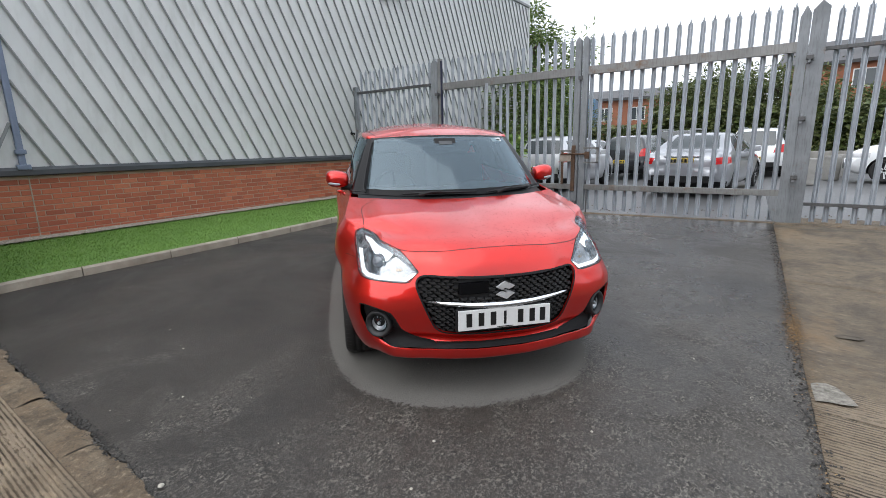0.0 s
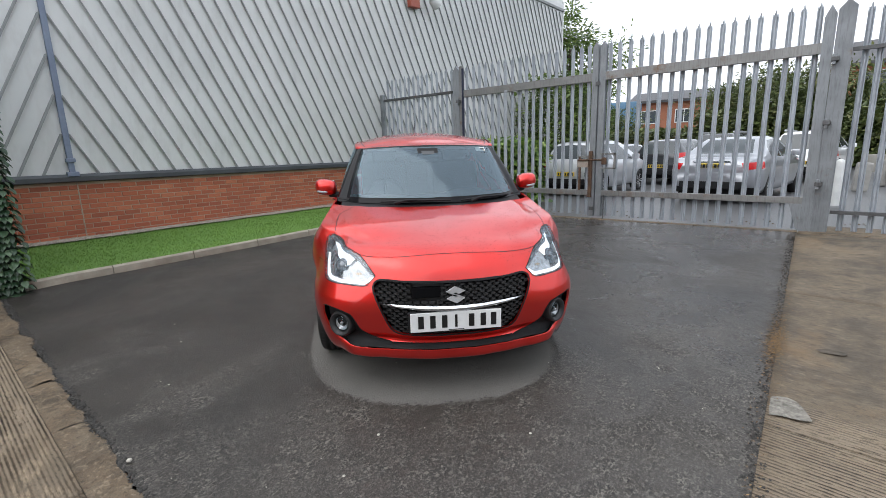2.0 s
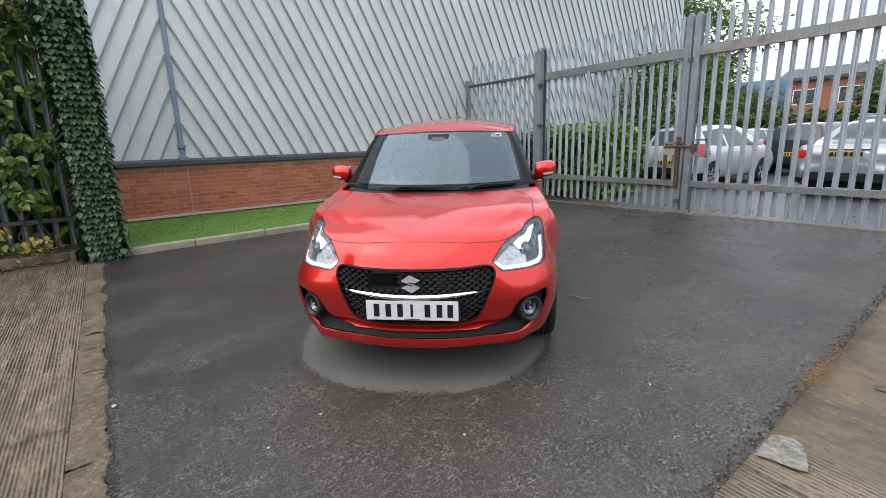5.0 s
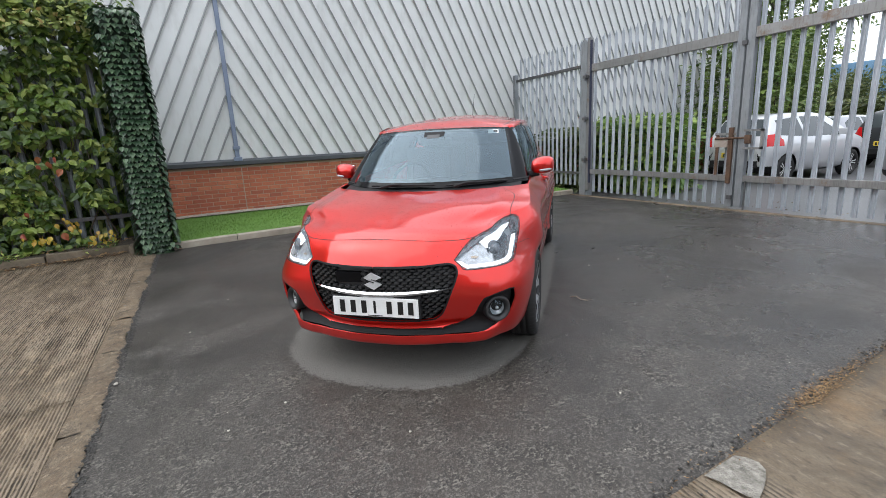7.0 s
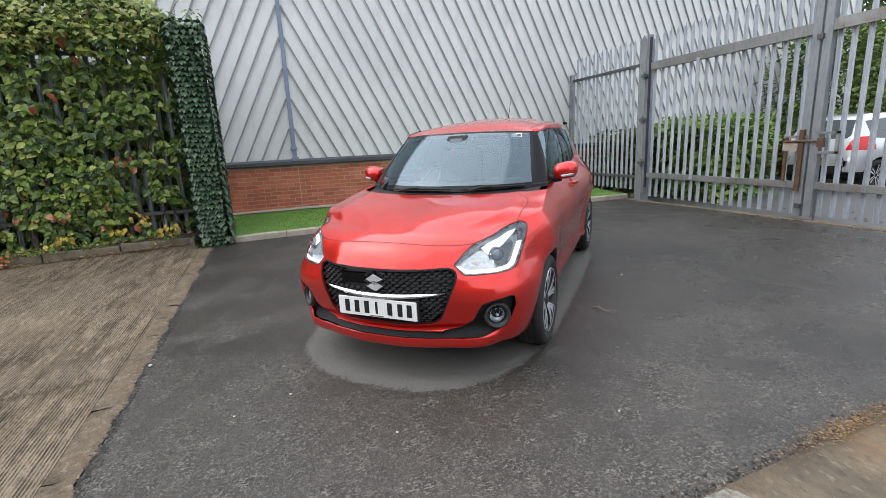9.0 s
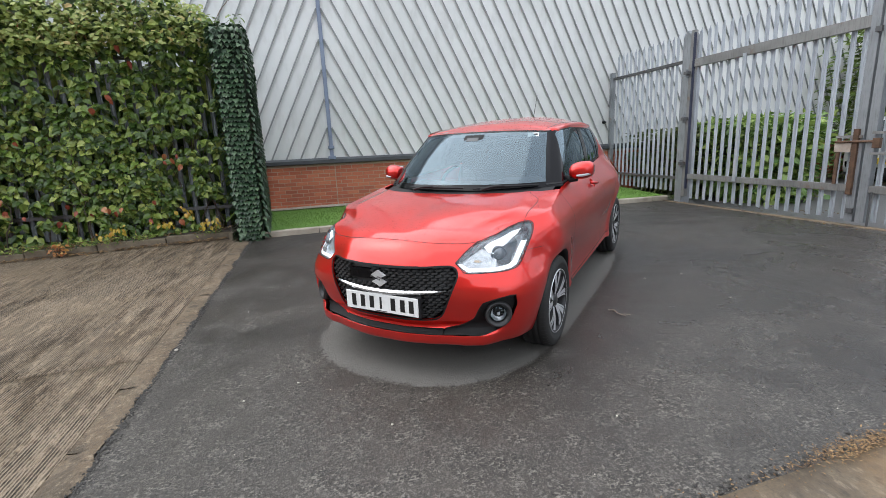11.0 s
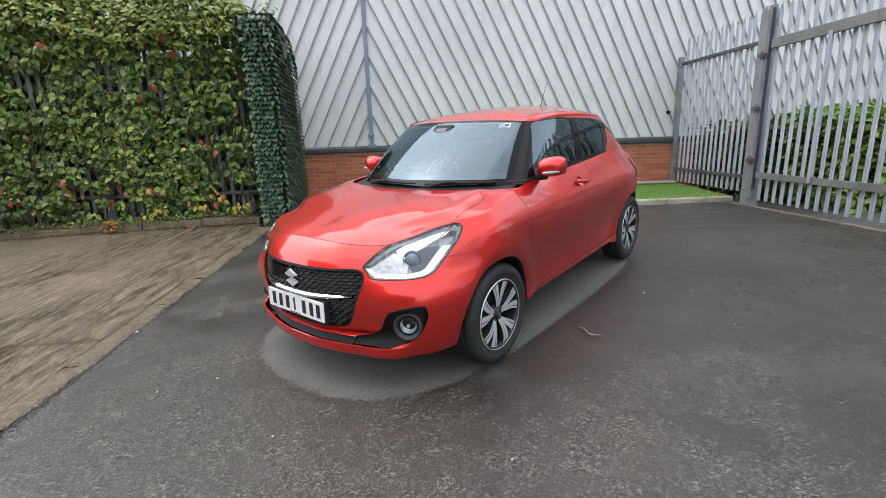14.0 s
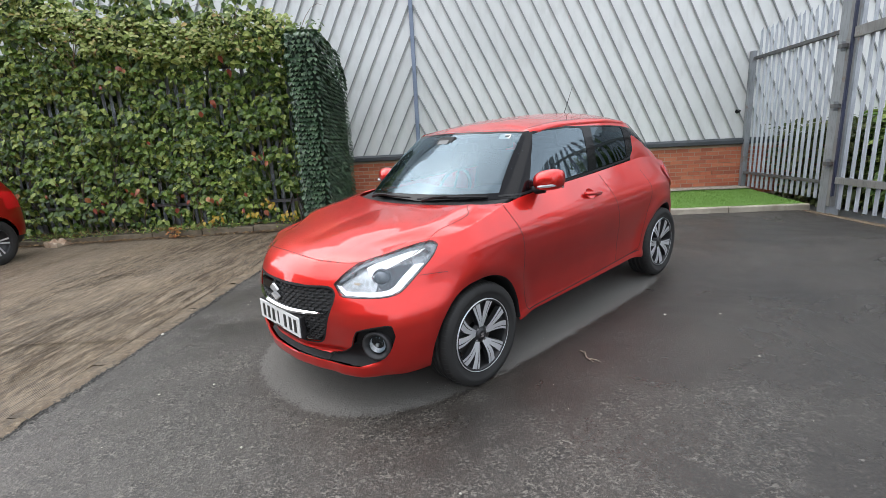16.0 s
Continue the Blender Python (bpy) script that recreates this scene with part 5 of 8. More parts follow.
def house(label, x, y, turn, w, d, h, roof_h, wins, seed):
    t = thing("house", label, "house", m=pose(x, y, 0.0, 0, 0, turn))
    part("wall", boxed(-w / 2, w / 2, -d / 2, d / 2, -0.5, h), M_HOUSE, t)
    bm = bmesh.new()
    e = 0.45
    lo = ring(bm, ((-w / 2 - e, -d / 2 - e, h - 0.1), (w / 2 + e, -d / 2 - e, h - 0.1), (w / 2 + e, d / 2 + e, h - 0.1), (-w / 2 - e, d / 2 + e, h - 0.1)))
    ri = ring(bm, ((-w / 2 - e, 0, h + roof_h), (w / 2 + e, 0, h + roof_h)))
    bm.faces.new((lo[0], lo[1], ri[1], ri[0])), bm.faces.new((lo[2], lo[3], ri[0], ri[1]))
    bm.faces.new((lo[1], lo[2], ri[1])), bm.faces.new((lo[3], lo[0], ri[0])), bm.faces.new(lo[::-1])
    bmesh.ops.recalc_face_normals(bm, faces=bm.faces)
    part("roof", bm, M_ROOF, t)
    part("fascia", boxed(-w / 2 - e, w / 2 + e, -d / 2 - e - 0.03, -d / 2 - e + 0.02, h - 0.32, h - 0.08), M_FASCIA, t)
    for wx, wz, ww, wh in wins:
        win = new("window")
        win.parent = t
        win.matrix_basis = pose(wx, -d / 2, wz)
        bm = bmesh.new()
        for a in ((-ww / 2 - 0.07, -ww / 2, -wh / 2, wh / 2), (ww / 2, ww / 2 + 0.07, -wh / 2, wh / 2), (-0.03, 0.03, -wh / 2, wh / 2), (-ww / 2 - 0.07, ww / 2 + 0.07, wh / 2, wh / 2 + 0.07), (-ww / 2 - 0.07, ww / 2 + 0.07, -wh / 2 - 0.07, -wh / 2)):
            box(bm, a[0], a[1], -0.06, 0.02, a[2], a[3])
        part("frame", bm, M_WHITEPL, win)
        part("pane", boxed(-ww / 2, ww / 2, -0.02, 0.01, -wh / 2, wh / 2), M_PANE, win)
    return t


house("orange brick house with a dark slate roof", 6.6, 49.0, -6, 10.0, 8.0, 7.0, 2.0, ((-3.3, 5.6, 1.3, 1.2), (0.0, 5.6, 1.3, 1.2), (3.2, 5.6, 1.3, 1.2), (-3.3, 2.6, 1.5, 1.3), (2.5, 2.6, 1.5, 1.3)), 1)
house("long low brick house with a dark flat-looking roof", -10.6, 50.0, 8, 9.0, 7.0, 5.6, 1.0, ((-3.0, 4.0, 1.4, 1.1), (0.0, 4.0, 1.4, 1.1), (3.0, 4.0, 1.4, 1.1)), 2)
house("orange brick house at the far side", 20.0, 46.0, -10, 11.0, 8.0, 6.0, 2.2, ((-3.3, 4.8, 1.3, 1.2), (0.0, 4.8, 1.3, 1.2), (3.2, 4.8, 1.3, 1.2)), 3)
# blue steel container among the shrubs
box_t = thing("shipping_container", "faded blue steel container", "container", m=pose(-12.6, 36.5, 0.1, 0, 0, 12))
M_BLUE = worn("faded_blue_paint", (0.08, 0.17, 0.27), (0.14, 0.27, 0.4), 0.5, coarse=1, fine=20)
part("body", boxed(-1.7, 1.7, -1.2, 1.2, 0, 4.6, 0.03), M_BLUE, box_t)
for i in range(12):
    part("rib", boxed(-1.6 + 0.28 * i, -1.5 + 0.28 * i, -1.26, -1.2, 0.2, 4.4), M_BLUE, box_t)
# white bollard, low wall and lamp post to the side of the car park
bol = thing("bollard", "white painted concrete bollard", "bollard", m=pose(2.05, 9.0, lie(2.05, 9)))
bm = bmesh.new()
rows = lathe(bm, ((0.0, 0.075), (0.78, 0.07), (0.84, 0.06), (0.86, 0.03)), 18, "z")
bm.faces.new(rows[-1])
part("shaft", bm, M_WHITEPL, bol, smooth=True)
M_BLOCK = worn("pale_concrete_block", (0.24, 0.235, 0.22), (0.36, 0.35, 0.33), 0.8, coarse=4, fine=40)
block = tagged(part("concrete_block", boxed(-0.15, 0.15, -0.15, 0.15, 0, 0.7, 0.05), M_BLOCK), "pale rounded concrete barrier block", "barrier block", "barrier blocks")
block.matrix_basis = pose(2.42, 13.0, lie(2.5, 13) - 0.05, 0, 4, 8)
for x, y in ((2.95, 14.8), (3.3, 16.4)):
    copy_thing(block, pose(x, y, lie(x, y) - 0.05, 0, 0, 12 * x))
M_LOWWALL = worn("stained_pale_render", (0.2, 0.19, 0.17), (0.31, 0.3, 0.27), 0.85, coarse=1.5, fine=30)
lw = thing("low_wall", "pale grey low wall at the back of the car park", "wall", kind="structure")
for i in range(10):
    part("wall_block", boxed(2.6 + 1.5 * i, 4.08 + 1.5 * i, 22.0, 22.25, 0.0, 0.8, 0.03), M_LOWWALL, lw)
pole = thing("lamp_post", "white lamp post in the car park", "lamp post", m=pose(5.3, 21.0, 0.1, 0, 3, 0))
bm = bmesh.new()
rod(bm, (0, 0, 0), (0, 0, 6.5), 0.09, 0.06)
part("pole", bm, M_WHITEPL, pole)
bm = bmesh.new()
rod(bm, (0, 0, 6.4), (-0.8, 0, 6.6), 0.04)
part("arm", bm, M_WHITEPL, pole)
part("lamp_head", boxed(-1.3, -0.75, -0.12, 0.12, 6.52, 6.66, 0.03), M_WHITEPL, pole)
lumps("loose_stones", 160, lambda r: ((x := r.uniform(-4.5, 8.0)), (y := r.uniform(5.95, 6.9)), lie(x, y) - 0.035), (0.008, 0.024), M_KERB_DIRTY, 19, "rubble and litter at the gate's foot", "rubble")

# ---- the red hatchback: x to its left, y to its rear from the front axle, z up from the ground
from mathutils.bvhtree import BVHTree


def paint_mat(name, dark, light, flake=0.35):
    m = Mat(name, light, 0.32, flake)
    a, b = m.noise(1.6, 3, 0.5), m.noise(900, 2, 0.5)
    m.color(m.mix(m.ramp(a, ((0.3, 0.0), (0.7, 1.0))), dark, light))
    m.p.inputs["Coat Weight"].default_value = 1.0
    m.p.inputs["Coat IOR"].default_value = 1.54
    m.p.inputs["Coat Roughness"].default_value = 0.055
    m.p.inputs["Specular IOR Level"].default_value = 0.15
    m.rough(m.math("ADD", m.math("MULTIPLY", b, 0.12), 0.33))
    return m.m


def glass_mat(name, tint, gloss_rough=0.0, ior=1.5):
    """A thin pane: it lets tinted light straight through and mirrors by Fresnel."""
    m = Mat(name, tint, 0.0)
    tr, gl, mx, fr = m.node("ShaderNodeBsdfTransparent"), m.node("ShaderNodeBsdfGlossy"), m.node("ShaderNodeMixShader"), m.node("ShaderNodeFresnel")
    tr.inputs["Color"].default_value = (*tint, 1)
    gl.inputs["Roughness"].default_value = gloss_rough
    gl.inputs["Color"].default_value = (0.72, 0.89, 1.0, 1)
    fr.inputs["IOR"].default_value = ior
    m.link(fr.outputs[0], mx.inputs[0])
    m.link(tr.outputs[0], mx.inputs[1])
    m.link(gl.outputs[0], mx.inputs[2])
    m.link(mx.outputs[0], m.nt.nodes["Material Output"].inputs["Surface"])
    return m.m


M_RED = paint_mat("red_metallic_paint", (0.56, 0.017, 0.013), (0.76, 0.028, 0.02), 0.82)
M_GLOSSBLK = Mat("gloss_black_trim", (0.005, 0.005, 0.006), 0.1, spec=0.16).m
M_SEAM = Mat("dark_panel_gap", (0.012, 0.006, 0.006), 0.7).m
M_CHROME = Mat("chrome", (0.82, 0.83, 0.85), 0.08, 1.0).m
M_ALLOY = worn("machined_alloy", (0.6, 0.61, 0.63), (0.78, 0.79, 0.81), 0.3, 0.5, coarse=8, fine=120, bump=0.0, rvar=0.05)
M_ALLOY_D = worn("dark_alloy_paint", (0.014, 0.014, 0.015), (0.03, 0.03, 0.032), 0.4, 0.2, coarse=8, fine=80, bump=0.0)
M_TYRE = worn("tyre_rubber", (0.012, 0.012, 0.012), (0.024, 0.023, 0.022), 0.75, coarse=12, fine=120, bump=0.2, dist=0.001)
M_WSCREEN = glass_mat("windscreen_glass", (0.54, 0.64, 0.66), 0.01, 2.15)
M_WINDOW = glass_mat("side_window_glass", (0.4, 0.47, 0.46), 0.0, 2.1)
M_PRIVACY = glass_mat("privacy_glass", (0.05, 0.05, 0.05), 0.0, 1.6)
M_LENS = glass_mat("clear_lamp_lens", (0.96, 0.97, 0.97), 0.0, 1.4)
M_INSIDE = worn("dark_cabin_fabric", (0.012, 0.012, 0.013), (0.03, 0.03, 0.031), 0.85, coarse=6, fine=200)
M_DASH = worn("grey_dashboard", (0.03, 0.03, 0.032), (0.05, 0.05, 0.052), 0.6, coarse=4, fine=200)
M_PLATE = worn("white_plate", (0.72, 0.72, 0.71), (0.82, 0.82, 0.81), 0.35, coarse=8, fine=60, bump=0.0)
M_INK = Mat("black_ink", (0.01, 0.01, 0.01), 0.4).m
M_AMBER = Mat("amber_reflector", (0.55, 0.43, 0.32), 0.25, 0.6).m
M_REDLAMP = Mat("red_tail_lamp", (0.5, 0.01, 0.012), 0.12).m
M_REFLECT = worn("silver_reflector", (0.42, 0.43, 0.45), (0.86, 0.87, 0.89), 0.2, 0.6, coarse=45, fine=150, bump=0.4, dist=0.004)
M_REPEATER = worn("pale_repeater", (0.3, 0.31, 0.32), (0.42, 0.42, 0.43), 0.4, coarse=25, fine=120, bump=0.0)
drl = Mat("daytime_lamp", (0.9, 0.92, 0.95), 0.3)
drl.p.inputs["Emission Color"].default_value, drl.p.inputs["Emission Strength"].default_value = (0.93, 0.96, 1.0, 1), 0.3
M_DRL = drl.m
M_BEZEL = Mat("smoked_lamp_bezel", (0.2, 0.207, 0.222), 0.22, 0.4).m
M_PROJ = Mat("dark_projector_housing", (0.09, 0.095, 0.105), 0.15, 0.3).m
M_PLENS = Mat("grey_projector_lens", (0.22, 0.23, 0.25), 0.08, 0.4).m
M_BOWL = worn("silver_lamp_bowl", (0.26, 0.265, 0.28), (0.46, 0.47, 0.49), 0.28, 0.6, coarse=25, fine=120, bump=0.2, dist=0.003)

TYRE_R, WB = 0.303, 2.35
OUTLINE = ((0, -0.805), (0.15, -0.799), (0.3, -0.765), (0.42, -0.718), (0.52, -0.69), (0.62, -0.654), (0.71, -0.603), (0.78, -0.528), (0.822, -0.43), (0.846, -0.31), (0.857, -0.17), (0.86, 0.1), (0.86, 0.5), (0.861, 1.0), (0.862, 1.5), (0.858, 1.95), (0.843, 2.25), (0.812, 2.5), (0.755, 2.68), (0.63, 2.8), (0.35, 2.88), (0, 2.9))


def resample(pts, n):
    """A smooth curve through points, in n even steps."""
    P = [Vector(p) for p in pts]
    ext = [P[0] * 2 - P[1]] + P + [P[-1] * 2 - P[-2]]
    dense = []
    for i in range(1, len(ext) - 2):
        a, b, c, d = ext[i - 1 : i + 3]
        for k in range(24):
            t = k / 24
            dense.append(0.5 * (2 * b + (c - a) * t + (2 * a - 5 * b + 4 * c - d) * t * t + (3 * b - a - 3 * c + d) * t**3))
    dense.append(P[-1])
    acc = [0.0]
    for a, b in zip(dense, dense[1:]):
        acc.append(acc[-1] + (b - a).length)
    out, j = [], 0
    for i in range(n + 1):
        want = acc[-1] * i / n
        while j < len(acc) - 2 and acc[j + 1] < want:
            j += 1
        span_len = acc[j + 1] - acc[j] or 1e-9
        out.append(dense[j].lerp(dense[j + 1], (want - acc[j]) / span_len))
    return out


PROF_FRONT = ((0.2, 0.11), (0.224, 0.062), (0.242, 0.02), (0.254, 0.006), (0.268, 0.003), (0.314, 0.003), (0.328, 0.04), (0.345, 0.044), (0.385, 0.024), (0.45, 0.01), (0.55, 0.0), (0.63, 0.006), (0.69, 0.02), (0.73, 0.035), (0.77, 0.054), (0.81, 0.086), (0.84, 0.123), (0.86, 0.16), (0.9, 0.25))
PROF_CORNER = ((0.2, 0.1), (0.25, 0.06), (0.3, 0.038), (0.36, 0.022), (0.44, 0.008), (0.55, 0.0))
PROF_SIDE = ((0.165, 0.11), (0.2, 0.07), (0.235, 0.06), (0.29, 0.048), (0.32, 0.054), (0.42, 0.05), (0.52, 0.036), (0.62, 0.014), (0.7, 0.002), (0.75, 0.0), (0.8, 0.004), (0.84, 0.014), (0.87, 0.028), (0.9, 0.045), (0.95, 0.075), (1.0, 0.106), (1.06, 0.142), (1.12, 0.178))
PROF_REAR = ((0.165, 0.12), (0.25, 0.04), (0.4, 0.01), (0.6, 0.0), (0.75, 0.02), (0.85, 0.04), (0.95, 0.06), (1.1, 0.09))
TOP = ((-0.81, 0.805), (-0.72, 0.806), (-0.684, 0.815), (-0.643, 0.84), (-0.58, 0.856), (-0.492, 0.866), (-0.386, 0.878), (-0.276, 0.89), (-0.165, 0.903), (-0.05, 0.921), (0.1, 0.944), (0.35, 0.988), (0.6, 1.008), (1.3, 1.03), (1.9, 1.055), (2.15, 1.062), (2.35, 1.05), (2.55, 1.005), (2.7, 0.97), (2.9, 0.95))
NOSE_LIFT = ((0.0, 0.037), (0.1, 0.036), (0.2, 0.032), (0.3, 0.025), (0.4, 0.016), (0.5, 0.007), (0.58, 0.0))
NS, NZ = 176, 56
LINE = resample([(x, y, 0) for x, y in OUTLINE], NS)


def line_normal(i):
    t = (LINE[min(i + 1, NS)] - LINE[max(i - 1, 0)]).normalized()
    if i == 0:
        return Vector((0, -1, 0))
    if i == NS:
        return Vector((0, 1, 0))
    return Vector((t.y, -t.x, 0))


def shell_point(i, j):
    p, n = LINE[i], line_normal(i)
    zt = lerp(TOP, p.y) + lerp(NOSE_LIFT, p.x) * step(-0.4, -0.6, p.y)
    zb = 0.212 + 0.03 * step(0.4, 0.72, p.x) + 0.04 * step(0.2, 0.45, p.y) * step(2.1, 1.8, p.y)
    z = zb + (zt - zb) * j / NZ
    wf = step(-0.05, -0.42, p.y)
    wr = step(2.45, 2.82, p.y)
    d = wf * lerp(PROF_FRONT, z) + wr * lerp(PROF_REAR, z) + (1 - wf - wr) * lerp(PROF_SIDE, z)
    d += step(0.3, 0.66, p.x) * step(0.0, -0.25, p.y) * lerp(((0.52, 0.0), (0.58, 0.008), (0.64, 0.028), (0.7, 0.044), (0.78, 0.048), (0.86, 0.04)), z)
    cw = step(0.58, 0.72, p.x) * wf
    if cw:
        d += cw * (lerp(PROF_CORNER, z) - lerp(PROF_FRONT, z)) * step(0.56, 0.46, z)
    if p.y < -0.35:
        d -= 0.02 * max(0.0, 1 - abs(p.x - 0.487) / 0.24) * step(0.36, 0.32, z)
    # wheel arches swell, and the rear haunch
    for cy in (0.0, WB):
        r = math.hypot(p.y - cy, z - 0.3)
        d -= 0.022 * math.exp(-(((r - 0.385) / 0.075) ** 2)) * (1 - 0.7 * wf) * (1.0 if p.y > -0.1 else step(0.32, 0.5, z))
    d -= 0.02 * math.exp(-(((p.y - 2.3) / 0.35) ** 2) - ((z - 0.84) / 0.13) ** 2)
    d -= 0.012 * math.exp(-(((p.y + 0.02) / 0.35) ** 2) - ((z - 0.8) / 0.1) ** 2)
    return p - n * d + Vector((0, 0, z))


def grid_mesh(rows, flip=False):
    bm = bmesh.new()
    V = [[bm.verts.new(p) for p in r] for r in rows]
    for a, b in zip(V, V[1:]):
        for i in range(len(a) - 1):
            q = (a[i], a[i + 1], b[i + 1], b[i])
            bm.faces.new(q[::-1] if flip else q)
    bmesh.ops.remove_doubles(bm, verts=bm.verts, dist=1e-5)
    return bm


shell_rows = [[shell_point(i, j) for j in range(NZ + 1)] for i in range(NS + 1)]
EDGE = [r[-1] for r in shell_rows]
iA = min(range(NS + 1), key=lambda i: abs(EDGE[i].y - 0.37))
iC = min(range(NS + 1), key=lambda i: abs(EDGE[i].y + 0.53))

# bonnet: a blended patch between its four edges, crowned across
NU, NV = 30, 60
front_e = resample(EDGE[: iC + 1], NU)
side_e = resample(EDGE[iC : iA + 1], NV)
rear_e = resample([(0, 0.088, 0.988), (0.2, 0.1, 0.988), (0.4, 0.138, 0.988), (0.56, 0.19, 0.987), (0.64, 0.255, 0.985), EDGE[iA]], NU)
mid_e = resample([EDGE[0], (0, -0.6, 0.868), (0, -0.5, 0.89), (0, -0.35, 0.92), (0, -0.1, 0.96), (0, 0.088, 0.988)], NV)


def bonnet_point(a, b):
    u, v = a / NU, b / NV
    s = 1 - (1 - u) ** 1.0
    c = mid_e[b].lerp(side_e[b], s) + front_e[a].lerp(rear_e[a], v) - (mid_e[0].lerp(front_e[-1], s)).lerp(mid_e[-1].lerp(side_e[-1], s), v)
    crown = (0.045 + 0.01 * math.sin(math.pi * v)) * (u - u**2.6) * step(0.0, 0.6, v) * (1 - 0.75 * step(0.6, 1.0, v))
    ridge = 0.006 * math.exp(-(((u - 0.72) / 0.07) ** 2)) * step(0.05, 0.4, v)
    return c + Vector((0, 0, crown + ridge))


bonnet_rows = [[bonnet_point(a, b) for a in range(NU + 1)] for b in range(NV + 1)]

# glasshouse: from the waist loop up to the roof loop
LOOPT = (0.0, 0.05, 0.1, 0.15, 0.2, 0.235, 0.4, 0.6, 0.74, 0.82, 0.9, 1.0)
WAIST = ((0, 0.14, 1.003), (0.19, 0.16, 1.003), (0.36, 0.21, 1.002), (0.53, 0.295, 1.0), (0.662, 0.425, 0.997), (0.0, 0.5, 0), (0.0, 1.1, 0), (0.0, 1.75, 0), (0.0, 2.22, 0), (0.0, 2.5, 0), (0.42, 2.78, 0.975), (0, 2.82, 0.975))
ROOF = ((0, 0.7, 1.398), (0.145, 0.706, 1.397), (0.285, 0.728, 1.393), (0.43, 0.778, 1.386), (0.543, 0.848, 1.376), (0.582, 0.905, 1.386), (0.606, 1.2, 1.408), (0.606, 1.65, 1.4), (0.588, 2.03, 1.37), (0.54, 2.27, 1.338), (0.4, 2.44, 1.335), (0, 2.53, 1.355))


def edge_at(y):
    side_pts = EDGE[iA - 2 :]
    for a, b in zip(side_pts, side_pts[1:]):
        if a.y <= y <= b.y:
            return a.lerp(b, (y - a.y) / (b.y - a.y))
    return side_pts[-1]


waist = []
for x, y, z in WAIST:
    if z:
        waist.append(Vector((x, y, z)))
    else:
        e = edge_at(y)
        waist.append(Vector((e.x - 0.006, e.y, e.z - 0.004)))


def loop_at(keys, pts, t):
    return Vector([lerp([(k, p[c]) for k, p in zip(keys, pts)], t) for c in range(3)])


NT, NK = 130, 26
TS = sorted(set([i / NT for i in range(NT + 1)] + [0.2]))
TS = [t for t in TS if t == 0.2 or abs(t - 0.2) > 0.003]


def house_point(t, k):
    a, b = loop_at(LOOPT, waist, t), loop_at(LOOPT, ROOF, t)
    p = a.lerp(b, k)
    bow = 4 * k * (1 - k)
    if t < 0.2:
        p += Vector((0, -0.55, 0.85)) * 0.022 * bow
    elif t < 0.8:
        p += Vector((1, 0, 0)) * 0.016 * bow * step(0.2, 0.3, t)
    else:
        p += Vector((0, 1, 0.3)) * 0.03 * bow * step(0.8, 0.95, t)
    return p


house_rows = [[house_point(t, j / NK) for j in range(NK + 1)] for t in TS]
RC = ((0.68, 1.4), (0.95, 1.447), (1.3, 1.476), (1.7, 1.484), (2.05, 1.468), (2.35, 1.425), (2.55, 1.36))


def roof_point(t, k):
    e = loop_at(LOOPT, ROOF, t)
    y = e.y + (max(0.98, min(2.2, e.y)) - e.y) * k
    zc = lerp(RC, y)
    return Vector((e.x * (1 - k), y, e.z + (zc - e.z) * (1 - (1 - k) ** 2.1) + 0.004 * math.sin(math.pi * min(1, k * 8))))


roof_rows = [[roof_point(t, j / 18) for j in range(19)] for t in TS]

car = thing("hatchback", "metallic red five-door hatchback parked on the tarmac", "car")
CAR_M = Matrix(((0.6716, -0.7399, 0.0393, 0), (0.7409, 0.6708, -0.0322, 0), (-0.0026, 0.0508, 0.9987, 0), (0, 0, 0, 1)))
car.matrix_basis = Matrix.LocRotScale((-0.0143, -0.0154, -0.0040), CAR_M.to_quaternion(), None)

# one smooth reference skin for the shading of all cut panels, and for laying things on
ref = grid_mesh(shell_rows, True)
tmp = grid_mesh(bonnet_rows)


def join(bm, other):
    vm = {v: bm.verts.new(v.co) for v in other.verts}
    for f in other.faces:
        bm.faces.new([vm[v] for v in f.verts])


join(ref, tmp)
tmp.free()
bmesh.ops.remove_doubles(ref, verts=ref.verts, dist=0.004)


def outward(bm):
    bmesh.ops.recalc_face_normals(bm, faces=bm.faces)
    up = sum(1 if (f.normal.dot(f.calc_center_median() - Vector((0, 1.1, 0.6))) > 0) else -1 for f in bm.faces)
    if up < 0:
        bmesh.ops.reverse_faces(bm, faces=bm.faces)


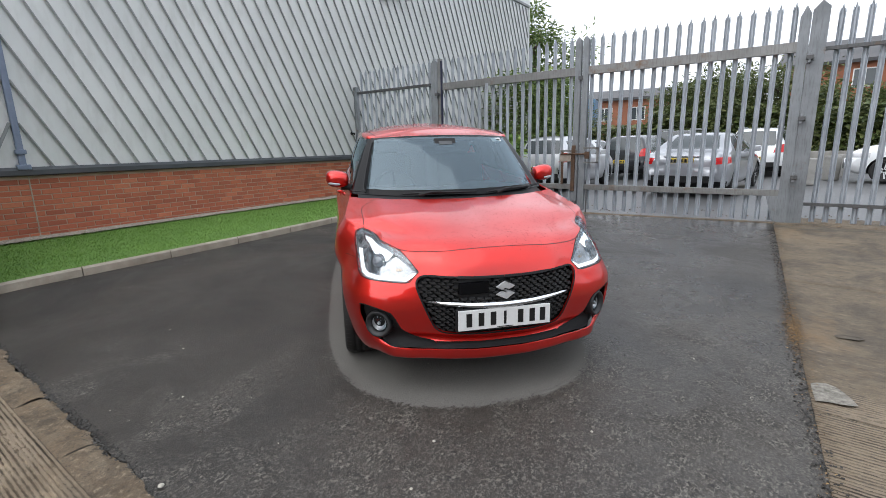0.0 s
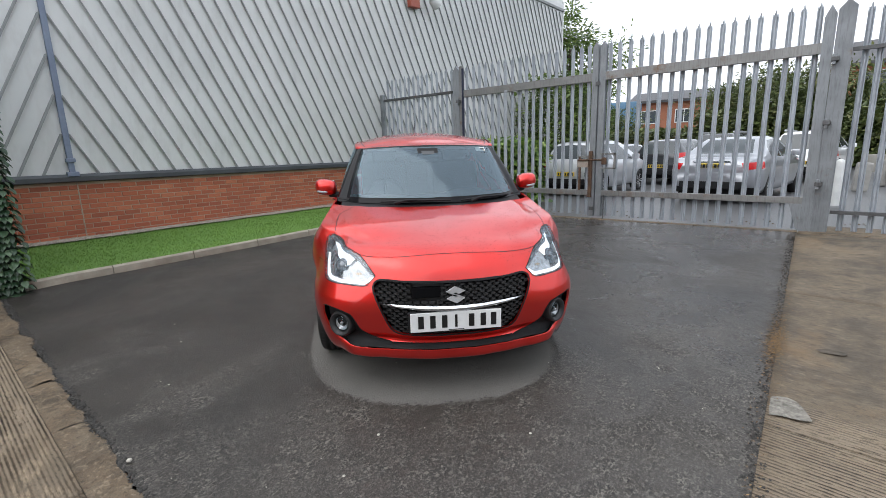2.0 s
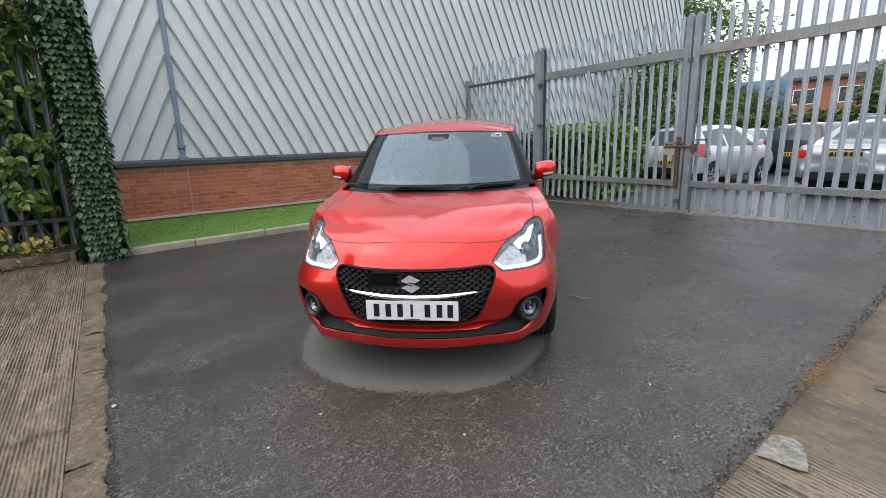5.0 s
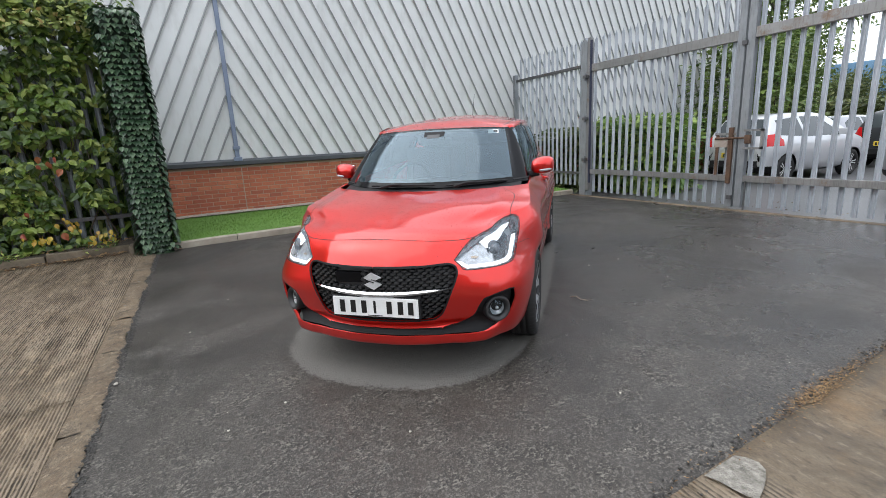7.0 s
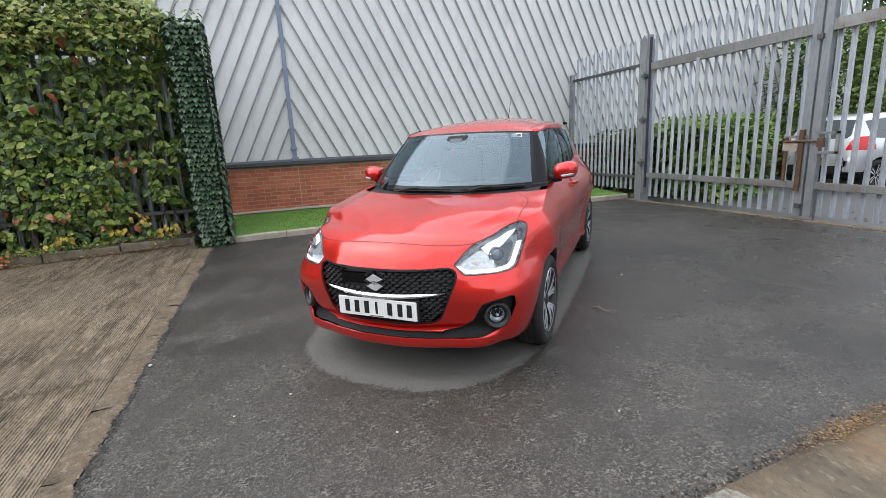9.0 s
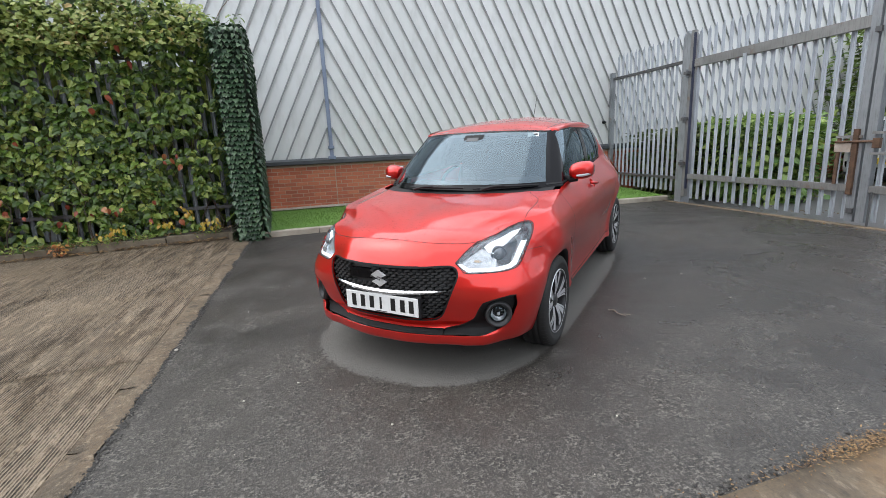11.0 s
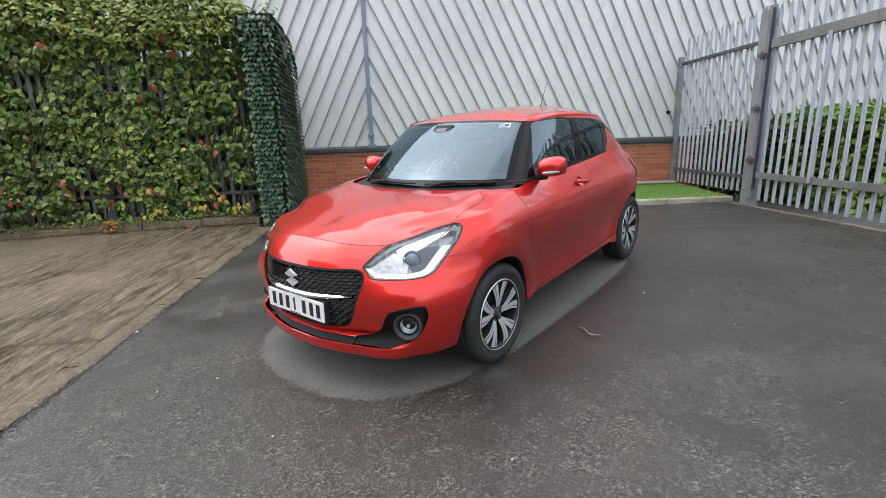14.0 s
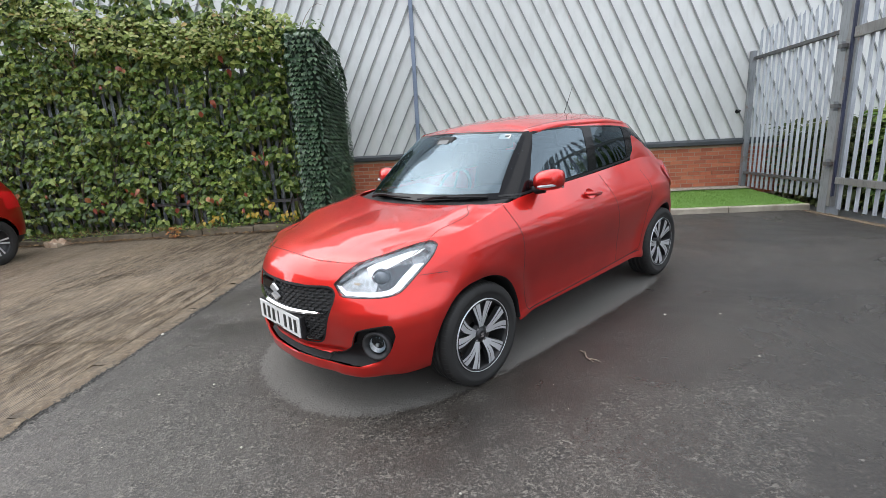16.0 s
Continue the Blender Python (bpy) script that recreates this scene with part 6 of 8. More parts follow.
class Skin:
    """A smooth surface: nearest normals, and points by casting along a direction."""

    def __init__(self, bm):
        outward(bm)
        bm.normal_update()
        bm.verts.ensure_lookup_table()
        self.co = [v.co.copy() for v in bm.verts]
        self.no = [v.normal.copy() for v in bm.verts]
        for k, c in enumerate(self.co):
            if abs(c.x) < 1e-4:
                self.no[k] = Vector((0, self.no[k].y, self.no[k].z)).normalized()
        bmesh.ops.triangulate(bm, faces=bm.faces)
        self.tri = [tuple(v.index for v in f.verts) for f in bm.faces]
        self.tree = BVHTree.FromPolygons(self.co, self.tri)

    def normal(self, p):
        q, n, i, _ = self.tree.find_nearest(p)
        a, b, c = self.tri[i]
        A, B, C = self.co[a], self.co[b], self.co[c]
        v0, v1, v2 = B - A, C - A, q - A
        d00, d01, d11, d20, d21 = v0.dot(v0), v0.dot(v1), v1.dot(v1), v2.dot(v0), v2.dot(v1)
        den = d00 * d11 - d01 * d01
        if abs(den) < 1e-14:
            return self.no[a]
        w1, w2 = (d11 * d20 - d01 * d21) / den, (d00 * d21 - d01 * d20) / den
        return (self.no[a] * (1 - w1 - w2) + self.no[b] * w1 + self.no[c] * w2).normalized()

    def cast(self, p, d):
        q, n, i, _ = self.tree.ray_cast(Vector(p), Vector(d))
        return q


SKIN = Skin(ref)
ref.free()
g = grid_mesh(house_rows, True)
HOUSE = Skin(g)
g.free()
g = grid_mesh(roof_rows, True)
ROOFSKIN = Skin(g)
g.free()


def flipped(bm):
    o = bmesh.new()
    vm = {v: o.verts.new((-v.co.x, v.co.y, v.co.z)) for v in bm.verts}
    for f in bm.faces:
        o.faces.new([vm[v] for v in reversed(f.verts)])
    return o


def panel(name, bm, mat, parent, skin, both=True, label="", sides=True, offset=0.0, rim=0.0):
    """A body panel with the smooth skin's normals: one across the middle, or one on each side. rim: how far its edges turn in."""
    def made(b):
        me = bpy.data.meshes.new(name)
        b.normal_update()
        nrm = []
        for v in b.verts:
            m = Vector((abs(v.co.x), v.co.y, v.co.z))
            n = skin.normal(m)
            nrm.append(Vector((-n.x, n.y, n.z)) if v.co.x < -1e-6 else n.copy())
        if offset:
            for v, n in zip(b.verts, nrm):
                v.co += n * offset
        if rim:
            b.verts.index_update()
            edge = [e for e in b.edges if e.is_boundary and not all(abs(v.co.x) < 1e-4 for v in e.verts)]
            idx = {v: n for v, n in zip(b.verts, nrm)}
            geo = bmesh.ops.extrude_edge_only(b, edges=edge)["geom"]
            newv = [q for q in geo if isinstance(q, bmesh.types.BMVert)]
            for v in newv:
                src = min((e.other_vert(v) for e in v.link_edges if e.other_vert(v) in idx), key=lambda w: (w.co - v.co).length, default=None)
                n = idx[src] if src else Vector((0, 0, 1))
                v.co -= n * rim
                idx[v] = n
            b.verts.index_update()
            nrm = [idx[v] for v in b.verts]
        b.to_mesh(me)
        b.free()
        me.polygons.foreach_set("use_smooth", [True] * len(me.polygons))
        me.normals_split_custom_set_from_vertices(nrm)
        me.materials.append(mat)
        o = new(name, me)
        o.parent = parent
        if label:
            o["label"] = label
        return o

    if both and not sides:
        o = flipped(bm)
        join(bm, o)
        o.free()
        bmesh.ops.remove_doubles(bm, verts=[v for v in bm.verts if abs(v.co.x) < 2e-4], dist=3e-4)
        return [made(bm)]
    if both:
        o = flipped(bm)
        return [made(bm), made(o)]
    return [made(bm)]


A_SIDE, A_FRONT, A_CORNER, A_UP = ((0, 1, 0), (0, 0, 1)), ((1, 0, 0), (0, 0, 1)), ((0.7071, 0.7071, 0), (0, 0, 1)), ((1, 0, 0), (0, 1, 0))


def inside(poly, a, b):
    hit, n = False, len(poly)
    for i in range(n):
        (x0, y0), (x1, y1) = poly[i], poly[(i + 1) % n]
        if (y0 > b) != (y1 > b) and a < (x1 - x0) * (b - y0) / (y1 - y0) + x0:
            hit = not hit
    return hit


def cut_out(bm, poly, axes, where=lambda c: True):
    """Cuts a polygon, seen along the axes' common normal, out of a mesh; returns what was cut out."""
    A, B = Vector(axes[0]), Vector(axes[1])
    n = len(poly)
    for i in range(n):
        (x0, y0), (x1, y1) = poly[i], poly[(i + 1) % n]
        na, nb = y1 - y0, x0 - x1
        ln = math.hypot(na, nb)
        if ln < 1e-7:
            continue
        lo = (min(x0, x1) - 0.002, min(y0, y1) - 0.002)
        hi = (max(x0, x1) + 0.002, max(y0, y1) + 0.002)
        fs = []
        for f in bm.faces:
            ps = [(v.co.dot(A), v.co.dot(B)) for v in f.verts]
            if min(p[0] for p in ps) <= hi[0] and max(p[0] for p in ps) >= lo[0] and min(p[1] for p in ps) <= hi[1] and max(p[1] for p in ps) >= lo[1] and where(f.calc_center_median()):
                fs.append(f)
        if fs:
            es = list({e for f in fs for e in f.edges})
            vs = list({v for f in fs for v in f.verts})
            bmesh.ops.bisect_plane(bm, geom=vs + es + fs, dist=1e-6, plane_co=A * x0 + B * y0, plane_no=(A * na + B * nb) / ln)
    got = []
    for f in bm.faces:
        c = f.calc_center_median()
        if where(c) and inside(poly, c.dot(A), c.dot(B)):
            got.append(f)
    out = bmesh.new()
    vm = {}
    for f in got:
        for v in f.verts:
            if v not in vm:
                vm[v] = out.verts.new(v.co)
        out.faces.new([vm[v] for v in f.verts])
    bmesh.ops.delete(bm, geom=got, context="FACES")
    return out


def seam(name, pts, axes, skin, width=0.0045, mat=None, lift=0.0007, parent=None, far=3.0, sides=(1, -1), label=""):
    """A narrow dark strip laid along a line on the skin."""
    A, B = Vector(axes[0]), Vector(axes[1])
    D = A.cross(B)
    if axes is A_FRONT:
        D = Vector((0, 1, 0))
    elif axes is A_SIDE:
        D = Vector((-1, 0, 0))
    elif axes is A_CORNER:
        D = Vector((-0.7071, 0.7071, 0))
    else:
        D = Vector((0, 0, -1))
    line = resample([(a, b, 0) for a, b in pts], max(6, int(sum(math.hypot(q[0] - p[0], q[1] - p[1]) for p, q in zip(pts, pts[1:])) / 0.02)))
    on = []
    for p in line:
        q = skin.cast(A * p.x + B * p.y - D * far, D)
        if q is not None:
            on.append((q, skin.normal(q)))
    if len(on) < 2:
        return
    for sg in sides:
        bm = bmesh.new()
        rows = []
        for i, (q, n) in enumerate(on):
            t = (on[min(i + 1, len(on) - 1)][0] - on[max(i - 1, 0)][0]).normalized()
            s = t.cross(n).normalized() * width / 2
            rows.append([bm.verts.new((sg * c.x, c.y, c.z)) for c in (q + n * lift - s, q + n * lift + s)])
        for a, b in zip(rows, rows[1:]):
            bm.faces.new((a[0], a[1], b[1], b[0]))
        bmesh.ops.recalc_face_normals(bm, faces=bm.faces)
        part(name, bm, mat or M_SEAM, parent or car, label)


# -- lower body: cut the openings, then the panels
body = grid_mesh(shell_rows, True)
outward(body)
side_only = lambda c: c.x > 0.6
LAMP = ((-0.153, 0.725), (-0.128, 0.69), (-0.101, 0.667), (0.05, 0.667), (0.15, 0.673), (0.205, 0.688), (0.287, 0.753), (0.35, 0.808), (0.378, 0.845), (0.388, 0.872), (0.36, 0.884), (0.3, 0.88), (0.22, 0.868), (0.141, 0.857), (0.07, 0.844), (-0.016, 0.82), (-0.09, 0.778))
lamp_bm = cut_out(body, LAMP, A_CORNER, lambda c: c.y < 0.0)
GRILLE = ((-0.01, 0.708), (0.25, 0.71), (0.39, 0.711), (0.435, 0.702), (0.457, 0.676), (0.456, 0.635), (0.425, 0.55), (0.385, 0.455), (0.362, 0.418), (0.325, 0.396), (0.25, 0.39), (-0.01, 0.388))
grille_bm = cut_out(body, GRILLE, A_FRONT, lambda c: c.y < -0.3)
FOG = ((0.762, 0.535), (0.735, 0.54), (0.67, 0.527), (0.6, 0.503), (0.572, 0.46), (0.545, 0.405), (0.46, 0.354), (0.36, 0.336), (0.36, 0.306), (0.48, 0.306), (0.6, 0.31), (0.69, 0.338), (0.74, 0.4), (0.766, 0.475))
FOG = tuple((a[0] * (1 - k) + b[0] * k, a[1] * (1 - k) + b[1] * k) for a, b in zip(FOG, FOG[1:] + FOG[:1]) for k in (0.12, 0.88))
fog_bm = cut_out(body, FOG, A_FRONT, lambda c: c.y < -0.4)
LOWER = ((-0.01, 0.336), (0.2, 0.336), (0.361, 0.336), (0.361, 0.306), (0.2, 0.306), (-0.01, 0.306))
lower_bm = cut_out(body, LOWER, A_FRONT, lambda c: c.y < -0.3)
for cy in (0.0, WB):
    cut_out(body, [(cy + 0.352 * math.cos(a), 0.3 + 0.352 * math.sin(a)) for a in span(0, math.tau, 44)[:-1]], A_SIDE, side_only).free()
cut_out(body, ((-0.348, 0.05), (0.348, 0.05), (0.348, 0.31), (-0.348, 0.31)), A_SIDE, side_only).free()
cut_out(body, ((WB - 0.348, 0.05), (WB + 0.348, 0.05), (WB + 0.348, 0.31), (WB - 0.348, 0.31)), A_SIDE, side_only).free()
DOOR_F = ((0.285, 1.2), (0.3, 1.02), (0.335, 0.92), (0.36, 0.83), (0.378, 0.7), (0.385, 0.55), (0.395, 0.42), (0.42, 0.33), (0.45, 0.302), (1.0, 0.308), (1.5, 0.318), (1.56, 0.33), (1.568, 0.4), (1.545, 0.6), (1.505, 0.75), (1.46, 0.9), (1.42, 1.02), (1.41, 1.2))
front_door_bm = cut_out(body, DOOR_F, A_SIDE, side_only)
DOOR_R = ((1.41, 1.2), (1.42, 1.02), (1.46, 0.9), (1.505, 0.75), (1.545, 0.6), (1.568, 0.4), (1.56, 0.33), (1.62, 0.322), (1.85, 0.328), (1.93, 0.36), (1.97, 0.5), (2.01, 0.66), (2.05, 0.76), (2.06, 0.86), (2.03, 0.98), (1.98, 1.2))
rear_door_bm = cut_out(body, DOOR_R, A_SIDE, side_only)
WING = ((-0.8, 1.2), (-0.8, 0.8), (-0.52, 0.712), (-0.22, 0.712), (-0.2, 0.45), (0.3, 0.2), (0.47, 0.2), (0.45, 0.302), (0.42, 0.33), (0.395, 0.42), (0.385, 0.55), (0.378, 0.7), (0.36, 0.83), (0.335, 0.92), (0.3, 1.02), (0.285, 1.2))
wing_bm = cut_out(body, WING, A_SIDE, lambda c: c.x > 0.5)
bumper_bm = cut_out(body, ((-0.9, 0.0), (0.1, 0.0), (0.1, 1.0), (-0.9, 1.0)), A_SIDE)
sill_bm = cut_out(body, ((0.2, 0.1), (2.2, 0.1), (2.2, 0.4), (0.2, 0.4)), A_SIDE, side_only)
quarter_bm = cut_out(body, ((1.8, 0.0), (2.66, 0.0), (2.66, 1.3), (1.8, 1.3)), A_SIDE, lambda c: c.x > 0.4)
panel("front_bumper", bumper_bm, M_RED, car, SKIN, sides=False, rim=0.012)
panel("front_wing", wing_bm, M_RED, car, SKIN, rim=0.012)
cup_bm = cut_out(front_door_bm, [(1.2 + 0.05 * math.cos(a), 0.914 + 0.036 * math.sin(a)) for a in span(0, math.tau, 20)[:-1]], A_SIDE)
panel("front_door", front_door_bm, M_RED, car, SKIN, rim=0.01)
panel("rear_door", rear_door_bm, M_RED, car, SKIN, rim=0.01)
panel("sill", sill_bm, M_RED, car, SKIN)
panel("rear_quarter", quarter_bm, M_RED, car, SKIN, rim=0.012)
panel("tailgate", body, M_RED, car, SKIN, sides=False)

# bonnet, and the wing tops beside it
bon = grid_mesh(bonnet_rows)
outward(bon)
SHUT = ((0.695, -0.335), (0.7, -0.27), (0.695, -0.15), (0.697, -0.03), (0.69, 0.075), (0.668, 0.122), (0.63, 0.156), (0.604, 0.18), (0.596, 0.225))
wt = cut_out(bon, (*SHUT, (0.596, 0.6), (1.0, 0.6), (1.0, -0.335)), A_UP)
panel("bonnet", bon, M_RED, car, SKIN, sides=False)
panel("wing_top", wt, M_RED, car, SKIN)
seam("bonnet_gap", SHUT, A_UP, SKIN)
seam("bonnet_gap", [(p.x, p.y + 0.003) for p in front_e[:: max(1, NU // 10)]], A_UP, SKIN, sides=(1, -1))
seam("door_gap", DOOR_F[1:9], A_SIDE, SKIN)
seam("door_gap", DOOR_F[11:17], A_SIDE, SKIN)
seam("door_gap", DOOR_R[8:15], A_SIDE, SKIN)
seam("sill_gap", ((0.45, 0.301), (1.0, 0.307), (1.5, 0.317), (1.93, 0.327)), A_SIDE, SKIN, 0.007)
seam("bumper_gap", ((-0.352, 0.742), (-0.28, 0.737), (-0.2, 0.73)), A_SIDE, SKIN, 0.0025)

# arches: rolled lips and dark wells
for cy in (0.0, WB):
    pts = [(cy + 0.354 * math.cos(a), 0.3 + 0.354 * math.sin(a)) for a in span(math.pi + 0.05, -0.05, 36)]
    for sg in (1, -1):
        bm = bmesh.new()
        rows = []
        for y, z in pts:
            q = SKIN.cast((3, y, z), (-1, 0, 0)) or SKIN.cast((3, y * 0.98, max(z, 0.25)), (-1, 0, 0))
            if q is None:
                continue
            dy, dz = (y - cy) / 0.354, (z - 0.3) / 0.354
            rows.append([bm.verts.new((sg * (q.x - dx), q.y + k * dy, q.z + k * dz)) for dx, k in ((0.002, 0.002), (0.006, -0.006), (0.035, -0.01), (0.3, -0.002))])
        for a, b in zip(rows, rows[1:]):
            for i in range(3):
                bm.faces.new((a[i], a[i + 1], b[i + 1], b[i]))
        bmesh.ops.recalc_face_normals(bm, faces=bm.faces)
        part("wheel_arch", bm, M_BLACKPL, car, smooth=True)
part("underbody", boxed(-0.6, 0.6, -0.55, 2.7, 0.19, 0.42, 0.03), M_BLACKPL, car)
for cy in (0.0, WB):
    part("wheel_well", boxed(-0.62, 0.62, cy - 0.4, cy + 0.4, 0.24, 0.72, 0.05), M_BLACKPL, car)
part("bumper_core", boxed(-0.4, 0.4, -0.62, -0.2, 0.26, 0.76, 0.03), M_BLACKPL, car)

# -- glasshouse
k20 = TS.index(0.2)
gh = grid_mesh(house_rows[k20:], True)
outward(gh)
ws = grid_mesh([r[2:NK] for r in house_rows[:k20]], True)
frit = grid_mesh([r[:3] for r in house_rows[: k20 + 1]], True)
for strip in ([r[NK - 1 :] for r in house_rows[: k20 + 1]], [r[2:NK] for r in house_rows[k20 - 1 : k20 + 1]]):
    t1 = grid_mesh(strip, True)
    join(frit, t1)
    t1.free()
for b in (ws, frit):
    outward(b)
panel("windscreen_border", frit, M_GLOSSBLK, car, HOUSE, sides=False)
o = panel("windscreen", ws, M_WSCREEN, car, HOUSE, sides=False)[0]
o.visible_shadow = False
house_side = lambda c: c.x > 0.45
WIN_F = ((0.6, 1.036), (0.75, 1.037), (1.0, 1.045), (1.315, 1.058), (1.355, 1.2), (1.388, 1.345), (1.365, 1.362), (1.2, 1.373), (0.92, 1.37), (0.856, 1.356), (0.725, 1.205))
WIN_R = ((1.43, 1.062), (1.7, 1.073), (1.9, 1.085), (1.935, 1.11), (1.965, 1.2), (1.992, 1.312), (1.98, 1.324), (1.8, 1.341), (1.52, 1.357), (1.5, 1.35), (1.465, 1.2))
QTR = ((1.99, 1.0), (1.995, 1.085), (2.055, 1.13), (2.085, 1.2), (2.1, 1.24), (2.125, 1.25), (2.17, 1.235), (2.3, 1.17), (2.5, 1.08), (3.0, 1.03), (3.0, 0.9), (1.99, 0.9))
win_f = cut_out(gh, WIN_F, A_SIDE, house_side)
win_r = cut_out(gh, WIN_R, A_SIDE, house_side)
qtr = cut_out(gh, QTR, A_SIDE, lambda c: True)
rwin = cut_out(gh, ((-0.01, 1.07), (0.47, 1.07), (0.4, 1.31), (-0.01, 1.33)), A_FRONT, lambda c: c.y > 2.25)
panel("rear_window", rwin, M_PRIVACY, car, HOUSE, sides=False, offset=-0.003)
for o in panel("side_window", win_f, M_WINDOW, car, HOUSE, offset=-0.003):
    o.visible_shadow = False
for o in panel("rear_side_window", win_r, M_PRIVACY, car, HOUSE, offset=-0.003, label="dark privacy glass"):
    o.visible_shadow = False
rail_bm = cut_out(gh, ((0.87, 1.373), (0.92, 1.38), (1.2, 1.383), (1.365, 1.373), (1.52, 1.367), (1.8, 1.351), (1.985, 1.334), (2.08, 1.32), (2.2, 1.3), (2.2, 1.6), (0.87, 1.6)), A_SIDE, house_side)
panel("roof_side", rail_bm, M_RED, car, HOUSE)
panel("rear_pillar", qtr, M_RED, car, HOUSE, sides=False)
panel("pillar_trim", gh, M_GLOSSBLK, car, HOUSE, sides=False, rim=0.008, label="gloss black window pillars")
seam("waist_trim", ((0.42, 1.012), (0.7, 1.022), (1.3, 1.042), (1.85, 1.07), (1.98, 1.085)), A_SIDE, HOUSE, 0.014, M_BLACKPL, 0.003)
rf = grid_mesh(roof_rows, True)
outward(rf)
panel("roof", rf, M_RED, car, ROOFSKIN, sides=False)
seam("roof_joint", [(loop_at(LOOPT, ROOF, t).x - 0.052, loop_at(LOOPT, ROOF, t).y) for t in span(0.215, 0.78, 24)], A_UP, ROOFSKIN, 0.008)
# cantrail: red strip between the roof and the side windows
bm = bmesh.new()
rows = []
for t in span(0.205, 0.76, 60):
    e = loop_at(LOOPT, ROOF, t)
    rows.append([bm.verts.new(q) for q in (e + Vector((-0.012, 0, 0.01)), e + Vector((0.008, 0, 0.002)), e + Vector((0.013, 0, -0.012)), e + Vector((0.012, 0, -0.026)))])
for a, b in zip(rows, rows[1:]):
    for i in range(3):
        bm.faces.new((a[i], b[i], b[i + 1], a[i + 1]))
o2 = flipped(bm)
for b in (bm, o2):
    bmesh.ops.recalc_face_normals(b, faces=b.faces)
    part("cantrail", b, M_RED, car, smooth=True)
# cowl under the screen, with the wipers on it
bm = bmesh.new()
a = [bm.verts.new((x, lerp(((0, 0.06), (0.4, 0.11), (0.56, 0.16), (0.7, 0.33)), abs(x)), 0.968)) for x in span(-0.7, 0.7, 28)]
b = [bm.verts.new((x, lerp(((0, 0.165), (0.19, 0.185), (0.36, 0.235), (0.52, 0.33), (0.64, 0.455), (0.72, 0.5)), abs(x)), 1.002)) for x in span(-0.7, 0.7, 28)]
bridge(bm, a, b, False)
bmesh.ops.recalc_face_normals(bm, faces=bm.faces)
part("cowl", bm, M_BLACKPL, car)


def on_screen(x, k):
    """A point on the windscreen at x across and k up."""
    t = 0.2 * min(1.0, abs(x) / 0.62)
    best = min((house_point(i / 200, k) for i in range(0, 42)), key=lambda q: abs(q.x - abs(x)))
    return Vector((x, best.y, best.z))


for x0, k0, x1, k1, px in ((-0.4, 0.0, 0.115, 0.012, -0.05), (0.19, 0.0, 0.605, 0.014, 0.46)):
    w = new("wiper")
    w.parent = car
    pts = [on_screen(x0 + (x1 - x0) * i / 12, k0 + (k1 - k0) * i / 12 + 0.012 * math.sin(math.pi * i / 12)) + Vector((0, -0.012, 0.014)) for i in range(13)]
    bm = bmesh.new()
    pipe(bm, pts, [0.006 + 0.005 * math.sin(math.pi * i / 12) for i in range(13)], 6)
    part("blade", bm, M_BLACKPL, w)
    bm = bmesh.new()
    piv = on_screen(px - 0.25 if px < 0 else px - 0.2, 0.0) + Vector((0, -0.05, 0.01))
    pipe(bm, [piv, piv.lerp(pts[6], 0.5) + Vector((0, -0.01, 0.012)), pts[6] + Vector((0, -0.006, 0.008))], [0.013, 0.01, 0.007], 6)
    part("arm", bm, M_BLACKPL, w)

# sensor box and the paper label behind the screen
sens = on_screen(-0.005, 0.83)
bm = boxed(-0.085, 0.085, -0.02, 0.03, -0.045, 0.05, 0.012)
o = part("camera_housing", bm, M_BLACKPL, car, "black camera housing behind the windscreen")
o.matrix_basis = Matrix.Translation(sens + Vector((0.0, 0.02, -0.01))) @ pose(0, 0, 0, -48, 0, 0)
bm = boxed(-0.05, 0.05, -0.003, 0.0, -0.018, 0.018)
o = part("camera_window", bm, worn("grey_sensor", (0.05, 0.053, 0.057), (0.08, 0.083, 0.088), 0.3), car)
o.matrix_basis = o.matrix_basis @ Matrix.Translation(sens + Vector((0.0, -0.004, 0.0))) @ pose(0, 0, 0, -48, 0, 0)
stk = on_screen(0.45, 0.9)
bm = boxed(-0.042, 0.042, -0.001, 0.0, -0.02, 0.02)
o = part("permit_label", bm, M_WHITEPL, car, "small white paper label inside the windscreen")
o.matrix_basis = Matrix.Translation(stk + Vector((0, 0.005, 0))) @ pose(0, 0, 0, -48, 0, 14)
bm = boxed(0.002, 0.034, -0.002, -0.0012, -0.01, 0.008)
p = part("print", bm, M_INK, o)

# -- grille: dark bowl, honeycomb, chrome bar, badge and plate
panel("grille_bowl", grille_bm, Mat("grille_black", (0.006, 0.006, 0.007), 0.5).m, car, SKIN, sides=False, offset=-0.04)
seam("grille_rim", [GRILLE[i] for i in (1, 2, 3, 4, 5, 6, 7, 8, 9, 10)], A_FRONT, SKIN, 0.01, M_BLACKPL, 0.0005)
seam("grille_rim", ((0.001, 0.708), (0.25, 0.71)), A_FRONT, SKIN, 0.014, M_BLACKPL, 0.0005)
seam("grille_rim", ((0.001, 0.389), (0.25, 0.391)), A_FRONT, SKIN, 0.014, M_BLACKPL, 0.0005)
comb = bmesh.new()
row = 0
z = 0.405
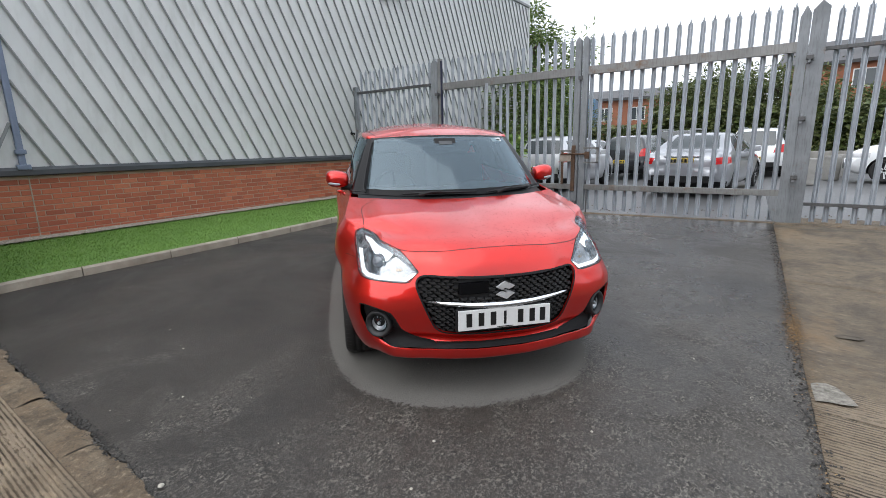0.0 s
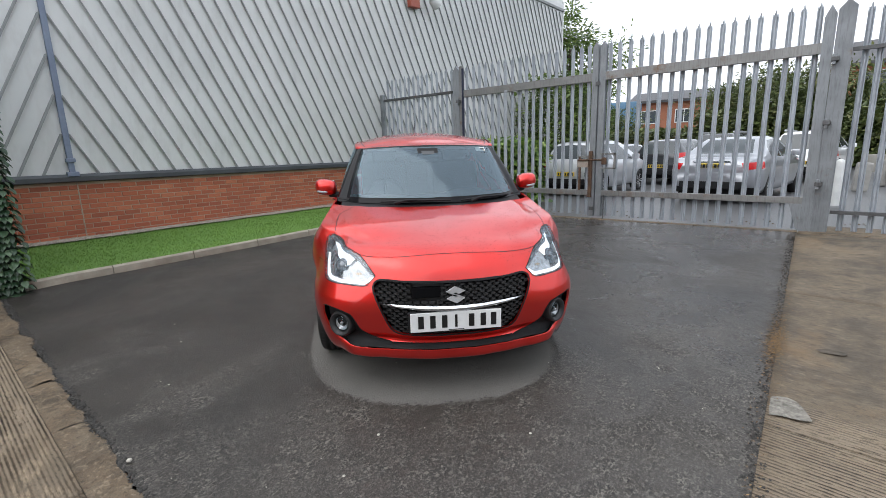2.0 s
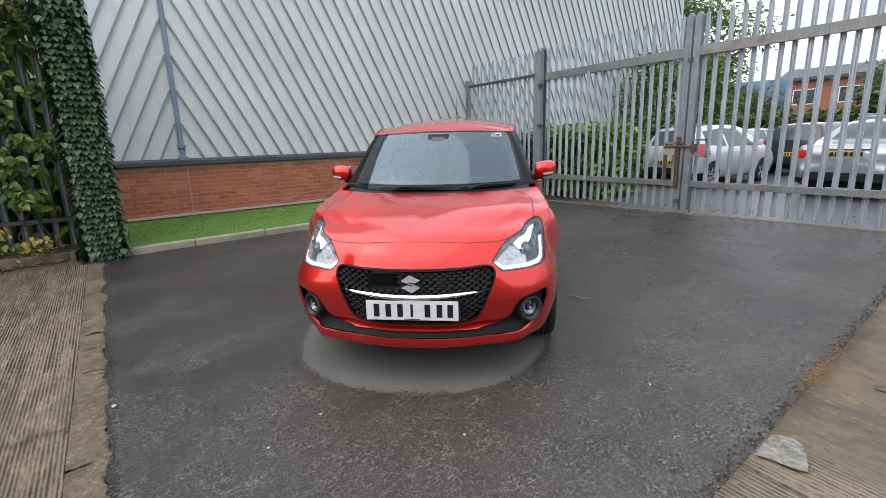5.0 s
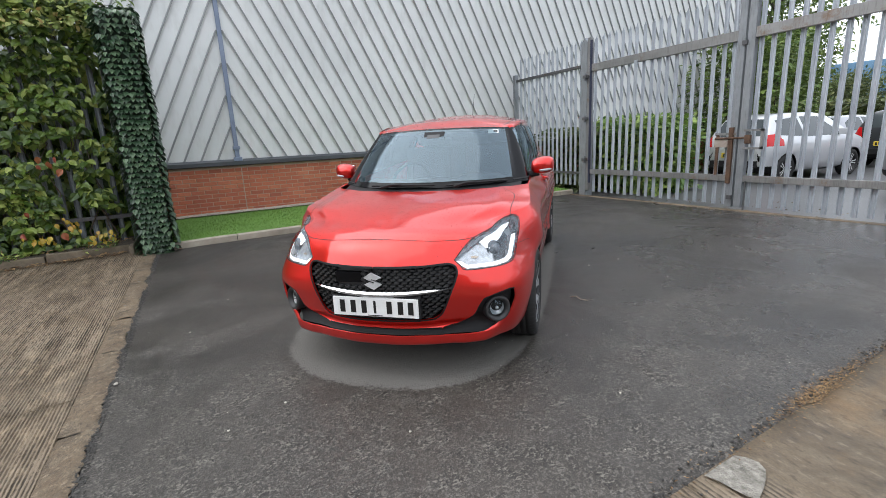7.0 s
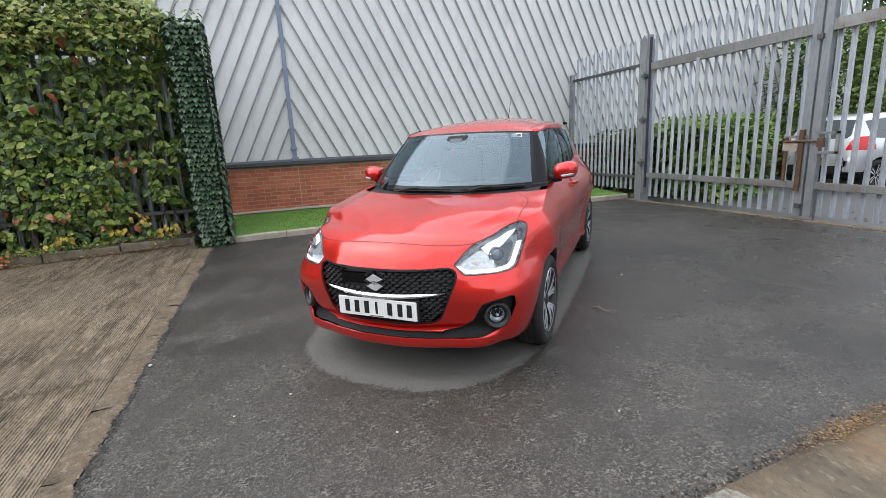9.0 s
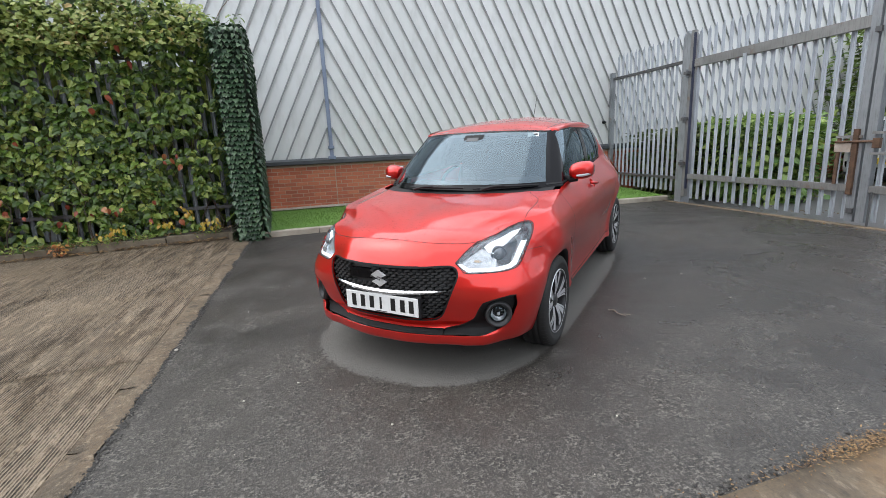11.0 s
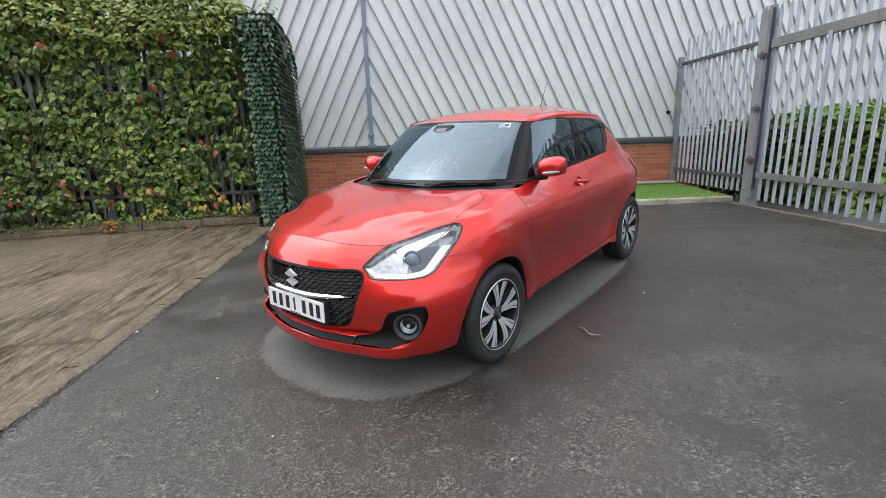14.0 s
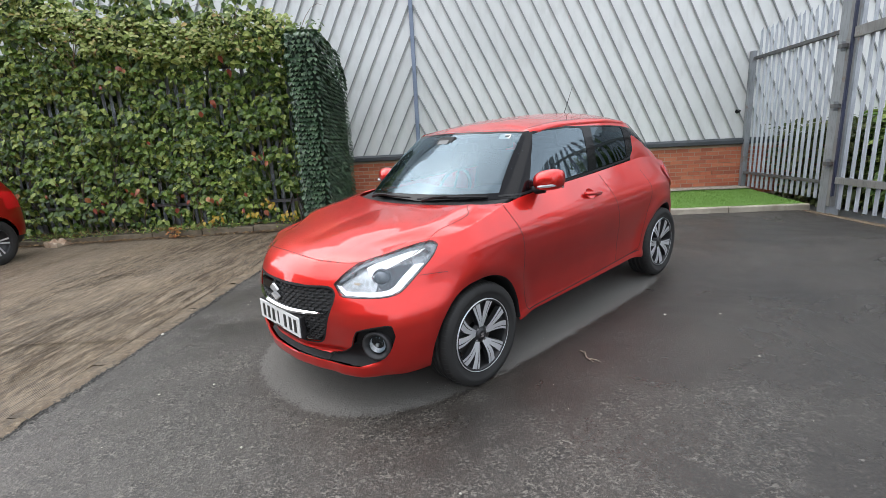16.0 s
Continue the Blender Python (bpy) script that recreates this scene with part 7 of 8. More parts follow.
while z < 0.705:
    x = -0.46 + (0.022 if row % 2 else 0.0)
    while x < 0.46:
        if inside([(abs(a), b) for a, b in GRILLE], abs(x), z) and inside([(abs(a), b) for a, b in GRILLE], abs(x) + 0.012, z) and not (-0.26 < x < -0.07 and 0.6 < z < 0.69):
            q = SKIN.cast((abs(x), -3, z), (0, 1, 0))
            if q is not None:
                y = q.y + 0.014
                slope = (SKIN.cast((abs(x) + 0.01, -3, z), (0, 1, 0)) or q).y - q.y
                sx = 1 if x >= 0 else -1
                f1, f2 = [], []
                for dx, dz in ((-0.017, 0.0), (-0.012, 0.007), (0.012, 0.007), (0.017, 0.0), (0.012, -0.007), (-0.012, -0.007)):
                    yy = y + sx * dx * slope * 100 * 0.01 / 0.01 * 0.9 if abs(slope) < 0.02 else y
                    f1.append(comb.verts.new((x + dx * 0.8, yy, z + dz * 0.75)))
                    f2.append(comb.verts.new((x + dx * 1.2, yy + 0.02, z + dz * 1.3)))
                comb.faces.new(f1)
                bridge(comb, f2, f1)
        x += 0.044
    row += 1
    z += 0.0165
bmesh.ops.recalc_face_normals(comb, faces=comb.faces)
part("grille_mesh", comb, worn("grille_grey", (0.02, 0.02, 0.021), (0.035, 0.035, 0.036), 0.4, bump=0.0), car, "black honeycomb grille mesh")
q = SKIN.cast((0.25, -3, 0.645), (0, 1, 0))
part("radar_cover", boxed(-0.245, -0.08, q.y + 0.004, q.y + 0.03, 0.612, 0.678, 0.008), M_GLOSSBLK, car)
bar = bmesh.new()
rows = []
for x in span(-0.405, 0.405, 40):
    zc = 0.552 + 0.022 * (abs(x) / 0.405) ** 1.6
    h = 0.0165 * (1 - 0.85 * (abs(x) / 0.405) ** 3)
    q = SKIN.cast((min(abs(x), 0.4), -3, zc), (0, 1, 0))
    y = q.y + 0.006
    rows.append([bar.verts.new((x, y + dy, zc + dz)) for dy, dz in ((0.02, h), (0.002, h), (-0.008, h * 0.3), (-0.006, -h * 0.5), (0.004, -h), (0.02, -h))])
for a, b in zip(rows, rows[1:]):
    bridge(bar, a, b)
bmesh.ops.recalc_face_normals(bar, faces=bar.faces)
part("chrome_bar", bar, M_CHROME, car, "bright chrome grille bar", smooth=False)
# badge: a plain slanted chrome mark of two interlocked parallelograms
bd = bmesh.new()
y0 = SKIN.cast((0.0, -3, 0.635), (0, 1, 0)).y - 0.004
for pts in (((0.052, 0.022), (-0.006, 0.05), (-0.052, 0.02), (-0.02, 0.004), (-0.003, 0.014), (0.018, 0.006)), ((-0.052, -0.022), (0.006, -0.05), (0.052, -0.02), (0.02, -0.004), (0.003, -0.014), (-0.018, -0.006)), ((-0.05, 0.018), (-0.03, 0.008), (0.05, -0.018), (0.03, -0.008))):
    f = bd.faces.new([bd.verts.new((x, y0, 0.635 + z)) for x, z in pts])
    r = bmesh.ops.extrude_face_region(bd, geom=[f])
    for v in r["geom"]:
        if isinstance(v, bmesh.types.BMVert):
            v.co.y += 0.012
bmesh.ops.recalc_face_normals(bd, faces=bd.faces)
part("badge", bd, M_ALLOY, car, "slanted chrome badge")
plate = new("number_plate")
plate.parent = car
plate.matrix_basis = pose(0, -0.8, 0.481, -3, 0, 0)
part("plate", boxed(-0.26, 0.26, -0.004, 0.004, -0.056, 0.056, 0.003), M_PLATE, plate, "white plate with dark bars")
part("plate_holder", boxed(-0.27, 0.27, 0.004, 0.03, -0.064, 0.06, 0.006), M_BLACKPL, plate)
for x in (-0.2, -0.133, -0.066, 0.0, 0.088, 0.155, 0.215):
    w = 0.007 if x == 0.0 else 0.0155
    part("bar", boxed(x - w, x + w, -0.006, -0.004, -0.036, 0.038), M_INK, plate)
part("bar", boxed(-0.045, 0.045, -0.006, -0.004, -0.051, -0.047), M_INK, plate)

# lower intake and fog-lamp pockets
panel("lower_intake", lower_bm, M_BLACKPL, car, SKIN, sides=False, offset=-0.03)
panel("fog_pocket", fog_bm, M_BLACKPL, car, SKIN, offset=-0.04)
seam("pocket_rim", (*FOG[:13],), A_FRONT, SKIN, 0.006, M_SEAM)
for sg in (1, -1):
    fl = new("fog_lamp")
    fl.parent = car
    fl.matrix_basis = pose(sg * 0.664, -0.592, 0.42, -4, 0, sg * 32)
    bm = bmesh.new()
    rows = lathe(bm, ((0.06, 0.079), (0.0, 0.078), (-0.012, 0.073), (-0.014, 0.064), (0.012, 0.05), (0.026, 0.044)), 32, "y")
    bmesh.ops.recalc_face_normals(bm, faces=bm.faces)
    part("surround", bm, M_GREYPL, fl, smooth=True)
    bm = bmesh.new()
    rows = lathe(bm, ((0.012, 0.044), (0.02, 0.03), (0.03, 0.004)), 24, "y")
    part("reflector", bm, M_REFLECT, fl, smooth=True)
    bm = bmesh.new()
    rows = lathe(bm, ((0.006, 0.045), (0.001, 0.034), (-0.003, 0.002)), 24, "y")
    part("lens", bm, M_LENS, fl, smooth=True)
    bm = bmesh.new()
    bmesh.ops.create_uvsphere(bm, u_segments=14, v_segments=10, radius=0.011)
    o = part("bulb", bm, M_REFLECT, fl, smooth=True)
    o.matrix_basis = pose(0, 0.01, 0)

# -- headlamps: bowl, bezel, daytime strips, projector, reflector, clear lens
def lamp_copy(poly):
    b = lamp_bm.copy()
    c = cut_out(b, poly, A_CORNER)
    b.free()
    return c


STRIP_LOW = ((-0.143, 0.72), (-0.122, 0.694), (-0.097, 0.675), (0.05, 0.675), (0.15, 0.681), (0.198, 0.695), (0.275, 0.757), (0.318, 0.795), (0.272, 0.8), (0.225, 0.765), (0.17, 0.715), (0.14, 0.702), (0.05, 0.693), (-0.088, 0.694), (-0.118, 0.718))
STRIP_TOP = ((0.02, 0.806), (0.07, 0.83), (0.15, 0.848), (0.24, 0.86), (0.325, 0.866), (0.29, 0.848), (0.215, 0.828), (0.15, 0.808), (0.1, 0.79), (0.06, 0.765), (0.035, 0.775))
STRIP_EDGE = ((-0.13, 0.735), (-0.07, 0.775), (-0.005, 0.814), (0.07, 0.838), (0.145, 0.852), (0.24, 0.864), (0.345, 0.875), (0.375, 0.868), (0.372, 0.845), (0.345, 0.808), (0.3, 0.77), (0.312, 0.788), (0.352, 0.83), (0.35, 0.862), (0.24, 0.854), (0.145, 0.842), (0.06, 0.825), (-0.01, 0.8), (-0.075, 0.76), (-0.12, 0.728))
for sg in (1, -1):
    hl = new("headlamp")
    hl.parent = car

    def lay(name, b, mat, off, label="", rim=0.0):
        if sg < 0:
            c = flipped(b)
            b.free()
            b = c
        return panel(name, b, mat, hl, SKIN, both=False, offset=off, label=label, rim=rim)[0]

    lay("bowl", lamp_copy(LAMP), M_BOWL, -0.045, rim=-0.043)
    lay("reflector", lamp_copy(((-0.14, 0.72), (-0.1, 0.68), (0.06, 0.69), (0.09, 0.78), (0.0, 0.8), (-0.09, 0.75))), M_REFLECT, -0.034, "faceted silver reflector")
    lay("projector_housing", lamp_copy(((0.075, 0.775), (0.13, 0.802), (0.2, 0.818), (0.262, 0.81), (0.235, 0.77), (0.19, 0.735), (0.165, 0.706), (0.1, 0.702), (0.07, 0.73))), M_PROJ, -0.036, "dark grey projector housing")
    lay("indicator", lamp_copy(((-0.056, 0.729), (-0.03, 0.723), (-0.012, 0.731), (-0.03, 0.738), (-0.05, 0.737))), M_AMBER, -0.026)
    lay("bezel", lamp_copy(STRIP_EDGE), M_BEZEL, -0.01, "smoked grey lamp bezel")
    lay("running_light", lamp_copy(STRIP_LOW), M_DRL, -0.014, "lit white daytime running strip")
    lay("upper_strip", lamp_copy(STRIP_TOP), M_DRL, -0.02, "lit white upper lamp blade")
    o = lay("lens", lamp_copy(LAMP), M_LENS, 0.0, "clear headlamp lens")
    o.visible_shadow = False
    c = SKIN.cast(Vector((0.7071, 0.7071, 0)) * 0.13 + Vector((2.121, -2.121, 0.752)), (-0.7071, 0.7071, 0))
    n = SKIN.normal(c)
    bm = bmesh.new()
    rows = lathe(bm, ((0.03, 0.046), (0.0, 0.047), (-0.005, 0.043), (0.003, 0.039), (-0.006, 0.033), (-0.015, 0.021), (-0.019, 0.002)), 28, "y")
    bmesh.ops.recalc_face_normals(bm, faces=bm.faces)
    o = part("projector", bm, M_PLENS, hl, smooth=True)
    o.matrix_basis = pose(sg * (c.x - n.x * 0.036 - 0.02), c.y - n.y * 0.036 - 0.02, c.z - 0.004, 0, 0, sg * 40)
    seam("lamp_gap", (*LAMP, LAMP[0]), A_CORNER, SKIN, 0.005, parent=hl, sides=(sg,))
lamp_bm.free()

# -- door mirrors and handles
for sg in (1, -1):
    mi = new("door_mirror")
    mi.parent = car
    bm = bmesh.new()
    rings = []
    for k, (x, s) in enumerate(((0.755, 0.5), (0.768, 0.76), (0.803, 0.95), (0.85, 1.0), (0.888, 0.93), (0.912, 0.74), (0.923, 0.42))):
        rg = []
        for i in range(20):
            a = i * math.tau / 20
            cy, cz = math.cos(a), math.sin(a)
            yy = 0.665 + (0.03 * (x - 0.755) / 0.16) + s * (0.085 if cy < 0 else 0.05) * math.copysign(abs(cy) ** 0.75, cy)
            zz = 1.076 + 0.012 * (x - 0.755) / 0.16 + s * (0.066 if cz > 0 else 0.064) * math.copysign(abs(cz) ** 0.8, cz)
            rg.append(bm.verts.new((sg * x, yy, zz)))
        rings.append(rg)
    for a, b in zip(rings, rings[1:]):
        bridge(bm, a, b)
    bm.faces.new(rings[0]), bm.faces.new(rings[-1][::-1])
    bmesh.ops.recalc_face_normals(bm, faces=bm.faces)
    part("shell", bm, M_RED, mi, smooth=True)
    bm = boxed(*sorted((sg * 0.77, sg * 0.91)), 0.708, 0.725, 1.028, 1.13, 0.006)
    part("mirror_glass", bm, M_CHROME, mi)
    bm = bmesh.new()
    pipe(bm, [(sg * 0.67, 0.635, 1.015), (sg * 0.73, 0.648, 1.018), (sg * 0.81, 0.66, 1.03)], [0.03, 0.026, 0.028], 10)
    part("foot", bm, M_BLACKPL, mi, smooth=True)
    bm = bmesh.new()
    pts = [(sg * (0.82 + 0.096 * t), 0.581 + 0.105 * t**3 - 0.005, 1.052 + 0.006 * t) for t in span(0, 1, 8)]
    pipe(bm, pts, [0.006, 0.009, 0.01, 0.01, 0.01, 0.01, 0.009, 0.008, 0.004], 6)
    part("indicator", bm, M_REPEATER, mi, "pale repeater strip")
    for y, z in ((1.22, 0.913),):
        hd = new("door_handle")
        hd.parent = car
        q = SKIN.cast((3, y, z), (-1, 0, 0))
        bm = bmesh.new()
        pts = [(sg * (q.x + 0.006 + 0.026 * math.sin(math.pi * t) ** 0.6), y - 0.105 + 0.21 * t, z + 0.012 - 0.024 * t) for t in span(0, 1, 10)]
        pipe(bm, pts, [0.01, 0.013, 0.014, 0.0145, 0.0145, 0.0145, 0.0145, 0.0145, 0.014, 0.013, 0.01], 10)
        part("grip", bm, M_RED, hd, smooth=True)
        bm = cup_bm.copy()
        bmesh.ops.subdivide_edges(bm, edges=bm.edges, cuts=2, use_grid_fill=True)
        for v in bm.verts:
            k = ((v.co.y - 1.2) / 0.05) ** 2 + ((v.co.z - 0.914) / 0.036) ** 2
            v.co.x = sg * (v.co.x - 0.024 * max(0.0, 1 - k) ** 0.6)
        bmesh.ops.recalc_face_normals(bm, faces=bm.faces)
        part("recess", bm, M_RED, hd, smooth=True)
bm = bmesh.new()
rod(bm, (0, 2.12, 1.46), (0, 2.27, 1.7), 0.004, 0.002, 6)
part("aerial", bm, M_BLACKPL, car)
# tail lamps
for sg in (1, -1):
    bm = bmesh.new()
    rows = []
    for z in span(0.76, 0.955, 10):
        row = []
        for y in span(2.44 + 0.12 * abs(z - 0.9) / 0.2, 2.72, 10):
            q = SKIN.cast((3, y, z), (-1, 0, 0)) or Vector((0.76, y, z))
            n = SKIN.normal(q)
            q = q + n * 0.008
            row.append(bm.verts.new((sg * q.x, q.y, q.z)))
        rows.append(row)
    for a, b in zip(rows, rows[1:]):
        for i in range(10):
            bm.faces.new((a[i], a[i + 1], b[i + 1], b[i]))
    bmesh.ops.recalc_face_normals(bm, faces=bm.faces)
    part("tail_lamp", bm, M_REDLAMP, car, "red wrap-round tail lamp", smooth=True)

# -- cabin
part("cabin_floor", boxed(-0.66, 0.66, 0.3, 2.6, 0.4, 0.46), M_INSIDE, car)
bm = bmesh.new()
rows = []
for y, z in ((0.3, 0.93), (0.42, 0.985), (0.75, 0.99), (0.88, 0.96), (0.9, 0.7)):
    rows.append([bm.verts.new((x, y + 0.12 * (abs(x) / 0.66) ** 2, z + (0.03 if 0.15 < x < 0.5 and 0.7 < y < 0.89 else 0))) for x in span(-0.66, 0.66, 20)])
for a, b in zip(rows, rows[1:]):
    for i in range(20):
        bm.faces.new((a[i], a[i + 1], b[i + 1], b[i]))
bmesh.ops.recalc_face_normals(bm, faces=bm.faces)
part("dashboard", bm, M_DASH, car, smooth=True)
bm = bmesh.new()
for i in range(28):
    a0, a1 = i * math.tau / 28, (i + 1) * math.tau / 28
    rod(bm, (-0.36 + 0.18 * math.cos(a0), 0.18 * math.sin(a0), 0), (-0.36 + 0.18 * math.cos(a1), 0.18 * math.sin(a1), 0), 0.015, n=6, caps=False)
rod(bm, (-0.36, -0.17, 0), (-0.36, 0.17, 0), 0.012), rod(bm, (-0.53, 0, 0), (-0.19, 0, 0), 0.012)
o = part("steering_wheel", bm, M_INSIDE, car)
o.matrix_basis = pose(0, 1.0, 0.93, 65, 0, 0)
for x, y in ((-0.36, 1.35), (0.36, 1.35), (-0.36, 2.05), (0.36, 2.05)):
    st = new("seat")
    st.parent = car
    part("cushion", boxed(x - 0.24, x + 0.24, y - 0.4, y + 0.1, 0.46, 0.66, 0.06), M_INSIDE, st, smooth=True)
    o = part("backrest", boxed(-0.23, 0.23, -0.07, 0.07, 0.0, 0.62, 0.06), M_INSIDE, st, smooth=True)
    o.matrix_basis = pose(x, y + 0.1, 0.6, -16, 0, 0)
    o = part("headrest", boxed(-0.12, 0.12, -0.045, 0.045, 0.0, 0.17, 0.04), M_INSIDE, st, smooth=True)
    o.matrix_basis = pose(x, y + 0.29, 1.21 if y < 1.8 else 1.1, -10, 0, 0)
part("rear_bulkhead", boxed(-0.55, 0.55, 2.3, 2.35, 0.45, 1.25), M_INSIDE, car)
bm = boxed(-0.11, 0.11, -0.02, 0.015, -0.035, 0.035, 0.012)
o = part("rear_view_mirror", bm, M_BLACKPL, car)
o.matrix_basis = pose(-0.03, 0.86, 1.28, 0, 0, -8)
part("headlining", boxed(-0.5, 0.5, 0.95, 2.2, 1.35, 1.36), worn("grey_headlining", (0.3, 0.3, 0.29), (0.38, 0.38, 0.37), 0.9), car)


# -- wheels
def wheel(x, y, sg, turn):
    w = new("wheel")
    w.parent = car
    w.matrix_basis = pose(sg * x, y, TYRE_R, turn, 0, 0 if sg > 0 else 180)
    # local x points outwards
    bm = bmesh.new()
    R = TYRE_R
    prof = ((-0.092, 0.215), (-0.1, 0.25), (-0.096, 0.28), (-0.082, R - 0.006), (-0.06, R - 0.001), (-0.045, R), (-0.042, R - 0.007), (-0.034, R - 0.007), (-0.031, R), (-0.006, R), (-0.004, R - 0.007), (0.004, R - 0.007), (0.006, R), (0.031, R), (0.034, R - 0.007), (0.042, R - 0.007), (0.045, R), (0.06, R - 0.001), (0.082, R - 0.006), (0.094, 0.284), (0.1, 0.262), (0.1, 0.248), (0.098, 0.246), (0.096, 0.232), (0.088, 0.218), (0.084, 0.208), (0.07, 0.203))
    lathe(bm, prof, 72)
    bmesh.ops.recalc_face_normals(bm, faces=bm.faces)
    part("tyre", bm, M_TYRE, w, smooth=True)
    bm = bmesh.new()
    for i in range(58):
        a = i * math.tau / 58
        for s in (1, -1):
            c, sn = math.cos(a + (0.02 if s < 0 else 0)), math.sin(a + (0.02 if s < 0 else 0))
            u = Vector((0, -sn, c)) * 0.0028
            vs = []
            for xx, rr in ((0.062, R + 0.0006), (0.084, R - 0.0062), (0.09, 0.29)):
                p = Vector((s * xx, rr * c, rr * sn))
                vs.append([bm.verts.new(p - u), bm.verts.new(p + u)])
            for q0, q1 in zip(vs, vs[1:]):
                bm.faces.new((q0[0], q0[1], q1[1], q1[0]))
    tagged(part("tread_pattern", bm, M_INK, w), kind="stuff")
    bm = bmesh.new()
    lathe(bm, ((0.088, 0.213), (0.094, 0.206), (0.09, 0.197), (0.07, 0.192), (-0.06, 0.18)), 64)
    bmesh.ops.recalc_face_normals(bm, faces=bm.faces)
    part("rim", bm, M_ALLOY_D, w, smooth=True)
    bm = bmesh.new()
    lathe(bm, ((0.0885, 0.2125), (0.0945, 0.2105), (0.094, 0.2075), (0.0875, 0.2065)), 64)
    bmesh.ops.recalc_face_normals(bm, faces=bm.faces)
    part("rim_lip", bm, M_ALLOY, w, smooth=True)
    first = {}
    for i in range(5):
        base = i * math.tau / 5
        for nm, a0, a1, wd0, wd1, tw in (("spoke", 0.14, 0.33, 0.011, 0.03, 0.06), ("spoke", -0.16, -0.27, 0.011, 0.028, 0.07)):
            key = (a0,)
            if key not in first:
                bm = bmesh.new()
                rows = []
                for t in span(0, 1, 8):
                    r = 0.045 + (0.2 - 0.045) * t
                    a = a0 * 0.9 + (a1 - a0) * t + tw * math.sin(math.pi * t)
                    hw = wd0 + (wd1 - wd0) * t
                    c = Vector((0, math.cos(a), math.sin(a)))
                    u = Vector((0, -math.sin(a), math.cos(a)))
                    h = 0.07 + 0.018 * t + 0.006 * math.sin(math.pi * t)
                    p = c * r
                    rows.append([bm.verts.new(p + u * s + Vector((xx, 0, 0))) for s, xx in ((-hw - 0.004, h - 0.03), (-hw, h - 0.001), (hw, h), (hw + 0.004, h - 0.03))])
                for a, b in zip(rows, rows[1:]):
                    for k in range(3):
                        f = bm.faces.new((a[k], a[k + 1], b[k + 1], b[k]))
                        f.material_index = 0 if k == 1 else 1
                bmesh.ops.recalc_face_normals(bm, faces=bm.faces)
                first[key] = part(nm, bm, [M_ALLOY, M_ALLOY_D], w)
                first[key].matrix_basis = pose(0, 0, 0, math.degrees(base), 0, 0)
                # the dark slot that splits the blade towards the rim
                bm = bmesh.new()
                rows = []
                for t in span(0.3, 0.97, 6):
                    r = 0.045 + (0.2 - 0.045) * t
                    a = a0 * 0.9 + (a1 - a0) * t + tw * math.sin(math.pi * t)
                    hw = wd0 + (wd1 - wd0) * t
                    c = Vector((0.0715 + 0.018 * t + 0.006 * math.sin(math.pi * t), math.cos(a) * r, math.sin(a) * r))
                    u = Vector((0, -math.sin(a), math.cos(a)))
                    k = 0.001 + 0.0035 * (t - 0.3)
                    rows.append([bm.verts.new(c + u * (math.copysign(hw * 0.3, a0) + q)) for q in (-k, k)])
                for a, b in zip(rows, rows[1:]):
                    bm.faces.new((a[0], a[1], b[1], b[0]))
                bmesh.ops.recalc_face_normals(bm, faces=bm.faces)
                first[key, "slot"] = part("spoke_slot", bm, M_ALLOY_D, w)
                first[key, "slot"].matrix_basis = pose(0, 0, 0, math.degrees(base), 0, 0)
            else:
                again(first[key], nm, pose(0, 0, 0, math.degrees(base), 0, 0), w)
                again(first[key, "slot"], "spoke_slot", pose(0, 0, 0, math.degrees(base), 0, 0), w)
        bm = bmesh.new()
        rows = []
        for t in span(0, 1, 5):
            r = 0.05 + 0.146 * t
            hw = 0.012 + 0.022 * t
            rows.append([bm.verts.new((0.052 + 0.016 * t, r * math.cos(-0.02) + 0, s)) for s in (-hw, hw)])
        for a, b in zip(rows, rows[1:]):
            bm.faces.new((a[0], a[1], b[1], b[0]))
        if "web" not in first:
            first["web"] = part("spoke_web", bm, M_ALLOY_D, w)
            first["web"].matrix_basis = pose(0, 0, 0, math.degrees(base + 0.02), 0, 0)
        else:
            bm.free()
            again(first["web"], "spoke_web", pose(0, 0, 0, math.degrees(base + 0.02), 0, 0), w)
    bm = bmesh.new()
    rows = lathe(bm, ((0.045, 0.062), (0.062, 0.055), (0.07, 0.034), (0.079, 0.03), (0.081, 0.024)), 32)
    bm.faces.new(rows[-1])
    bmesh.ops.recalc_face_normals(bm, faces=bm.faces)
    part("hub", bm, M_ALLOY_D, w, smooth=True)
    bm = bmesh.new()
    for s in (1, -1):
        vs = [bm.verts.new((0.0825, s * a, s * b)) for a, b in ((0.016, 0.004), (-0.002, 0.015), (-0.016, 0.006), (0.002, 0.001))]
        bm.faces.new(vs)
    part("centre_mark", bm, M_CHROME, w)
    for i in range(4):
        a = i * math.tau / 4 + 0.4
        bm = bmesh.new()
        rod(bm, (0.05, 0.046 * math.cos(a), 0.046 * math.sin(a)), (0.072, 0.046 * math.cos(a), 0.046 * math.sin(a)), 0.008, n=6)
        part("wheel_nut", bm, M_CHROME, w)
    bm = bmesh.new()
    rows = lathe(bm, ((0.0, 0.14), (0.012, 0.14), (0.012, 0.06)), 40)
    part("brake_disc", bm, worn("brake_steel", (0.12, 0.115, 0.11), (0.2, 0.19, 0.18), 0.4, 0.7) if "brake_steel" not in bpy.data.materials else bpy.data.materials["brake_steel"], w, smooth=False)
    return w


for x, y, sg, turn in ((0.752, 0.0, 1, 12), (0.735, WB, 1, 40), (0.752, 0.0, -1, 0), (0.735, WB, -1, 25)):
    wheel(x, y, sg, turn)

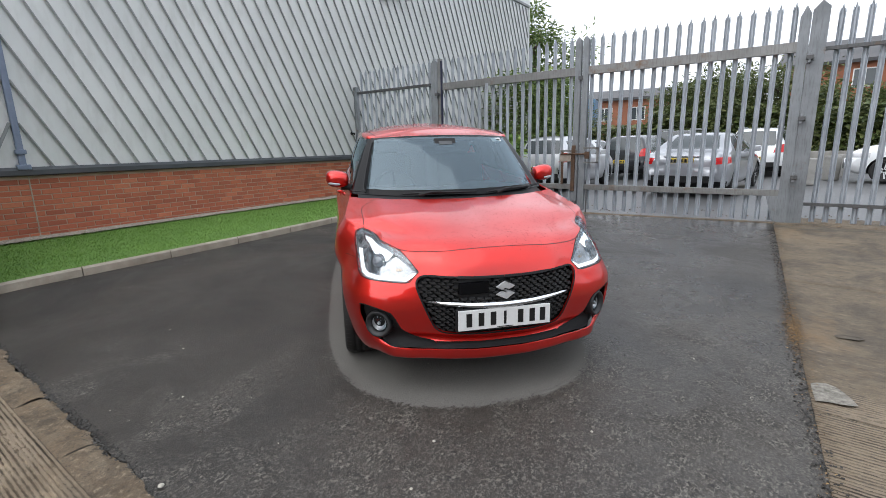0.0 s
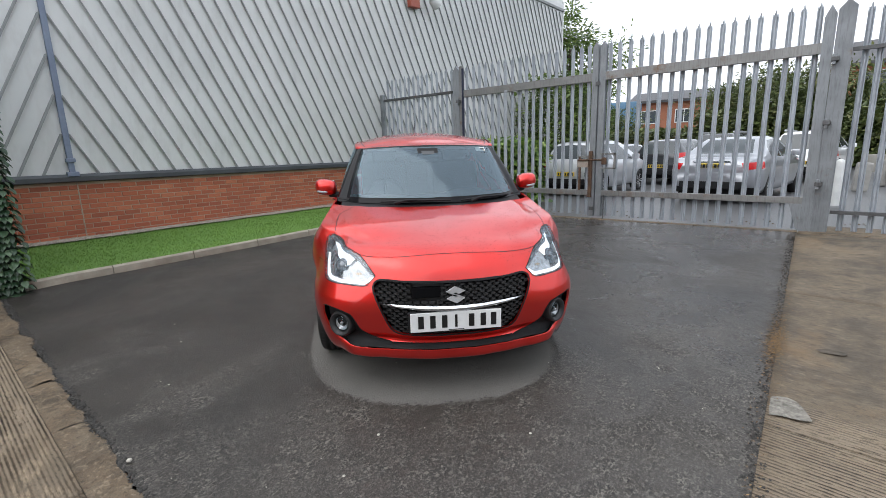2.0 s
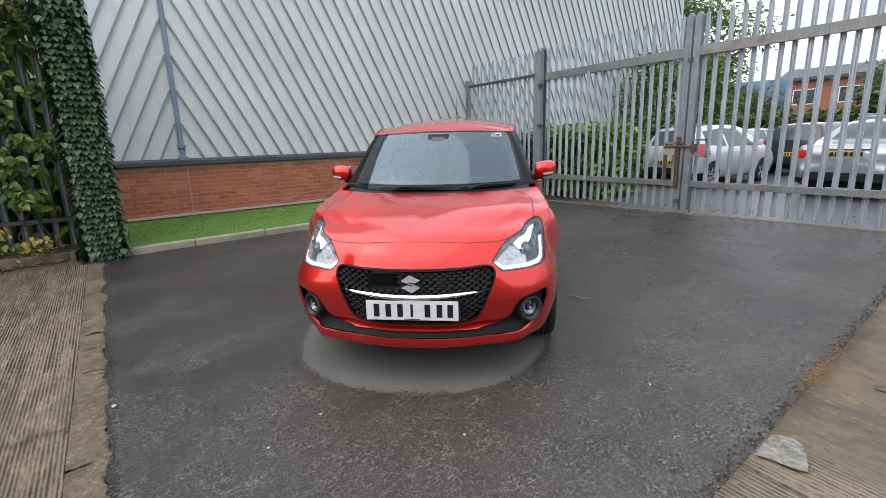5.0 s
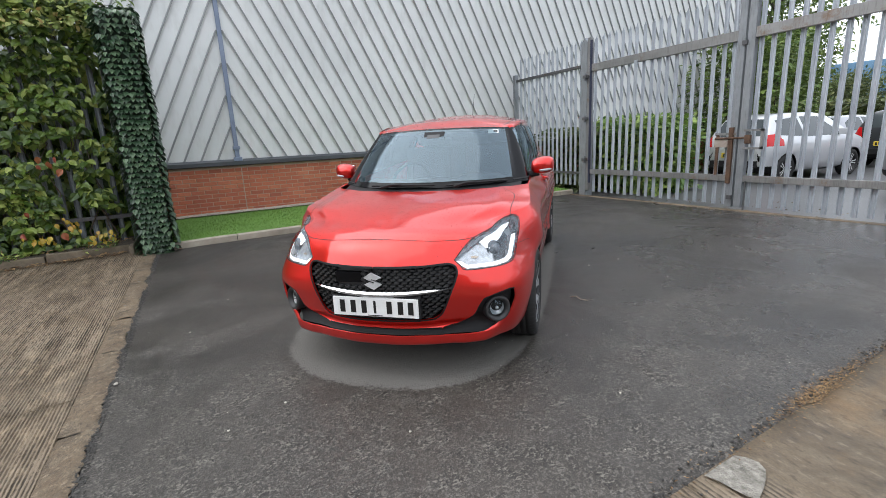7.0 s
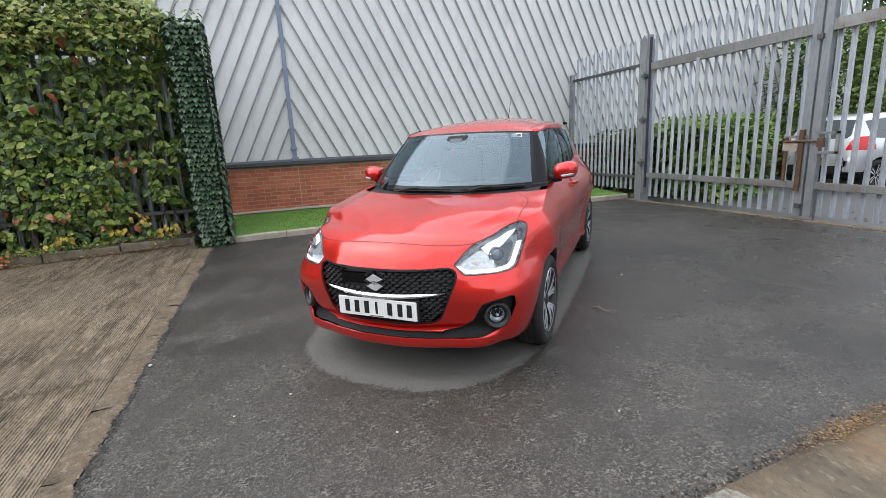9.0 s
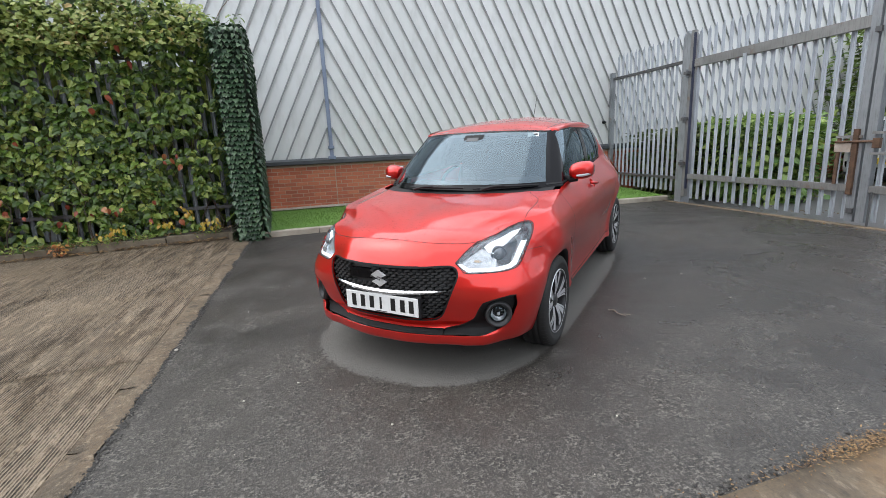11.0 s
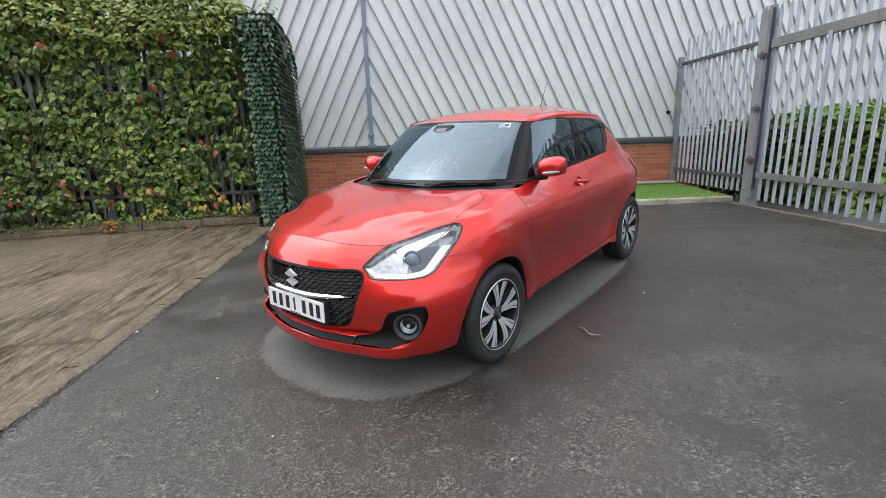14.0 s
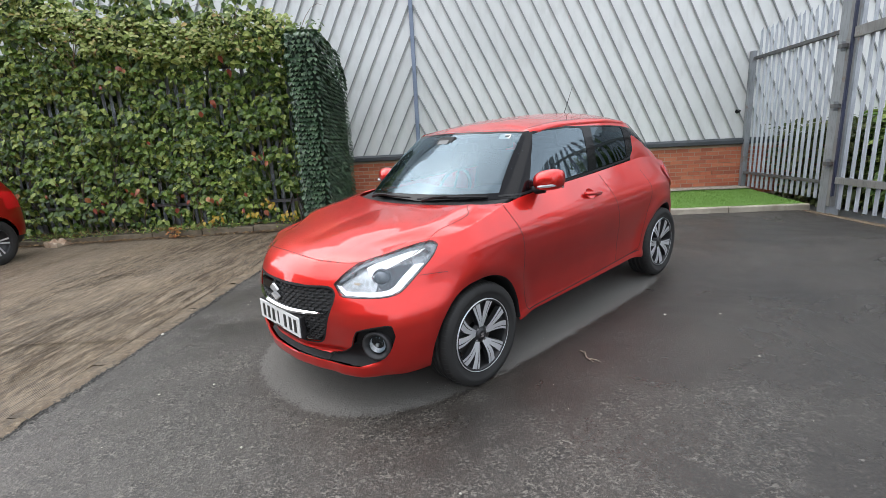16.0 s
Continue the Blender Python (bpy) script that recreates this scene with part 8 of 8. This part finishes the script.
# -- beads of rain on the upper panels
rng = random.Random(77)
vs, fs = [], []


def bead(q, n, r):
    u = n.orthogonal().normalized()
    v = n.cross(u)
    n0 = len(vs)
    for k in range(6):
        a = k * math.tau / 6
        c = q + (u * math.cos(a) + v * math.sin(a)) * r
        vs.append((c.x, c.y, c.z))
    c = q + n * r * 0.55
    for k in range(6):
        a = k * math.tau / 6
        d = q + (u * math.cos(a) + v * math.sin(a)) * r * 0.62 + n * r * 0.42
        vs.append((d.x, d.y, d.z))
    vs.append((c.x, c.y, c.z))
    for k in range(6):
        j = (k + 1) % 6
        fs.append((n0 + k, n0 + j, n0 + 6 + j, n0 + 6 + k))
        fs.append((n0 + 6 + k, n0 + 6 + j, n0 + 12))


for _ in range(5200):
    x, y = rng.uniform(-0.74, 0.74), rng.uniform(-0.7, 0.3)
    q = SKIN.cast((abs(x), y, 3), (0, 0, -1))
    if q is None or q.z < 0.75:
        continue
    n = SKIN.normal(q)
    if x < 0:
        q, n = Vector((-q.x, q.y, q.z)), Vector((-n.x, n.y, n.z))
    bead(q, n, 0.001 + 0.0018 * rng.random() ** 2)
for _ in range(1200):
    x, y = rng.uniform(-0.55, 0.55), rng.uniform(0.8, 2.4)
    q = ROOFSKIN.cast((abs(x), y, 3), (0, 0, -1))
    if q is None:
        continue
    n = ROOFSKIN.normal(q)
    if x < 0:
        q, n = Vector((-q.x, q.y, q.z)), Vector((-n.x, n.y, n.z))
    bead(q, n, 0.0012 + 0.0025 * rng.random() ** 2)
me = bpy.data.meshes.new("rainwater")
me.from_pydata(vs, [], fs)
me.polygons.foreach_set("use_smooth", [True] * len(me.polygons))
me.materials.append(Mat("water_on_red_paint", (0.2, 0.008, 0.005), 0.05, spec=0.35).m)
o = new("rainwater", me)
o.parent = car
tagged(o, kind="stuff")

vs, fs = [], []
for _ in range(1500):
    k, x = rng.uniform(0.1, 0.95), rng.uniform(-0.62, 0.62)
    q = HOUSE.cast((abs(x), -2.0, 0.997 + 0.39 * k), (0, 1, 0))
    if q is None or q.y > 0.95:
        continue
    n = HOUSE.normal(q)
    if x < 0:
        q, n = Vector((-q.x, q.y, q.z)), Vector((-n.x, n.y, n.z))
    bead(q, n, 0.0012 + 0.0022 * rng.random() ** 2)
me = bpy.data.meshes.new("raindrops")
me.from_pydata(vs, [], fs)
me.polygons.foreach_set("use_smooth", [True] * len(me.polygons))
me.materials.append(M_LENS)
o = new("screen_rainwater", me)
o.parent = car
o.visible_shadow = False
tagged(o, kind="stuff")

# ---- parked cars behind the gate, and one at the end of the concrete
M_YPLATE = worn("yellow_plate", (0.62, 0.44, 0.03), (0.72, 0.52, 0.05), 0.4, coarse=8, fine=60, bump=0.0)
M_SILVER = paint_mat("silver_paint", (0.29, 0.3, 0.325), (0.37, 0.38, 0.405), 0.6)
M_SILVER_D = paint_mat("pale_silver_paint", (0.5, 0.51, 0.53), (0.58, 0.59, 0.61), 0.5)
M_GREYPAINT = paint_mat("dark_grey_paint", (0.025, 0.026, 0.03), (0.04, 0.042, 0.047), 0.3)
M_WHITEPAINT = paint_mat("white_paint", (0.68, 0.69, 0.7), (0.76, 0.77, 0.78), 0.0)
M_CLEARLAMP = Mat("pale_lamp_glass", (0.6, 0.6, 0.62), 0.1, 0.3).m


def parked_car(label, x, y, turn, L, W, H, paint, style, plate=True, group="cars in the car park"):
    """A car with its rear bumper's middle at the origin and its nose along +y. style: boot, hatch or tall."""
    t = thing("parked_car", label, "car", group, m=pose(x, y, lie(x, y) - 0.05 if y > 5 else lie(x, y) + 0.012, 0, 0, turn))
    w = W / 2
    if style == "boot":
        top = ((0, 0.84), (0.05, 0.93), (0.12, 0.985), (0.42, 1.01), (0.75, 1.06), (1.05, 1.25), (1.45, H - 0.03), (2.0, H), (2.6, H - 0.03), (3.0, 1.27), (3.4, 1.0), (3.8, 0.93), (4.3, 0.8), (L - 0.12, 0.7), (L, 0.56))
        belt, wins, rwin = 0.94, (((1.12, 0.98), (1.2, 1.2), (1.5, 1.33), (1.95, 1.35), (1.95, 0.97)), ((2.02, 0.96), (2.02, 1.35), (2.5, 1.33), (2.95, 1.0), (2.95, 0.96))), ((0.0, 1.06), (0.56, 1.06), (0.46, H - 0.09), (0.0, H - 0.07))
        lamps = ((0.62, 0.74), (1.2, 0.78), (1.2, 0.92), (0.56, 0.88))
        axles, R, rear_until = (0.98, 0.98 + 2.78), 0.325, 1.6
    else:
        k = L / 3.8
        top = ((0, 0.72), (0.03, 0.85), (0.08, 1.0), (0.16, 1.12), (0.3, H - 0.12), (0.42, H - 0.05), (0.9 * k, H), (1.7 * k, H), (2.25 * k, H - 0.06), (2.75 * k, 1.18), (3.05 * k, 1.0), (3.4 * k, 0.9), (L - 0.12, 0.76), (L, 0.58))
        belt = 0.94 if style == "hatch" else 1.0
        wins = (((0.42 * k, belt + 0.08), (0.44 * k, H - 0.16), (1.18 * k, H - 0.1), (1.22 * k, belt + 0.03)), ((1.3 * k, belt + 0.02), (1.28 * k, H - 0.1), (1.95 * k, H - 0.11), (2.55 * k, belt + 0.06), (2.6 * k, belt + 0.02)))
        rwin = ((0.0, 1.02), (0.52 * W / 1.68, 1.02), (0.56 * W / 1.68, 1.08), (0.5 * W / 1.68, H - 0.13), (0.0, H - 0.11))
        lamps = ((0.56, 0.8), (1.2, 0.8), (1.2, 1.12), (0.63, 1.04), (0.6, 0.94))
        axles, R, rear_until = (0.6 * k, 0.6 * k + 2.42 * k), 0.3 if style == "hatch" else 0.34, 0.45
    ys = [0, 0.01, 0.03, 0.06, 0.1, 0.16] + span(0.24, L - 0.3, 46) + [L - 0.2, L - 0.12, L - 0.06, L - 0.02, L]
    rows = []
    for yy in ys:
        e = min(yy, L - yy)
        ww = w * (0.7 + 0.3 * (1 - (1 - min(1, e / 0.5)) ** 2.4) ** 0.5)
        zt = lerp(top, yy)
        zb = min(belt, zt - 0.07)
        up = max(0.0, zt - zb - 0.07)
        rw = ww * (0.92 - 0.3 * min(1, up / 0.45))
        low = 0.2 + 0.16 * max(0.0, 1 - e / 0.3)
        row = [(0, low), (ww * 0.8, low), (ww * 0.95, low + 0.06), (ww * 0.99, 0.45), (ww, 0.6), (ww * 0.995, zb - 0.18), (ww * 0.975, zb - 0.06), (ww * 0.94, zb)]
        for q in (0.25, 0.5, 0.75, 0.92):
            row.append((ww * 0.935 + (rw - ww * 0.935) * q**1.15, zb + (zt - 0.035 - zb) * q))
        row += [(rw * 0.93, zt - 0.018), (rw * 0.75, zt - 0.006), (rw * 0.4, zt), (0, zt + 0.004)]
        rows.append([Vector((a, yy, b)) for a, b in row])
    bm = grid_mesh(rows)
    cap = [bm.verts.new(p) for p in rows[0]], [bm.verts.new(p) for p in rows[-1]]
    bm.faces.new(cap[0]), bm.faces.new(cap[1][::-1])
    bmesh.ops.remove_doubles(bm, verts=bm.verts, dist=1e-5)
    bmesh.ops.recalc_face_normals(bm, faces=bm.faces)

    def both(name, b, mat, lab="", push=0.0, split=False):
        if push:
            for v in b.verts:
                v.co.y += push
        o = flipped(b)
        if split:
            for c in (b, o):
                part(name, c, mat, t, lab, smooth=True)
            return
        join(b, o)
        o.free()
        bmesh.ops.remove_doubles(b, verts=b.verts, dist=1e-4)
        bmesh.ops.recalc_face_normals(b, faces=b.faces)
        part(name, b, mat, t, lab, smooth=True)

    for poly in wins:
        both("side_window", cut_out(bm, poly, A_SIDE, lambda c: c.x > w * 0.5), M_PANE, split=True)
    both("rear_window", cut_out(bm, rwin, A_FRONT, lambda c: c.y < rear_until), M_PANE)
    scr = [(0.0, belt + 0.1), (w * 0.72, belt + 0.1), (w * 0.56, H - 0.08), (0.0, H - 0.07)]
    both("windscreen", cut_out(bm, scr, A_FRONT, lambda c: c.y > L * 0.5), M_PANE)
    both("tail_lamp", cut_out(bm, lamps, A_FRONT, lambda c: c.y < 0.42), M_REDLAMP, split=True)
    both("headlamp", cut_out(bm, ((0.5 * w, 0.62), (1.2, 0.64), (1.2, 0.78), (0.55 * w, 0.7)), A_FRONT, lambda c: c.y > L - 0.5), M_CLEARLAMP, split=True)
    both("lower_valance", cut_out(bm, ((-0.01, 0.0), (1.2, 0.0), (1.2, 0.38), (-0.01, 0.38)), A_FRONT, lambda c: c.y < 0.3), M_BLACKPL)
    for ay in axles:
        for nm in ("arch",):
            cut_out(bm, [(ay + (R + 0.05) * math.cos(a), R + (R + 0.05) * math.sin(a)) for a in span(0, math.tau, 20)[:-1]], A_SIDE, lambda c: c.x > w * 0.6).free()
    both("body", bm, paint)
    part("underbody", boxed(-w * 0.75, w * 0.75, 0.2, L - 0.3, 0.22, 0.6), M_BLACKPL, t)
    for ay in axles:
        for sg in (1, -1):
            wh = new("wheel")
            wh.parent = t
            wh.matrix_basis = pose(sg * (w - 0.11), ay, R, 0, 0, 0 if sg > 0 else 180)
            b = bmesh.new()
            lathe(b, ((-0.1, 0.2), (-0.1, R - 0.03), (-0.08, R), (0.08, R), (0.1, R - 0.03), (0.1, 0.23), (0.085, 0.215)), 30)
            bmesh.ops.recalc_face_normals(b, faces=b.faces)
            part("tyre", b, M_TYRE, wh, smooth=True)
            b = bmesh.new()
            lathe(b, ((0.088, 0.218), (0.094, 0.208), (0.07, 0.198), (0.02, 0.19), (0.015, 0.05)), 30)
            bmesh.ops.recalc_face_normals(b, faces=b.faces)
            part("rim", b, M_ALLOY_D, wh, smooth=True)
            one = None
            for i in range(5):
                m = pose(0, 0, 0, 72 * i, 0, 0)
                if one is None:
                    b = bmesh.new()
                    for s in (1, -1):
                        q = [b.verts.new(p) for p in ((0.07, 0.03, s * 0.002), (0.07, 0.03, s * 0.02), (0.085, 0.205, s * 0.05), (0.085, 0.205, s * 0.022))]
                        b.faces.new(q)
                    one = part("spoke", b, M_ALLOY, wh)
                    one.matrix_basis = m
                else:
                    again(one, "spoke", m, wh)
    zp, yp = (0.82, 0.03) if style == "boot" else (0.62, -0.005)
    if plate:
        p = part("number_plate", boxed(-0.26, 0.26, yp - 0.03, yp + 0.02, zp - 0.055, zp + 0.055, 0.004), M_YPLATE, t, "yellow rear plate")
        for bx in (-0.2, -0.13, -0.06, 0.01, 0.09, 0.16, 0.22):
            part("bar", boxed(bx - 0.022, bx + 0.022, yp - 0.034, yp - 0.03, zp - 0.035, zp + 0.035), M_INK, p)
    part("bumper_strip", boxed(-w * 0.68, w * 0.68, -0.012, 0.08, 0.34, 0.5, 0.02), M_BLACKPL, t)
    if style == "boot":
        part("boot_trim", boxed(-0.36, 0.36, -0.004, 0.05, 0.905, 0.925, 0.006), M_CHROME, t)
    else:
        part("tailgate_handle", boxed(-0.2, 0.2, 0.03, 0.12, 0.76, 0.8, 0.01), M_CHROME, t)
    for sg in (1, -1):
        part("door_mirror", boxed(*sorted((sg * (w * 0.93), sg * (w * 0.93 + 0.2))), L * 0.64, L * 0.64 + 0.12, belt + 0.02, belt + 0.16, 0.03), paint, t)
        if style == "tall":
            part("roof_rail", boxed(*sorted((sg * w * 0.58, sg * w * 0.61)), 0.5, 2.3, H - 0.01, H + 0.05, 0.01), M_ALLOY, t)
    return t


parked_car("silver saloon parked with its tail to the gate", -0.05, 8.8, -6, 4.6, 1.8, 1.44, M_SILVER, "boot")
parked_car("pale silver hatchback parked behind the gate", -3.65, 9.4, -4, 3.7, 1.66, 1.5, M_SILVER_D, "hatch")
parked_car("dark grey estate car among the parked cars", -2.75, 14.2, -6, 4.3, 1.78, 1.5, M_GREYPAINT, "hatch")
parked_car("silver saloon parked in the second row", -4.9, 14.0, -6, 4.5, 1.78, 1.42, M_SILVER, "boot")
parked_car("dark sport utility car with roof rails", -1.9, 18.0, -6, 4.4, 1.84, 1.7, M_GREYPAINT, "tall")
parked_car("white sport utility car with red lamps", 0.95, 15.9, -6, 4.4, 1.82, 1.6, M_WHITEPAINT, "tall")
parked_car("white car parked at the side of the car park", 7.25, 14.0, 82, 4.1, 1.75, 1.46, M_WHITEPAINT, "hatch", False)
parked_car("red crossover backed up to the creeper hedge", -3.66, -7.36, -90, 4.2, 1.75, 1.55, M_RED, "tall", False, "")

# ---- small things on the ground
for i, (x, y, s) in enumerate(((-0.27, -2.0, 0.018), (-0.3, 1.9, 0.014), (-0.28, 2.27, 0.011), (-1.5, -1.3, 0.01), (0.5, -1.1, 0.011), (-1.9, -1.2, 0.009), (1.1, -0.6, 0.01), (0.6, -1.4, 0.01), (-0.9, -1.6, 0.01), (1.4, 0.5, 0.008), (0.35, 2.2, 0.009))):
    bm = bmesh.new()
    s *= 0.72
    bmesh.ops.create_icosphere(bm, subdivisions=2, radius=s)
    for v in bm.verts:
        v.co *= 1 + 0.25 * noise.noise(v.co * 60 + Vector((i, 0, 0)))
        v.co.z *= 0.6
    o = tagged(part("pebble", bm, M_PEBBLE, smooth=True), "small pale pebble on the ground", "pebble", "pebbles")
    o.matrix_basis = pose(x, y, lie(x, y) + s * 0.5 + (0.012 if y < EDGE_Y + 0.05 else 0))
bm = bmesh.new()
pipe(bm, [(0, 0, 0.008), (0.05, 0.012, 0.02), (0.1, 0.0, 0.012), (0.16, 0.02, 0.008)], [0.004, 0.005, 0.004, 0.002], 6)
pipe(bm, [(0.12, 0.008, 0.012), (0.15, 0.045, 0.014), (0.17, 0.06, 0.01)], [0.003, 0.003, 0.0015], 5)
o = tagged(part("twig", bm, worn("dry_twig", (0.2, 0.16, 0.12), (0.4, 0.34, 0.27), 0.8)), "small dry twig lying on the tarmac", "twig")
o.matrix_basis = pose(0.22, 1.2, lie(0.22, 1.2), 0, 0, 10)
# crumpled paper bag by the bed
bm = sheet(span(-0.16, 0.16, 10), span(-0.12, 0.12, 8), lambda x, y: 0.1 + 0.09 * noise.noise((x * 14, y * 14, 2)) - 1.5 * (x * x + y * y))
low = bmesh.ops.extrude_edge_only(bm, edges=[e for e in bm.edges if e.is_boundary])["geom"]
for v in low:
    if isinstance(v, bmesh.types.BMVert):
        v.co.z = 0.0
        v.co.x *= 0.85
o = tagged(part("paper_bag", bm, worn("dirty_paper", (0.28, 0.15, 0.08), (0.7, 0.58, 0.44), 0.8, coarse=9, fine=80)), "crumpled dirty paper bag on the concrete", "paper bag")
o.matrix_basis = pose(-4.18, -6.74, lie(-4.18, -6.74) + 0.012, 0, 0, 80)
# rust-coloured leaf litter along the path's joint
tagged(leaves("joint_debris", 1700, lambda r: (lambda y: ((edge_x(y) + r.gauss(-0.03, 0.028), y, lie(EDGE_X, y) + 0.016), (r.uniform(-1, 1), r.uniform(-1, 1), 0.1), (r.uniform(-0.3, 0.3), r.uniform(-0.3, 0.3), 1)))(r.choice((r.gauss(1.5, 0.3), r.gauss(1.3, 0.16), r.uniform(-1.5, 5.0)))), (0.006, 0.02), M_LITTER, 61, None, SLIM, SLIM_F), "ochre leaf debris in the paving joint", "debris")
tagged(leaves("gate_debris", 260, lambda r: ((x := r.uniform(-4.9, 5), (y := r.choice((5.3, 5.5, 5.9)) + r.gauss(0, 0.06)), lie(x, y) + 0.02), (r.uniform(-1, 1), r.uniform(-1, 1), 0.1), (r.uniform(-0.3, 0.3), r.uniform(-0.3, 0.3), 1)), (0.015, 0.045), M_LITTER, 62, None, SLIM, SLIM_F), "dead leaves blown against the gate", "debris")

# ---- bricks of the plinth, laid in stretcher bond
BR_L, BR_H, J = 0.213, 0.063, 0.0125
bm = boxed(-0.045, 0.0, -BR_L / 2, BR_L / 2, -BR_H / 2, BR_H / 2)
bmesh.ops.bevel(bm, geom=[e for e in bm.edges if all(v.co.x > -0.01 for v in e.verts)], offset=0.004, segments=1, affect="EDGES")
brick = part("brick", bm, M_BRICK, plinth)
rng = random.Random(17)
spots = []
for c in range(13):
    z = 0.155 + (BR_H + J) * c
    if z + BR_H / 2 > Z_FLASH - 0.02:
        break
    y = -13.9 + (0.113 if c % 2 else 0.0)
    while y < END_Y - 0.12:
        spots.append((y, z))
        y += BR_L + J
near = [s for s in spots if -2.05 < s[0] < 3.5]
near_set = set(sorted(near, key=lambda s: abs(s[0] - 0.6))[:300])
first = True
vs, fs = [], []
for s in spots:
    x = WALL_X + rng.uniform(-0.003, 0.002)
    if s in near_set:
        m = pose(x, s[0] + rng.uniform(-0.002, 0.002), s[1] + rng.uniform(-0.0015, 0.0015), rng.uniform(-0.4, 0.4), rng.uniform(-0.4, 0.4), 0)
        if first:
            brick.matrix_basis, first = m, False
        else:
            again(brick, "brick", m, plinth)
    else:
        n0 = len(vs)
        for dx in (-0.02, x - WALL_X):
            for dy, dz in ((-1, -1), (1, -1), (1, 1), (-1, 1)):
                vs.append((WALL_X + dx, s[0] + dy * BR_L / 2, s[1] + dz * BR_H / 2))
        fs += [(n0 + 4, n0 + 5, n0 + 6, n0 + 7)] + [(n0 + i, n0 + (i + 1) % 4, n0 + 4 + (i + 1) % 4, n0 + 4 + i) for i in range(4)]
me = bpy.data.meshes.new("brickwork")
me.from_pydata(vs, [], fs)
me.materials.append(M_BRICK_J)
o = new("brickwork", me)
o.parent = plinth
tagged(o, kind="stuff")
